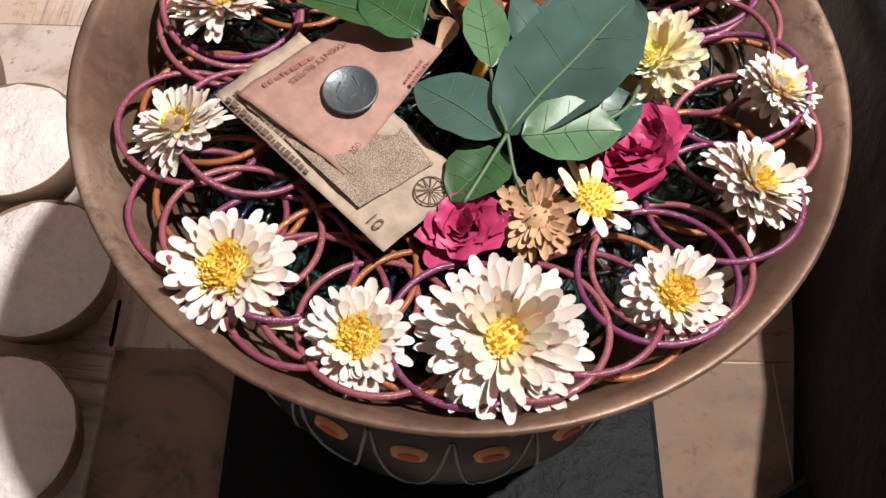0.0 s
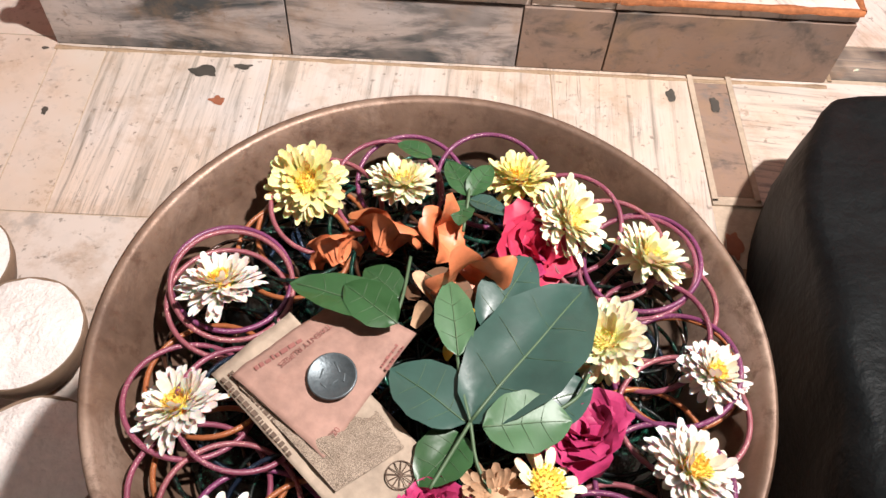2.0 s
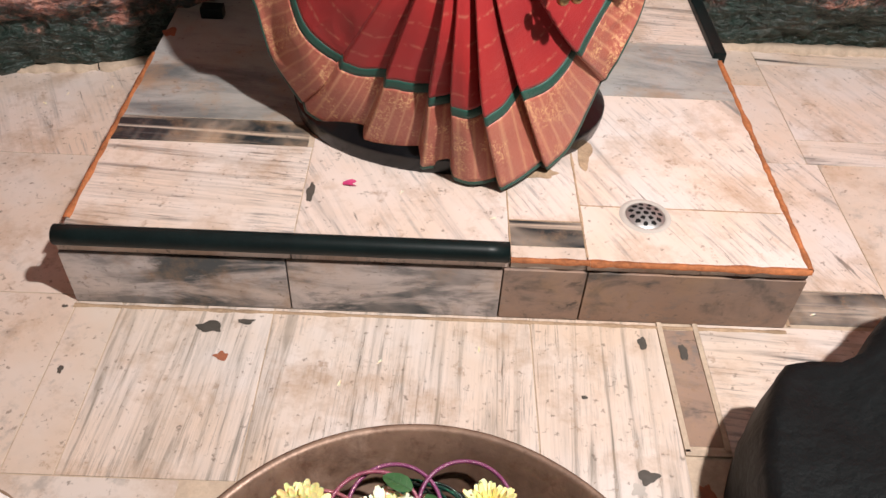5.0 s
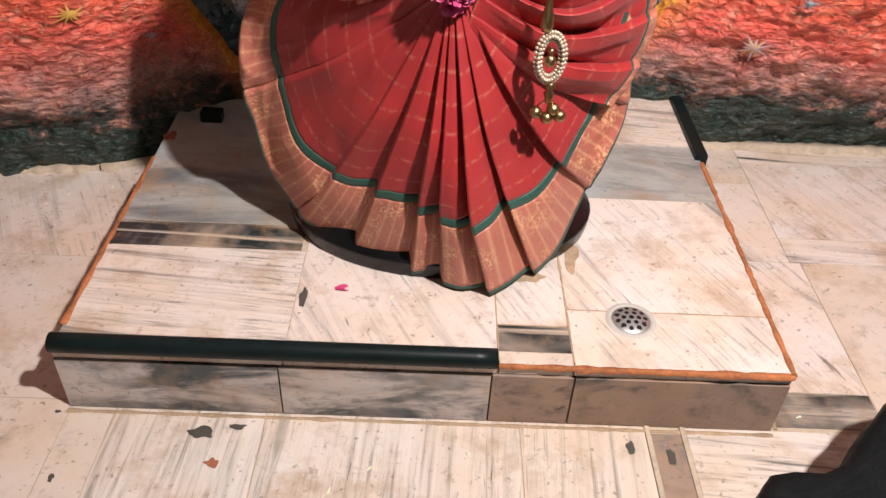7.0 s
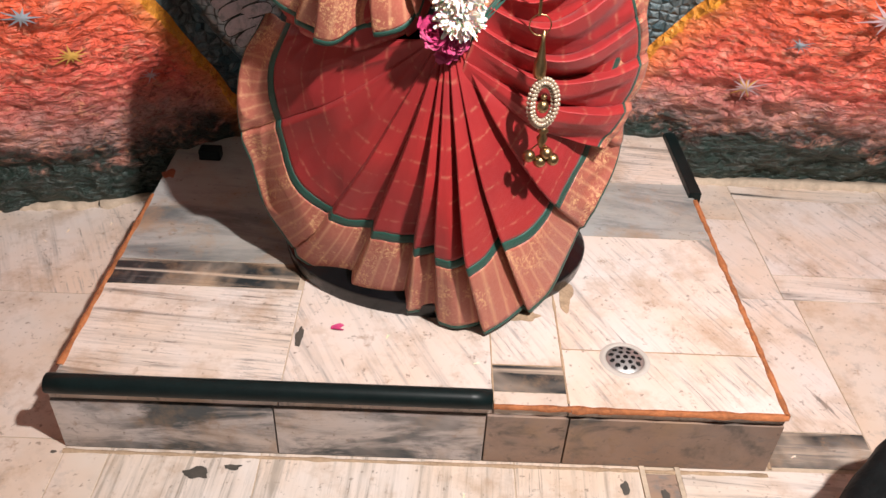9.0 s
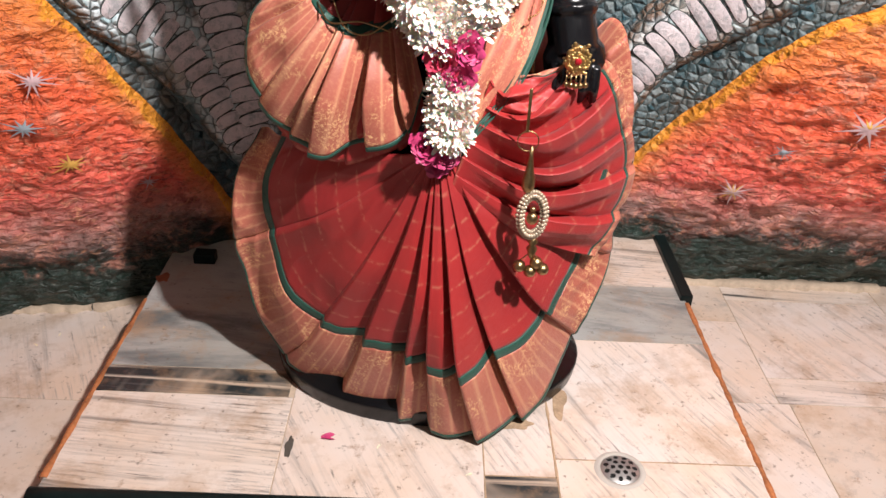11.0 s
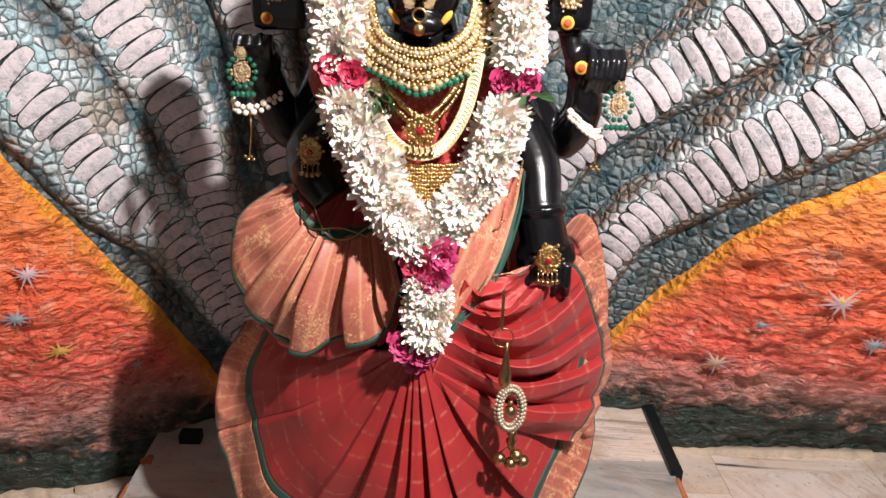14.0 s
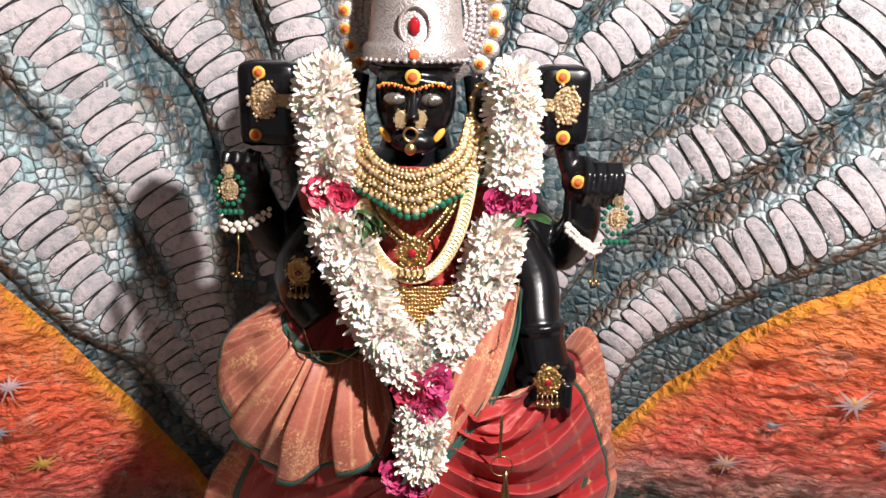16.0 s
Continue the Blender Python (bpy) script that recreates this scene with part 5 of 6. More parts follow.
bead_chain("choker", "wide gold choker with white stones and green beads on the statue", [
    (("gold_row", "stone_row", "gold_row")[k % 3], (gold, champagne, gold_old)[k % 3], collar(-1 + 0.55 * k), (50, 40, 54)[k % 3] - k, (0.0038, 0.0052, 0.0034)[k % 3]) for k in range(11)] + [("green_row", green_stone, collar(5.2), 34, 0.0052)])
bm = bmesh.new()
grid_faces(bm, [[bm.verts.new(p + Vector((0, 0.003, 0))) for p in curve_through(collar(-1.2 + 0.6 * k), 40)] for k in range(11)])
whole("choker_plate", bm, gold_old, (0, 0, 0), "antique gold plate behind the choker's stones", "necklace", "necklaces on the statue")
bead_chain("long_necklace", "gold bead necklace with a filigree pendant on the statue", [
    ("strand", gold_old, [(0.138, 1.385, 0.985), (0.150, 1.375, 0.955), (0.180, 1.362, 0.925), (0.197, 1.358, 0.92), (0.215, 1.362, 0.925), (0.243, 1.375, 0.96), (0.25, 1.385, 0.985)], 46, 0.0042),
    ("strand", gold, [(0.145, 1.382, 0.985), (0.158, 1.37, 0.96), (0.185, 1.358, 0.935), (0.197, 1.355, 0.932), (0.21, 1.358, 0.935), (0.236, 1.37, 0.963), (0.243, 1.382, 0.985)], 44, 0.004)])


def filigree(bm, c, r, n, seed, flat=0.35):
    q = random.Random(seed)
    ball(bm, Vector(c) + Vector((0, 0.0015, 0)), r * 0.92, 2, (1, 0.12, n))
    for i in range(64):
        f = math.sqrt((i + 0.5) / 64)
        a = i * 2.39996
        f *= 1 + 0.16 * math.cos(6 * a)
        ball(bm, Vector(c) + Vector((r * f * math.cos(a), -0.004 + 0.003 * f, r * f * math.sin(a) * n)), r * q.uniform(0.075, 0.17) * (1.5 if i < 3 else 1), 1, (1, flat + 0.2, 1))


def pendant_thing(name, label, c, r, tall, drops, group=""):
    ob = thing(name, c, label, "pendant", group)
    bm = bmesh.new()
    filigree(bm, (0, 0, 0), r, tall, 5)
    part("filigree", bm, gold, ob)
    bm = bmesh.new()
    ball(bm, (0, -0.006, 0), r * 0.26, 2, (1, 0.5, 1))
    part("centre_stone", bm, red_stone, ob, "red centre stone")
    for i in range(drops):
        x = (i - (drops - 1) / 2) * r * 1.7 / drops
        bm = tube(bmesh.new(), [(x, -0.004, -r * tall * 0.8), (x, -0.005, -r * tall * 1.25 - r * 0.2 * (1 - abs(x) / r))], 0.0011, 6)
        ball(bm, (x, -0.006, -r * tall * 1.3 - r * 0.2 * (1 - abs(x) / r)), 0.0045, 1, (1, 1, 1.1))
        part("drop", bm, gold_old, ob)
    return ob


pendant_thing("gold_pendant", "round gold filigree pendant hanging on the statue's chest", (0.196, 1.352, 0.915), 0.022, 1.0, 5)
pendant_thing("hand_ornament", "gold ornament with small bells on the statue's hand", (0.048, 1.395, 0.872), 0.017, 1.25, 4, "hand ornaments")
pendant_thing("hand_ornament", "gold ornament with small bells on the statue's hand", (0.376, 1.372, 0.735), 0.019, 1.2, 5, "hand ornaments")


def coin_necklace():
    ob = thing("coin_necklace", (0.2, 1.35, 0.9), "broad necklace of overlapping pale gold coins on the statue", "necklace", "necklaces on the statue")
    line = curve_through([(0.134, 1.385, 0.965), (0.142, 1.37, 0.925), (0.165, 1.355, 0.895), (0.198, 1.348, 0.884), (0.228, 1.352, 0.897), (0.252, 1.365, 0.935), (0.264, 1.38, 0.98), (0.268, 1.395, 1.01)], 54)
    coin = mesh_of("coin_disc", lathe(bmesh.new(), [(0.0001, -0.0008), (0.0085, -0.0008), (0.009, 0), (0.0085, 0.0008), (0.007, 0.0008), (0.0065, 0.0004), (0.0001, 0.0004)], 14), cream_gold)
    for i, p in enumerate(line):
        o = new("coin_disc", coin)
        o.parent = ob
        d = line[min(53, i + 1)] - line[max(0, i - 1)]
        o.matrix_local = Matrix.Translation(p - Vector((0.2, 1.35, 0.9))) @ Vector((d.x * 8, -1, 0.3)).to_track_quat("Z", "Y").to_matrix().to_4x4()


coin_necklace()


def breast_plate():
    ob = thing("breast_pendant", (0.2, 1.352, 0.85), "large scalloped gold filigree breast pendant on the statue", "pendant")
    bm = bmesh.new()
    q = random.Random(3)
    for i in range(16):
        z = 0.018 - 0.0052 * i
        half = 0.046 * (1 - (i / 16) ** 1.4)
        k = max(1, int(half / 0.0036))
        for j in range(-k, k + 1):
            ball(bm, (half * j / k, 0.0 + 0.008 * (j / k) ** 2, z + q.uniform(-0.001, 0.001)), 0.0032 * q.uniform(0.8, 1.25), 1, (1, 0.6, 1))
    part("filigree", bm, gold, ob)


breast_plate()


def crown():
    ob = thing("crown", (0.194, 1.49, 1.137), "tall embossed silver crown with red stones on the statue's head", "crown")
    part("cap", lathe(bmesh.new(), [(0.066, 0.0), (0.069, 0.004), (0.069, 0.018), (0.066, 0.022), (0.062, 0.026), (0.058, 0.07), (0.053, 0.11), (0.045, 0.16), (0.03, 0.19), (0.012, 0.205), (0.0001, 0.21)], 56), silver, ob)
    bm = bmesh.new()
    for i in range(40):
        a = 2 * math.pi * i / 40
        ball(bm, (0.0695 * math.cos(a), 0.0695 * math.sin(a), 0.003), 0.0035, 1)
    part("bead_rim", bm, silver, ob)
    bm = bmesh.new()
    ball(bm, (0, -0.062, 0.045), 0.0085, 2, (0.9, 0.5, 1.4))
    part("gem", bm, red_stone, ob, "red drop-shaped stone")
    bm = bmesh.new()
    tube(bm, [(0.019 * math.cos(a), -0.061 - 0.002 * math.sin(a), 0.045 + 0.024 * math.sin(a)) for a in np.arange(24) * math.pi / 12], 0.002, 8, True)
    part("gem_frame", bm, silver, ob)
    bm = bmesh.new()
    ball(bm, (0, -0.070, 0.0115), 0.007, 2, (1, 0.25, 1))
    part("vermilion_dot", bm, paste_orange, ob, "orange vermilion dot")
    halo = part("halo", lathe(bmesh.new(), [(0.06, 0.0), (0.098, 0.0), (0.098, 0.003), (0.06, 0.003)], 60), silver, ob, "scalloped silver halo")
    halo.matrix_local = pose(0.004, 0.035, 0.055, 90, 0, 0)
    scallop = bmesh.new()
    lathe(scallop, [(0.0001, 0.004), (0.009, 0.0035), (0.0135, 0.0015), (0.015, -0.001)], 18)
    scallop = mesh_of("scallop", scallop, silver)
    yel = mesh_of("turmeric_spot", lathe(bmesh.new(), [(0.0001, 0.0055), (0.0072, 0.005), (0.0075, 0.003)], 14), paste_yellow)
    red = mesh_of("vermilion_spot", lathe(bmesh.new(), [(0.0001, 0.0068), (0.0042, 0.0063), (0.0045, 0.005)], 12), paste_orange)
    for i in range(20):
        a = math.radians(-36 + 252 * i / 19)
        for mesh, nm in ((scallop, "scallop"), (yel, "turmeric_spot"), (red, "vermilion_spot")):
            o = new(nm, mesh)
            o.parent = halo
            o.matrix_local = pose(0.101 * math.cos(a), 0.101 * math.sin(a), 0.003)
    bm = bmesh.new()
    for i in range(48):
        a = math.radians(-40 + 260 * i / 47)
        for r in (0.068, 0.079, 0.088):
            ball(bm, (r * math.cos(a), r * math.sin(a), 0.004), 0.0042, 1, (1, 1, 0.6))
    tagged(part("relief_bead", bm, silver, halo), kind="stuff")


crown()


def spots():
    q = mesh_of("turmeric_spot", lathe(bmesh.new(), [(0.0001, 0.0012), (0.0085, 0.001), (0.0095, -0.001)], 18), paste_yellow)
    p = mesh_of("vermilion_spot", lathe(bmesh.new(), [(0.0001, 0.0024), (0.0055, 0.002), (0.006, 0.0)], 16), paste_orange)
    for x, y, z, s in ((0.1925, 1.421, 1.121, 1.05), (-0.012, 1.482, 1.118, 0.9), (-0.02, 1.482, 1.036, 0.9), (0.385, 1.462, 1.122, 1.0), (0.390, 1.462, 1.043, 1.0), (0.414, 1.462, 0.984, 1.0)):
        ob = thing("tilak_spot", pose(x, y, z, 90) @ Matrix.Scale(s, 4), "yellow turmeric dot with an orange centre on the statue", "ritual mark", "ritual marks on the statue")
        part("turmeric", q, None, ob)
        part("vermilion", p, None, ob)
    for s, x, z in ((-1, 0.170, 1.0935), (1, 0.2155, 1.0925)):
        bm = bmesh.new()
        ball(bm, (0, 0, 0), 0.0145, 3, (1, 0.36, 0.56))
        ball(bm, (0, -0.0036, -0.0006), 0.0056, 3, (1, 0.6, 1))
        whole("silver_eye", bm, eye_silver, (x, 1.4285, z), "almond-shaped old silver eye plate on the statue", "eye plate", "eye plates")
    bead_chain("brow_band", "row of red and yellow beads above the statue's eyes", [("beads", paste_yellow, [(0.148, 1.437, 1.108), (0.165, 1.426, 1.113), (0.193, 1.419, 1.106), (0.22, 1.425, 1.113), (0.24, 1.436, 1.108)], 24, 0.0022),
               ("red_beads", paste_orange, [(0.150, 1.434, 1.106), (0.165, 1.423, 1.1115), (0.193, 1.416, 1.105), (0.22, 1.422, 1.1115), (0.238, 1.433, 1.106)], 13, 0.0022)], "brow band", "face ornaments")
    for x in (0.178, 0.203):
        bm = bmesh.new()
        filigree(bm, (0, 0, 0), 0.0085, 1.45, 4)
        whole("nose_stud", bm, champagne, (x, 1.411, 1.070), "stone-set gold nose stud on the statue", "nose stud", "face ornaments")
    ob = thing("nose_ring", (0.191, 1.405, 1.052), "gold nose ring with a hanging drop on the statue", "nose ring", "face ornaments")
    part("ring", tube(bmesh.new(), [(0.0085 * math.cos(a), 0, 0.0085 * math.sin(a)) for a in np.arange(20) * math.pi / 10], 0.0016, 8, True), gold, ob)
    bm = bmesh.new()
    ball(bm, (0, -0.001, -0.018), 0.0075, 2, (1, 0.7, 1.1))
    part("drop", bm, gold, ob)
    for s in (-1, 1):
        bm = bmesh.new()
        c = Vector((0, 0, 0))
        tube(bm, [(0.012 * math.cos(a), 0, 0.026 * math.sin(a)) for a in np.arange(20) * math.pi / 10], 0.0035, 8, True)
        for i in range(9):
            ball(bm, (0.015 * math.cos(i * 0.7), -0.003, 0.028 * math.sin(i * 0.7)), 0.0035, 1)
        whole("ear_ornament", bm, gold_old, (0.195 + s * 0.084, 1.425, 1.087), "openwork gold ear ornament on the statue", "ear ornament", "ear ornaments")
    for s, x in ((-1, 0.157), (1, 0.226)):
        bm = bmesh.new()
        ball(bm, (0, 0, 0), 0.012, 2, (0.4, 0.2, 1.0))
        whole("turmeric_smear", bm, paste_yellow, pose(x, 1.434, 1.047, 0, s * 38, 0), "turmeric smear on the statue's cheek", "ritual mark", "cheek marks")
    for x, y, z, s in ((-0.006, 1.476, 1.083, 1), (0.391, 1.456, 1.086, 1)):
        bm = bmesh.new()
        filigree(bm, (0, 0, 0), 0.020, 1.35, 8, 0.5)
        for dx in ((0.022, 0.031) if x < 0.2 else (-0.022, -0.031)):
            filigree(bm, (dx, 0, 0), 0.008, 1.1, 2, 0.5)
        whole("stone_brooch", bm, champagne, (x, y, z), "brooch of white stones on the emblem in the statue's hand", "brooch", "stone brooches")
    for x, y, z in ((-0.054, 1.462, 0.965), (0.469, 1.455, 0.935)):
        ob = thing("bracelet_ornament", (x, y, z), "wrist ornament of stones, green beads and pearls on the statue", "wrist ornament", "wrist ornaments")
        bm = bmesh.new()
        filigree(bm, (0, 0, 0.0), 0.014, 1.1, 8, 0.5)
        filigree(bm, (0, 0, 0.025), 0.008, 1.2, 8, 0.5)
        tagged(part("stone_cluster", bm, champagne, ob), kind="stuff")
        bm = bmesh.new()
        for i in range(14):
            a = 2 * math.pi * i / 14
            ball(bm, (0.019 * math.cos(a), 0.002, 0.021 * math.sin(a)), 0.0042, 1)
        for i in range(5):
            ball(bm, (-0.014 + 0.007 * i, 0, -0.031), 0.005, 1)
        tagged(part("green_bead", bm, green_stone, ob), kind="stuff")
    for pts in ([(-0.075, 1.49, 0.928), (-0.06, 1.462, 0.918), (-0.03, 1.462, 0.920), (-0.005, 1.48, 0.935)], [(0.405, 1.47, 0.922), (0.42, 1.455, 0.91), (0.437, 1.455, 0.898), (0.45, 1.465, 0.897)]):
        bead_chain("pearl_bracelet", "double string of pearls round the statue's wrist", [("pearls", pearl, pts, 11, 0.0052), ("pearls", pearl, [(a, b - 0.003, c - 0.008) for a, b, c in pts], 10, 0.0048)], "bracelet", "pearl bracelets")
    for a, b in (((-0.045, 1.46, 0.91), (-0.05, 1.465, 0.845)), ((0.44, 1.455, 0.89), (0.445, 1.46, 0.845))):
        bm = tube(bmesh.new(), [a, tuple((p + q) / 2 + 0.002 for p, q in zip(a, b)), b], 0.0013, 6)
        for i in range(4):
            ball(bm, (b[0] - 0.006 + 0.004 * i, b[1], b[2] - 0.004 * (i % 2)), 0.003, 1)
        whole("gold_tassel", bm, gold, (0, 0, 0), "thin gold tassel hanging from the bracelet", "tassel", "gold tassels")
    bead_chain("arm_chain", "thin gold chain at the statue's side", [("links", gold, [(0.335, 1.40, 0.865), (0.325, 1.37, 0.83), (0.318, 1.365, 0.80), (0.305, 1.36, 0.79)], 30, 0.0016)], "chain")
    bm = tube(bmesh.new(), curve_through([(0.03, 1.40, 0.79), (0.05, 1.375, 0.77), (0.09, 1.365, 0.775), (0.13, 1.36, 0.765)], 20), 0.0011, 6)
    tube(bm, curve_through([(0.05, 1.395, 0.80), (0.07, 1.37, 0.765), (0.10, 1.362, 0.76), (0.13, 1.362, 0.78)], 20), 0.0011, 6)
    whole("tied_cord", bm, gold_old, (0, 0, 0), "thin dull cord tied round the waist cloth", "cord")


spots()


def key_hanging():
    ob = thing("waist_pendant", (0.3325, 1.314, 0.599), "antique-gold hanging with beaded oval and small bells on the sari", "hanging ornament")
    bm = box_bm((-0.0225, -0.0015, 0.055), (-0.0185, 0.0015, 0.115), 0.0007)
    part("clip", bm, gold_old, ob)
    part("ring", tube(bmesh.new(), [(-0.018 + 0.014 * math.cos(a), 0, 0.043 + 0.014 * math.sin(a)) for a in np.arange(24) * math.pi / 12], 0.0009, 6, True), gold_old, ob)
    part("stem", lathe(bmesh.new(), [(0.0001, 0.036), (0.002, 0.036), (0.003, 0.02), (0.006, 0.0), (0.009, -0.012), (0.009, -0.024), (0.006, -0.03), (0.0001, -0.031)], 16, (-0.012, 0)), gold_old, ob)
    bm = bmesh.new()
    for k, (rx, rz, r) in enumerate(((0.0125, 0.026, 0.0034), (0.0165, 0.0315, 0.0036), (0.0205, 0.0365, 0.0034))):
        for i in range(26 + 4 * k):
            a = 2 * math.pi * i / (26 + 4 * k)
            ball(bm, (-0.002 + rx * math.cos(a), -0.002 - 0.003 * (k == 1), -0.066 + rz * math.sin(a)), r, 1)
    part("beaded_oval", bm, dull_pearl, ob, "oval ring of dull pearl beads")
    bm = bmesh.new()
    ball(bm, (-0.002, -0.003, -0.07), 0.0085, 2, (1, 1, 1.15))
    ball(bm, (-0.002, -0.003, -0.056), 0.005, 1)
    part("inner_bell", bm, gold_old, ob)
    part("stalk", lathe(bmesh.new(), [(0.0001, -0.10), (0.003, -0.10), (0.008, -0.108), (0.004, -0.114), (0.008, -0.12), (0.003, -0.135)], 14, (0.003, 0)), gold_old, ob)
    for dx, dz in ((-0.016, -0.148), (0.0, -0.156), (0.018, -0.152), (0.008, -0.142)):
        bm = tube(bmesh.new(), [(0.003, 0, -0.125), (0.003 + dx, -0.002, dz + 0.008)], 0.001, 6)
        ball(bm, (0.003 + dx, -0.003, dz), 0.0095, 2)
        part("bell", bm, gold_old, ob)


key_hanging()


for pts in ([(-0.95, 1.73, 0), (-0.75, 1.77, 0), (-0.55, 1.80, 0), (-0.38, 1.86, 0)], [(0.75, 2.0, 0), (1.0, 2.0, 0), (1.3, 2.0, 0)]):
    for a, b in zip(pts, pts[1:]):
        part("cement_fillet", ragged_strip(a, b, 0.028, 0.012), grout, floor, "rough cement line along the wall's foot")


# ---- bronze bowl on its lotus pedestal ----
BX, BY = 0.171, 0.473
pedestal = thing("lotus_pedestal", (BX, BY, 0), "black stone lotus pedestal with painted petals and vermilion dots", "pedestal")
part("base_block", box_bm((-0.182, -0.19, 0.0), (0.186, 0.19, 0.03), 0.006), black_rock, pedestal, "square black stone base", False)
part("lotus", lathe(bmesh.new(), [(0.11, 0.028), (0.142, 0.05), (0.157, 0.09), (0.164, 0.14), (0.166, 0.19), (0.160, 0.24), (0.138, 0.275), (0.10, 0.29), (0.06, 0.292)], 64), granite, pedestal)
chalk = plain("faded_white_line", (0.16, 0.17, 0.17), 0.8, vary=0.5)
for i in range(20):
    a0 = 2 * math.pi * (i + 0.54) / 20
    pts = []
    for k in range(15):
        t = -1 + 2 * k / 14
        z = 0.085 + 0.15 * abs(t) ** 1.6
        r = float(np.interp(z, [0.05, 0.09, 0.14, 0.19, 0.24], [0.142, 0.157, 0.164, 0.166, 0.160])) + 0.0004
        pts.append((r * math.cos(a0 + 0.15 * t), r * math.sin(a0 + 0.15 * t), z))
    part("petal_line", tube(bmesh.new(), pts, 0.0012, 6), chalk, pedestal)
    a1 = a0
    dot = part("vermilion_dot", lathe(bmesh.new(), [(0.0001, 0.0022), (0.006, 0.002), (0.0065, 0.0015)], 14), mark_red, pedestal)
    ring = part("turmeric_ring", lathe(bmesh.new(), [(0.0001, 0.0012), (0.0095, 0.001), (0.0105, -0.002)], 16), mark_ochre, pedestal)
    for o in (dot, ring):
        o.matrix_local = Matrix.Translation((0.1645 * math.cos(a1), 0.1645 * math.sin(a1), 0.212)) @ Vector((math.cos(a1), math.sin(a1), 0.05)).to_track_quat("Z", "Y").to_matrix().to_4x4() @ Matrix.Diagonal((1.15, 1.15, 1, 1))

bm = bmesh.new()
lathe(bm, [(0.0001, 0.292), (0.09, 0.292), (0.14, 0.315), (0.172, 0.348), (0.190, 0.38), (0.1945, 0.3885), (0.1955, 0.3905), (0.1935, 0.3915), (0.189, 0.389), (0.1795, 0.371), (0.177, 0.368), (0.168, 0.35), (0.138, 0.322), (0.09, 0.300), (0.0001, 0.298)], 112)
for v in bm.verts:
    a = math.atan2(v.co.y, v.co.x)
    v.co.z += 0.0009 * noise.noise(Vector((math.cos(a) * 2, math.sin(a) * 2, v.co.z * 6)))
    v.co.xy *= 1 + 0.004 * noise.noise(Vector((math.cos(a) * 1.5, math.sin(a) * 1.5, 5)))
whole("bronze_bowl", bm, bronze, (BX, BY, 0), "wide shallow old bronze bowl on the lotus pedestal", "bowl")


# ---- bangles ----
def torus_mesh(name, R, r, material, n=44, k=8):
    return mesh_of(name, tube(bmesh.new(), [(R * math.cos(2 * math.pi * i / n), R * math.sin(2 * math.pi * i / n), 0) for i in range(n)], r, k, True), material)


TOPS = [torus_mesh("bangle", 0.0362, 0.00165, m) for m in bangle_mats]
GLASS = [torus_mesh("bangle", 0.034, 0.0014, m, 32, 6) for m in glass_mats]
NAMES = ("mauve glitter bangle lying in the bronze bowl", "purple glitter bangle lying in the bronze bowl", "rose glitter bangle lying in the bronze bowl", "copper-coloured glitter bangle lying in the bronze bowl")
GNAMES = ("black glass bangle lying deep in the bronze bowl", "dark green glass bangle lying deep in the bronze bowl", "navy blue glass bangle lying deep in the bronze bowl", "brown glass bangle lying deep in the bronze bowl")


def bangle(mesh, x, y, z, tx, ty, label):
    tagged(new("bangle", mesh), label, "bangle", "bangles in the bowl").matrix_world = pose(x, y, z, tx, ty) @ pose(0, 0, 0, 0, 0, rnd.uniform(0, 360))


SPREAD = [(0.302, 0.395, 1), (0.275, 0.355, 2), (0.265, 0.351, 1), (0.175, 0.326, 1), (0.2, 0.329, 2), (0.133, 0.321, 2), (0.116, 0.345, 2), (0.087, 0.364, 1), (0.07, 0.376, 2), (0.048, 0.385, 0), (0.037, 0.436, 0), (0.047, 0.500, 2),
          (0.313, 0.466, 1), (0.314, 0.438, 2), (0.307, 0.509, 2), (0.098, 0.335, 0), (0.046, 0.516, 1), (0.048, 0.51, 2), (0.098, 0.575, 2), (0.137, 0.592, 0), (0.152, 0.601, 1), (0.206, 0.605, 1), (0.298, 0.537, 0),
          (0.302, 0.541, 1), (0.322, 0.47, 3), (0.28, 0.549, 2), (0.24, 0.345, 3), (0.155, 0.335, 3), (0.06, 0.40, 3), (0.29, 0.42, 3), (0.045, 0.45, 3), (0.09, 0.56, 3), (0.115, 0.36, 3), (0.30, 0.49, 0), (0.225, 0.34, 0), (0.08, 0.545, 3), (0.255, 0.57, 0), (0.068, 0.43, 0)]
for i, (x, y, c) in enumerate(SPREAD):
    d = Vector((x - BX, y - BY))
    if d.length > 0.147:
        d *= 0.147 / d.length
        x, y = BX + d.x, BY + d.y
    lean = 14 + 8 * rnd.random() if c != 3 else 6
    z = 0.3735 + 0.007 * rnd.random() + (0.004 if i < 5 else 0) - (0.006 if c == 3 else 0)
    d.normalize()
    bangle(TOPS[c], x, y, z, d.y * lean * 0.7 + rnd.uniform(-4, 4), -d.x * lean * 0.7 + rnd.uniform(-4, 4), NAMES[c])
for i in range(190):
    a, q = rnd.uniform(0, 2 * math.pi), 0.128 * math.sqrt(rnd.random())
    z = rnd.uniform(0.338, 0.368) if q < 0.11 else rnd.uniform(0.352, 0.369)
    k = rnd.choices(range(4), (6, 3, 2, 2))[0]
    bangle(GLASS[k], BX + q * math.cos(a), BY + q * math.sin(a), z, rnd.uniform(-16, 16), rnd.uniform(-16, 16), GNAMES[k])
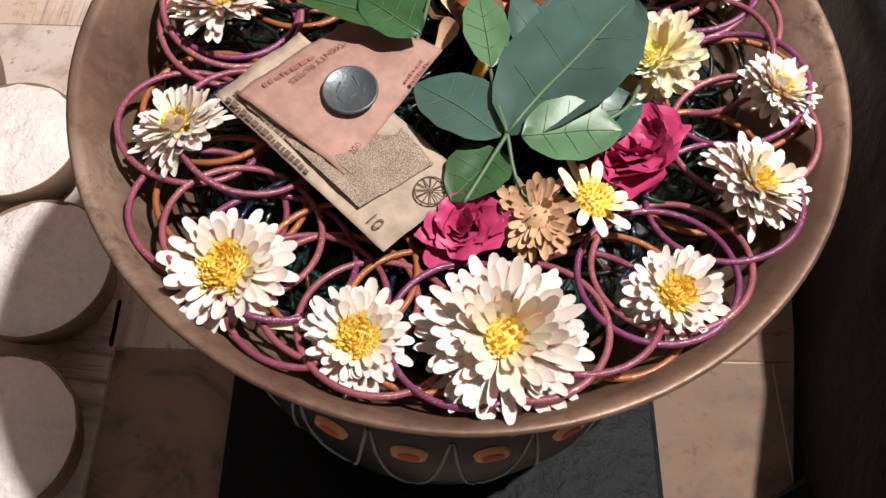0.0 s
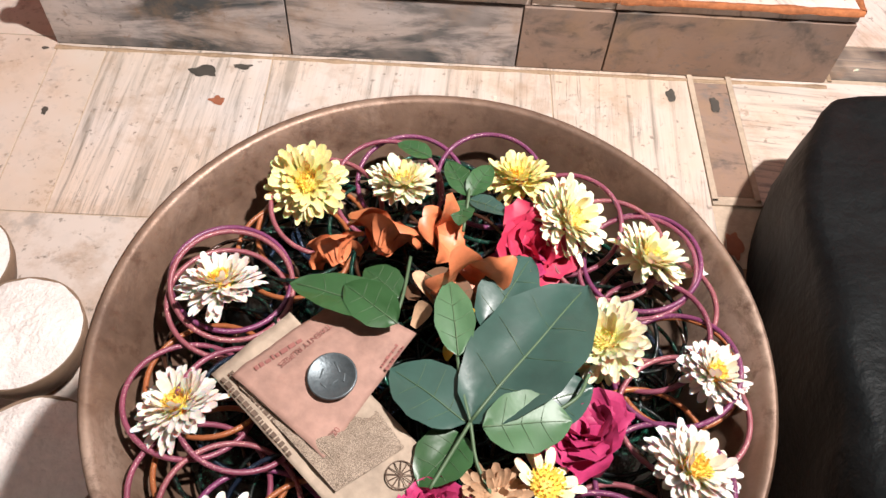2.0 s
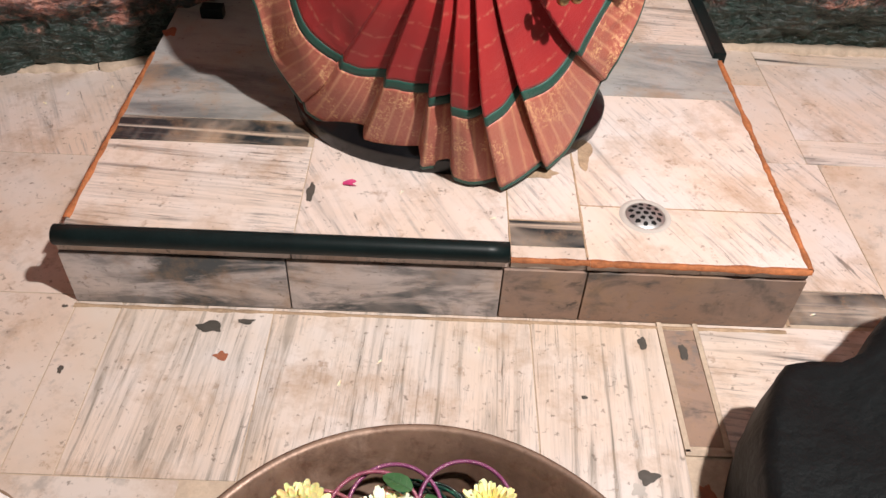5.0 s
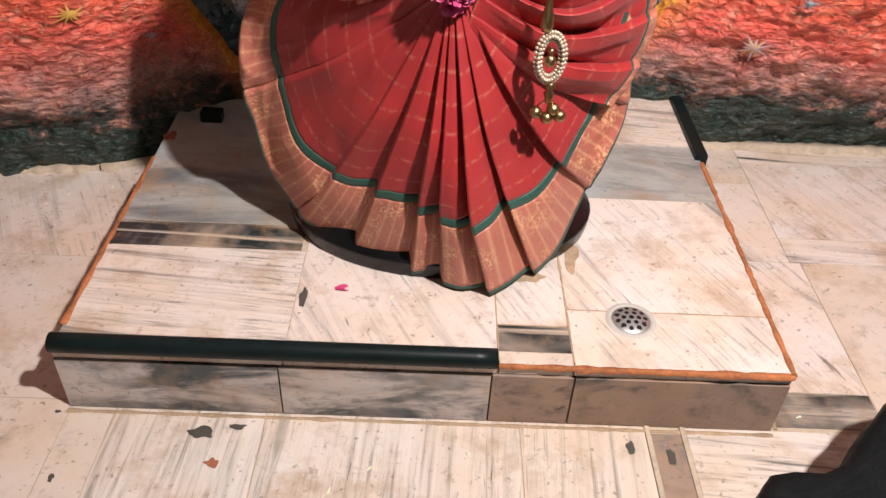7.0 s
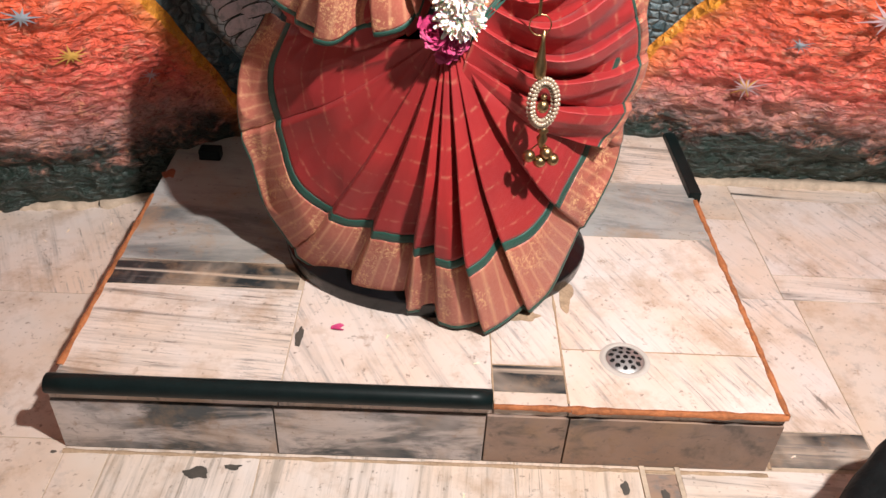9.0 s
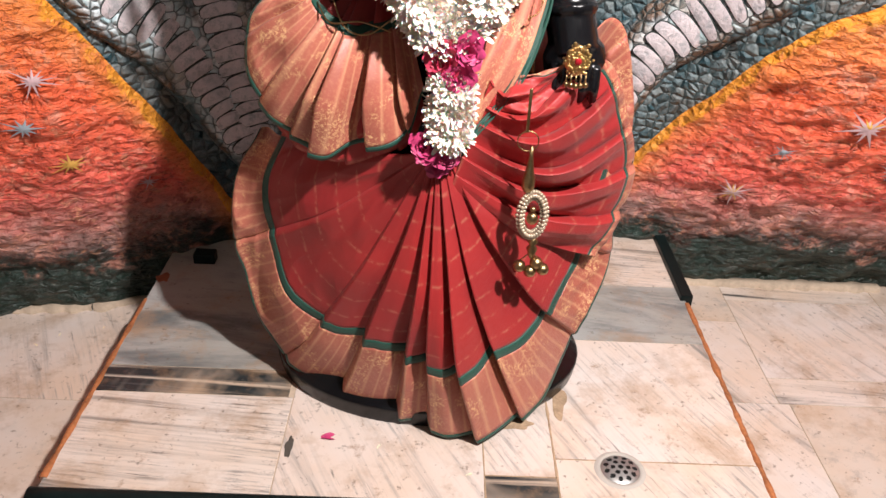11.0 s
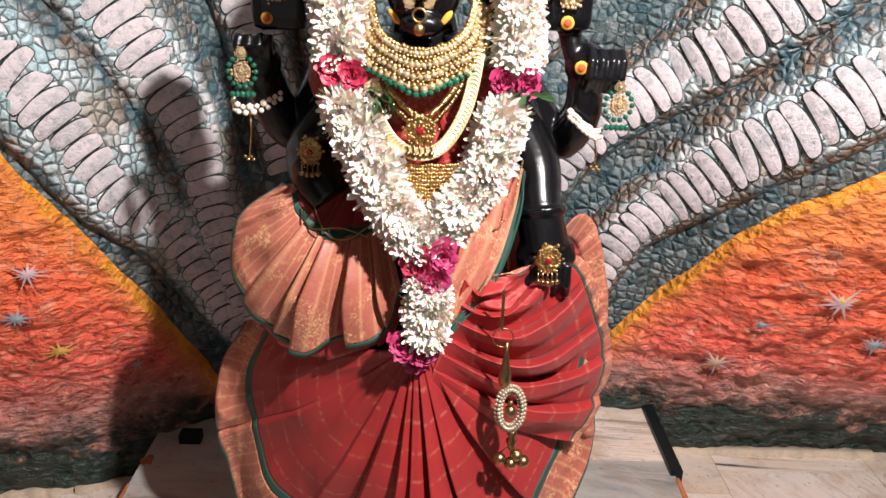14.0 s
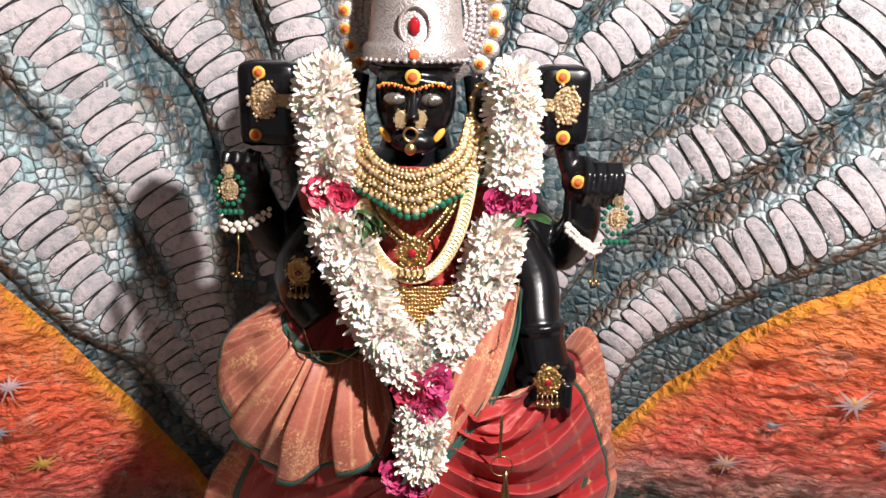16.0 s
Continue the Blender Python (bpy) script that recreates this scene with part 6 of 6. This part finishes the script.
whole("bangle_heap", lathe(bmesh.new(), [(0.0001, 0.345), (0.10, 0.345), (0.15, 0.338), (0.152, 0.33)], 48), glass_mats[0], (BX, BY, 0), "dark heap of black glass bangles filling the bowl", "bangles", kind="stuff")


# ---- chrysanthemums in the bowl ----
def chrysanthemum(meshes, x, y, z, tilt, towards, scale, label):
    """tilt: degrees by which it leans towards the compass angle given."""
    d = Vector((math.cos(towards) * math.sin(math.radians(tilt)), math.sin(towards) * math.sin(math.radians(tilt)), math.cos(math.radians(tilt))))
    m = Matrix.Translation((x, y, z)) @ d.to_track_quat("Z", "Y").to_matrix().to_4x4() @ pose(0, 0, 0, 0, 0, rnd.uniform(0, 360)) @ Matrix.Scale(scale, 4)
    ob = thing("chrysanthemum", m, label, "flower", "chrysanthemums in the bowl")
    part("petals", meshes[0], None, ob)
    tagged(part("centre", meshes[1], None, ob), kind="stuff")


S = -math.pi / 2
W_OPEN, W_FULL, CRM, YEL = ("white chrysanthemum with a wide yellow centre on the bangles", "full white chrysanthemum lying on the bangles", "cream chrysanthemum with a pale yellow heart on the bangles", "pale yellow chrysanthemum lying on the bangles")
for mesh, x, y, tilt, to, s, label in (
        (F_OPEN, 0.068, 0.352, 12, S - 0.5, 1.12, W_OPEN), (F_OPEN, 0.127, 0.321, 10, S, 0.92, W_OPEN), (F_BIG, 0.189, 0.322, 12, S, 1.32, "very full white chrysanthemum with a small yellow heart"), (F_OPEN, 0.266, 0.345, 10, S, 0.86, W_OPEN),
        (F_FULL, 0.311, 0.403, 22, 0.3, 0.98, W_FULL), (F_FULL, 0.332, 0.460, 22, 0.3, 0.86, W_FULL), (F_CREAM, 0.273, 0.478, 25, 3.1, 1.0, CRM), (F_FULL, 0.035, 0.427, 25, 2.6, 0.92, W_FULL),
        (F_FEW, 0.232, 0.392, 20, 0.3, 0.9, "yellow-hearted chrysanthemum with few cream petals in the bowl"), (F_DRY, 0.206, 0.383, 25, -2.0, 0.85, "wilted brown chrysanthemum lying in the bowl"), (F_FULL, 0.043, 0.505, 25, 1.9, 0.96, W_FULL),
        (F_YELLOW, 0.084, 0.588, 30, S, 0.98, YEL), (F_CREAM, 0.147, 0.590, 20, 1.5, 0.88, CRM), (F_YELLOW, 0.224, 0.598, 25, 1.8, 0.9, YEL), (F_CREAM, 0.254, 0.567, 35, -0.2, 1.08, CRM), (F_CREAM, 0.304, 0.540, 28, 0.4, 0.95, CRM)):
    chrysanthemum(mesh, x, y, 0.383, tilt, to, s, label)
for x, y, a in ((0.087, 0.328, 5), (0.325, 0.531, 20)):
    bm = bmesh.new()
    petal(bm, 0, 0.05, 0, 0.022, 0.008, 0, 0.1)
    whole("loose_petal", bm, petal_white, pose(x, y, 0.378, 0, 0, a), "single white petal fallen on the bangles", "petal", "loose petals in the bowl")


# ---- roses, orange blossoms and leaves in the bowl ----
for mesh, x, y, z, s, rx, label, cat in ((ROSE_PINK[0], 0.171, 0.380, 0.376, 0.85, -15, "crumpled magenta rose lying in the bowl", "rose"), (ROSE_PINK[1], 0.258, 0.424, 0.374, 1.15, 15, "magenta blossom lying under the leaves", "rose"),
                                         (ROSE_RED, 0.232, 0.548, 0.376, 1.15, -25, "deep pink rose lying in the bowl", "rose"), (ROSE_PINK[1], 0.222, 0.53, 0.372, 0.8, 10, "deep pink rose lying in the bowl", "rose"),
                                         (ORANGE[0], 0.135, 0.530, 0.386, 1.0, -78, "wilting orange blossom lying in the bowl", "blossom"), (ORANGE[1], 0.186, 0.530, 0.388, 1.05, -70, "wilting orange blossom lying in the bowl", "blossom"),
                                         (ORANGE[1], 0.160, 0.555, 0.382, 0.85, 65, "wilting orange blossom lying in the bowl", "blossom"), (ORANGE[0], 0.112, 0.525, 0.378, 0.75, 80, "wilting orange blossom lying in the bowl", "blossom")):
    blossom = whole("rose" if cat == "rose" else "orange_blossom", mesh[0] if isinstance(mesh, list) else mesh, None, pose(x, y, z, rx, rnd.uniform(-15, 15), rnd.uniform(0, 360)) @ Matrix.Scale(s, 4), label, cat, "blossoms in the bowl")
    if isinstance(mesh, list):
        add_petals(blossom, mesh[1:])


def spray(name, label, leaves, stems):
    """leaves: base x, y, tip x, y, height, width, material, roll; one thing with a leaf part each."""
    ob = thing(name, (leaves[0][0], leaves[0][1], 0.38), label, "leaves", "leaf sprays in the bowl")
    o0 = Vector((leaves[0][0], leaves[0][1], 0.38))
    for i, (x0, y0, x1, y1, z, w, m, roll) in enumerate(leaves):
        d = Vector((x1 - x0, y1 - y0))
        blade, vein = leaf_meshes(d.length, w, m, 0.22, 0.12, seed=i * 1.7)
        lf = part("leaf", blade, None, ob)
        lf.matrix_local = Matrix.Translation(Vector((x0, y0, z)) - o0) @ pose(0, 0, 0, 4, roll, math.degrees(math.atan2(d.y, d.x)) - 90)
        part("vein", vein, None, lf)
    for st in stems:
        part("stem", tube(bmesh.new(), [Vector(p) - o0 for p in curve_through(st, 14)], 0.0011, 6), leaf_vein, ob)


spray("leaf_spray", "spray of glossy dark green leaves lying in the bowl", [
    (0.192, 0.420, 0.262, 0.511, 0.397, 0.078, leaf_deep, -6), (0.198, 0.416, 0.246, 0.422, 0.401, 0.044, leaf_light, 4), (0.190, 0.421, 0.148, 0.452, 0.394, 0.050, leaf_deep, 6), (0.185, 0.458, 0.179, 0.508, 0.399, 0.030, leaf_light, 0),
    (0.190, 0.416, 0.166, 0.388, 0.389, 0.040, leaf_mid, 8), (0.20, 0.425, 0.262, 0.448, 0.388, 0.05, leaf_deep, 10), (0.232, 0.50, 0.262, 0.462, 0.39, 0.03, leaf_deep, -20), (0.20, 0.48, 0.23, 0.535, 0.388, 0.045, leaf_deep, 8)],
    [[(0.184, 0.462, 0.397), (0.187, 0.44, 0.398), (0.192, 0.42, 0.397), (0.196, 0.40, 0.391), (0.205, 0.383, 0.388)], [(0.192, 0.42, 0.397), (0.18, 0.40, 0.392), (0.172, 0.386, 0.390)], [(0.232, 0.425, 0.396), (0.25, 0.437, 0.397), (0.258, 0.452, 0.395)]])
spray("leaf_spray", "spray of green leaves beside the banknotes in the bowl", [
    (0.146, 0.485, 0.086, 0.502, 0.398, 0.038, leaf_mid, 10), (0.150, 0.475, 0.118, 0.50, 0.402, 0.034, leaf_mid, -8), (0.15, 0.50, 0.128, 0.52, 0.389, 0.03, leaf_mid, 0), (0.165, 0.52, 0.195, 0.495, 0.387, 0.03, leaf_brown, 5)],
    [[(0.155, 0.53, 0.388), (0.152, 0.50, 0.392), (0.146, 0.475, 0.39)]])
spray("leaf_spray", "small green leaf sprig between the chrysanthemums", [
    (0.19, 0.575, 0.176, 0.605, 0.394, 0.022, leaf_mid, 0), (0.19, 0.575, 0.205, 0.602, 0.395, 0.02, leaf_mid, 10), (0.19, 0.572, 0.215, 0.562, 0.395, 0.02, leaf_deep, -10), (0.188, 0.572, 0.184, 0.552, 0.394, 0.02, leaf_mid, 6), (0.165, 0.608, 0.142, 0.62, 0.392, 0.02, leaf_mid, 6)],
    [[(0.19, 0.60, 0.39), (0.19, 0.575, 0.396), (0.187, 0.55, 0.39)]])
for i in range(16):
    bm = bmesh.new()
    petal(bm, 0, 0.2, 0, rnd.uniform(0.014, 0.024), rnd.uniform(0.007, 0.012), 0, rnd.uniform(-0.8, 0.9))
    whole("withered_bit", bm, (leaf_brown, petal_yellow, petal_dry, leaf_brown)[i % 4], pose(rnd.uniform(0.14, 0.235), rnd.uniform(0.475, 0.545), rnd.uniform(0.374, 0.384), rnd.uniform(-25, 25), rnd.uniform(-25, 25), rnd.uniform(0, 360)), "withered petal scrap among the blossoms in the bowl", "petal", "withered scraps")


# ---- banknotes and coin ----
def sheet(corners, z, lift, n=24, seed=0):
    a, b, c, d = [Vector(p) for p in corners]
    bm = bmesh.new()
    rows = []
    for i in range(n + 1):
        row = []
        for j in range(n + 1):
            u, v = i / n, j / n
            p = a.lerp(b, v).lerp(d.lerp(c, v), u)
            h = z + lift * math.sin(math.pi * u) * math.sin(math.pi * (0.15 + 0.7 * v)) + 0.0026 * noise.noise(Vector((u * 3, v * 3, seed))) + 0.0008 * noise.noise(Vector((u * 11, v * 11, seed)))
            row.append(bm.verts.new((p.x, p.y, h)))
        rows.append(row)
    grid_faces(bm, rows)
    return bm


def words(text, size, m, material, parent, name="lettering"):
    cu = bpy.data.curves.new(name, "FONT")
    cu.body, cu.size, cu.extrude = text, size, 0.00005
    tmp = bpy.data.objects.new(name, cu)
    scene.collection.objects.link(tmp)
    me = bpy.data.meshes.new_from_object(tmp.evaluated_get(bpy.context.evaluated_depsgraph_get()))
    bpy.data.objects.remove(tmp)
    me.materials.clear()
    me.materials.append(material)
    ob = new(name, me)
    ob.parent = parent
    ob.matrix_local = m


def bars(parent, x, y, z, ang, rows, length, h, material, seed, name="printed_line"):
    """Lines of print too small to read."""
    q = random.Random(seed)
    for r in range(rows):
        bm = bmesh.new()
        s = 0.0
        while s < length:
            w = q.uniform(0.4, 1.3) * h
            b = box_bm((s, -r * h * 1.7, 0), (s + w, -r * h * 1.7 + h * q.uniform(0.6, 1), 0.0001))
            me = bpy.data.meshes.new("t")
            b.to_mesh(me)
            b.free()
            bm.from_mesh(me)
            bpy.data.meshes.remove(me)
            s += w + 0.3 * h
        ob = part(name, bm, material, parent, smooth=False)
        ob.matrix_local = pose(x, y, z, 0, 0, ang)


note = thing("banknote", (0, 0, 0), "worn brownish ten rupee banknote lying in the bowl", "banknote", "banknotes")
pa = part("paper", sheet([(0.086, 0.489), (0.048, 0.447), (0.136, 0.362), (0.176, 0.401)], 0.3855, 0.002, seed=2), note_tan, note)
pa.modifiers.new("thickness", "SOLIDIFY").thickness = 0.0004
words("10", 0.0085, pose(0.1265, 0.3775, 0.3876, 0, 0, -44), ink_brown, note)
words("RUPEES", 0.0042, pose(0.166, 0.412, 0.3885, 0, 0, -60), ink_brown, note)
bars(note, 0.058, 0.4465, 0.3878, -44, 2, 0.06, 0.003, ink_brown, 1)
part("printed_picture", sheet([(0.142, 0.428), (0.086, 0.420), (0.124, 0.383), (0.158, 0.408)], 0.3884, 0.002, seed=2), note_print, note, "brown engraved picture")
part("printed_wheel", tube(bmesh.new(), [(0.1565 + 0.0075 * math.cos(a), 0.3935 + 0.0075 * math.sin(a), 0.3878) for a in np.arange(24) * math.pi / 12], 0.0004, 4, True), ink_brown, note)
for a in range(6):
    c, s = math.cos(a * math.pi / 6), math.sin(a * math.pi / 6)
    part("wheel_spoke", tube(bmesh.new(), [(0.1565 - 0.0075 * c, 0.3935 - 0.0075 * s, 0.3878), (0.1565 + 0.0075 * c, 0.3935 + 0.0075 * s, 0.3878)], 0.0003, 4), ink_brown, note)
note2 = thing("banknote", (0, 0, 0), "crumpled reddish twenty rupee banknote folded on the other note", "banknote", "banknotes")
pb = part("paper", sheet([(0.113, 0.497), (0.060, 0.445), (0.116, 0.400), (0.161, 0.476)], 0.3895, 0.004, seed=6), note_red, note2)
pb.modifiers.new("thickness", "SOLIDIFY").thickness = 0.0004
part("folded_edge", sheet([(0.064, 0.443), (0.066, 0.438), (0.121, 0.398), (0.120, 0.402)], 0.3885, 0.001, seed=8), note_tan, note2)
words("TWENTY RUPEES", 0.0048, pose(0.1105, 0.478, 0.3934, 0, 0, -133) , ink_red, note2)
words("20", 0.005, pose(0.121, 0.4105, 0.3928, 0, 0, 55), ink_red, note2)
bars(note2, 0.074, 0.447, 0.3922, 40, 1, 0.03, 0.0034, ink_red, 3)
bars(note2, 0.143, 0.452, 0.3925, 60, 2, 0.016, 0.002, ink_red, 4)
coin = thing("coin", pose(0.1165, 0.4435, 0.3962, 3, -2, 20), "round stainless steel two rupee coin lying on the banknotes", "coin")
part("disc", lathe(bmesh.new(), [(0.0001, 0), (0.0134, 0), (0.0137, 0.0004), (0.0137, 0.0014), (0.0133, 0.0017), (0.0126, 0.0017), (0.0122, 0.0013), (0.0001, 0.0013)], 48), coin_steel, coin)
for x, y, a, l in ((-0.005, 0.003, 60, 0.006), (0.0, -0.004, 20, 0.005), (0.004, 0.004, 100, 0.007), (0.006, -0.003, 70, 0.005), (-0.006, -0.004, 120, 0.004)):
    o = part("relief_mark", box_bm((-l / 2, -0.0004, 0.0012), (l / 2, 0.0004, 0.0017), 0.0001), coin_steel, coin)
    o.matrix_local = pose(x, y, 0, 0, 0, a)


# ---- clay cups of rice flour ----
def cup(x, y, r, seed):
    ob = thing("flour_cup", (x, y, 0), "brown clay cup heaped with white rice flour on the floor", "cup", "cups of rice flour")
    part("cup", lathe(bmesh.new(), [(0.0001, 0.001), (r * 0.62, 0.001), (r * 0.85, 0.02), (r * 0.97, 0.045), (r, 0.062), (r * 0.985, 0.063), (r * 0.95, 0.06), (r * 0.9, 0.045), (0.001, 0.04)], 48), cup_brown, ob)
    bm = bmesh.new()
    rings = []
    for k in range(15):
        f = k / 14
        rings.append([bm.verts.new((r * 0.985 * f * (1 + 0.03 * f * noise.noise(Vector((math.cos(a) * 5 + seed, math.sin(a) * 5, 3)))) * math.cos(a), r * 0.985 * f * (1 + 0.03 * f * noise.noise(Vector((math.cos(a) * 5 + seed, math.sin(a) * 5, 3)))) * math.sin(a), 0.0605 + 0.007 * (1 - f ** 4) + 0.003 * noise.noise(Vector((math.cos(a) * f * 4 + seed, math.sin(a) * f * 4, 1))) + 0.0018 * noise.noise(Vector((math.cos(a) * f * 16 + seed, math.sin(a) * f * 16, 4))))) for a in np.arange(48) * 2 * math.pi / 48])
    for p, q in zip(rings, rings[1:]):
        for i in range(48):
            bm.faces.new((p[i], p[(i + 1) % 48], q[(i + 1) % 48], q[i]))
    part("flour", bm, rice_white, ob, "heaped white rice flour")


for i, (x, y, r) in enumerate(((-0.19, 0.502, 0.068), (-0.245, 0.637, 0.066), (-0.19, 0.352, 0.070), (-0.345, 0.715, 0.066))):
    cup(x, y, r, i * 7.0)


# ---- black stone beside the bowl ----
def boulder():
    plan = [(0.468, 0.28), (0.492, 0.40), (0.522, 0.58), (0.548, 0.76), (0.556, 0.81), (0.580, 0.875), (0.606, 0.92), (0.64, 0.945), (0.69, 0.935), (0.735, 0.965), (0.80, 1.035), (0.86, 1.075), (0.95, 1.08), (1.08, 1.0), (1.12, 0.8), (1.1, 0.5), (1.0, 0.28), (0.8, 0.2), (0.6, 0.2)]
    line = curve_through([(x, y, 0) for x, y in plan] + [(plan[0][0], plan[0][1], 0)], 90)[:-1]
    mid = Vector((0.78, 0.64, 0))
    bm = bmesh.new()
    rows = []
    for k, (f, h) in enumerate(((1.0, 0.0), (1.0, 0.4), (1.0, 0.72), (0.99, 0.9), (0.965, 0.98), (0.92, 1.0), (0.8, 1.02), (0.6, 1.04), (0.35, 1.05), (0.1, 1.05))):
        row = []
        for p in line:
            q = mid.lerp(p, f)
            top = 0.165 + 0.42 * max(0.0, q.x - 0.66) + 0.10 * max(0.0, 0.9 - q.y) * (1 if q.x > 0.5 else 0.5)
            v = Vector((q.x, q.y, top * h))
            v += 0.012 * noise.noise_vector(v * 14) * (1 if k else 0.3)
            v.z = max(0.0, v.z) if k else 0.0
            row.append(bm.verts.new(v))
        rows.append(row + row[:1])
    grid_faces(bm, rows)
    bm.faces.new([v for v in rows[-1][:-1]])
    whole("black_stone", bm, black_rock, (0, 0, 0), "large rough black stone standing on the floor", "stone")


boulder()


# ---- small things on floor and platform ----
def scrap(name, x, y, z, l, w, material, label, cat):
    bm = bmesh.new()
    petal(bm, 0, 0.15, 0, l, w, 0.0005, 0.3)
    whole(name, bm, material, pose(x, y, z, 0, 0, rnd.uniform(0, 360)), label, cat, "scraps on the marble")


scrap("red_petal", 0.028, 1.29, PZ, 0.024, 0.016, petal_pink, "bright pink rose petal fallen on the platform", "petal")
for x, y, z in ((0.12, 1.27, PZ), (0.26, 1.22, PZ), (0.03, 1.30, PZ), (0.10, 1.03, 0.0), (0.25, 1.06, 0.0), (0.78, 1.16, 0.0), (-0.5, 1.72, 0.0), (-0.58, 1.70, 0.0), (0.05, 1.0, 0.0), (-0.62, 1.66, 0.0)):
    scrap("white_petal", x, y, z, 0.014, 0.004, petal_white, "white petal scrap fallen on the marble", "petal")
stain = plain("dark_stain", (0.07, 0.06, 0.05), 0.6, vary=0.4)
rust = plain("rust_stain", (0.30, 0.10, 0.05), 0.7, vary=0.4)


def stain_patch(x, y, z, rx, ry, material, seed, parent):
    bm = bmesh.new()
    mid = bm.verts.new((0, 0, 0.0012))
    ring = []
    for i in range(28):
        a = 2 * math.pi * i / 28
        q = 0.75 + 0.45 * noise.noise(Vector((math.cos(a) * 1.6 + seed, math.sin(a) * 1.6, seed)))
        ring.append(bm.verts.new((rx * q * math.cos(a), ry * q * math.sin(a), 0.0006)))
    for i in range(28):
        bm.faces.new((mid, ring[i], ring[(i + 1) % 28]))
    o = part("stain", bm, material, parent)
    o.location = (x, y, z)


for i, (x, y, rx, ry, m) in enumerate(((-0.155, 1.09, 0.028, 0.013, stain), (-0.105, 1.103, 0.018, 0.007, stain), (-0.128, 1.035, 0.014, 0.010, rust), (-0.385, 1.12, 0.006, 0.004, stain), (0.40, 0.985, 0.006, 0.004, stain),
                                       (0.50, 1.09, 0.010, 0.016, stain), (0.56, 1.075, 0.008, 0.018, stain), (0.47, 0.86, 0.018, 0.014, stain), (0.455, 0.84, 0.014, 0.012, plaster), (0.52, 0.79, 0.03, 0.05, stain), (0.545, 0.835, 0.012, 0.03, rust), (-0.35, 1.0, 0.006, 0.01, stain))):
    stain_patch(x, y, 0.0, rx, ry, m, i * 3.1, floor)
for i, (x, y, rx, ry, m) in enumerate(((-0.36, 1.74, 0.02, 0.02, rust), (0.425, 1.40, 0.016, 0.06, joint_cement), (0.345, 1.34, 0.045, 0.022, joint_cement), (-0.02, 1.27, 0.008, 0.03, stain))):
    stain_patch(x, y, PZ, rx, ry, m, i * 5.3, platform)
bm = tube(bmesh.new(), [(0.45, 0.31, 0.02), (0.60, 0.40, 0.02)], 0.012, 8)
whole("black_rod", bm, granite, (0, 0, 0), "short black rod lying on the floor", "rod")


def plastic_cup():
    m, t, b = nodes_of("milky_plastic")
    b.inputs["Base Color"].default_value = (0.6, 0.62, 0.66, 1)
    b.inputs["Transmission Weight"].default_value, b.inputs["Roughness"].default_value = 0.5, 0.3
    ob = thing("plastic_cup", (0.60, 0.34, 0.0), "milky plastic cup with orange paste on the floor", "cup")
    part("wall", lathe(bmesh.new(), [(0.0001, 0.001), (0.03, 0.001), (0.042, 0.09), (0.041, 0.09), (0.029, 0.003), (0.0001, 0.003)], 32), m, ob)
    part("paste", lathe(bmesh.new(), [(0.0001, 0.02), (0.030, 0.018), (0.029, 0.004)], 24), paste_orange, ob, "orange vermilion paste")


plastic_cup()
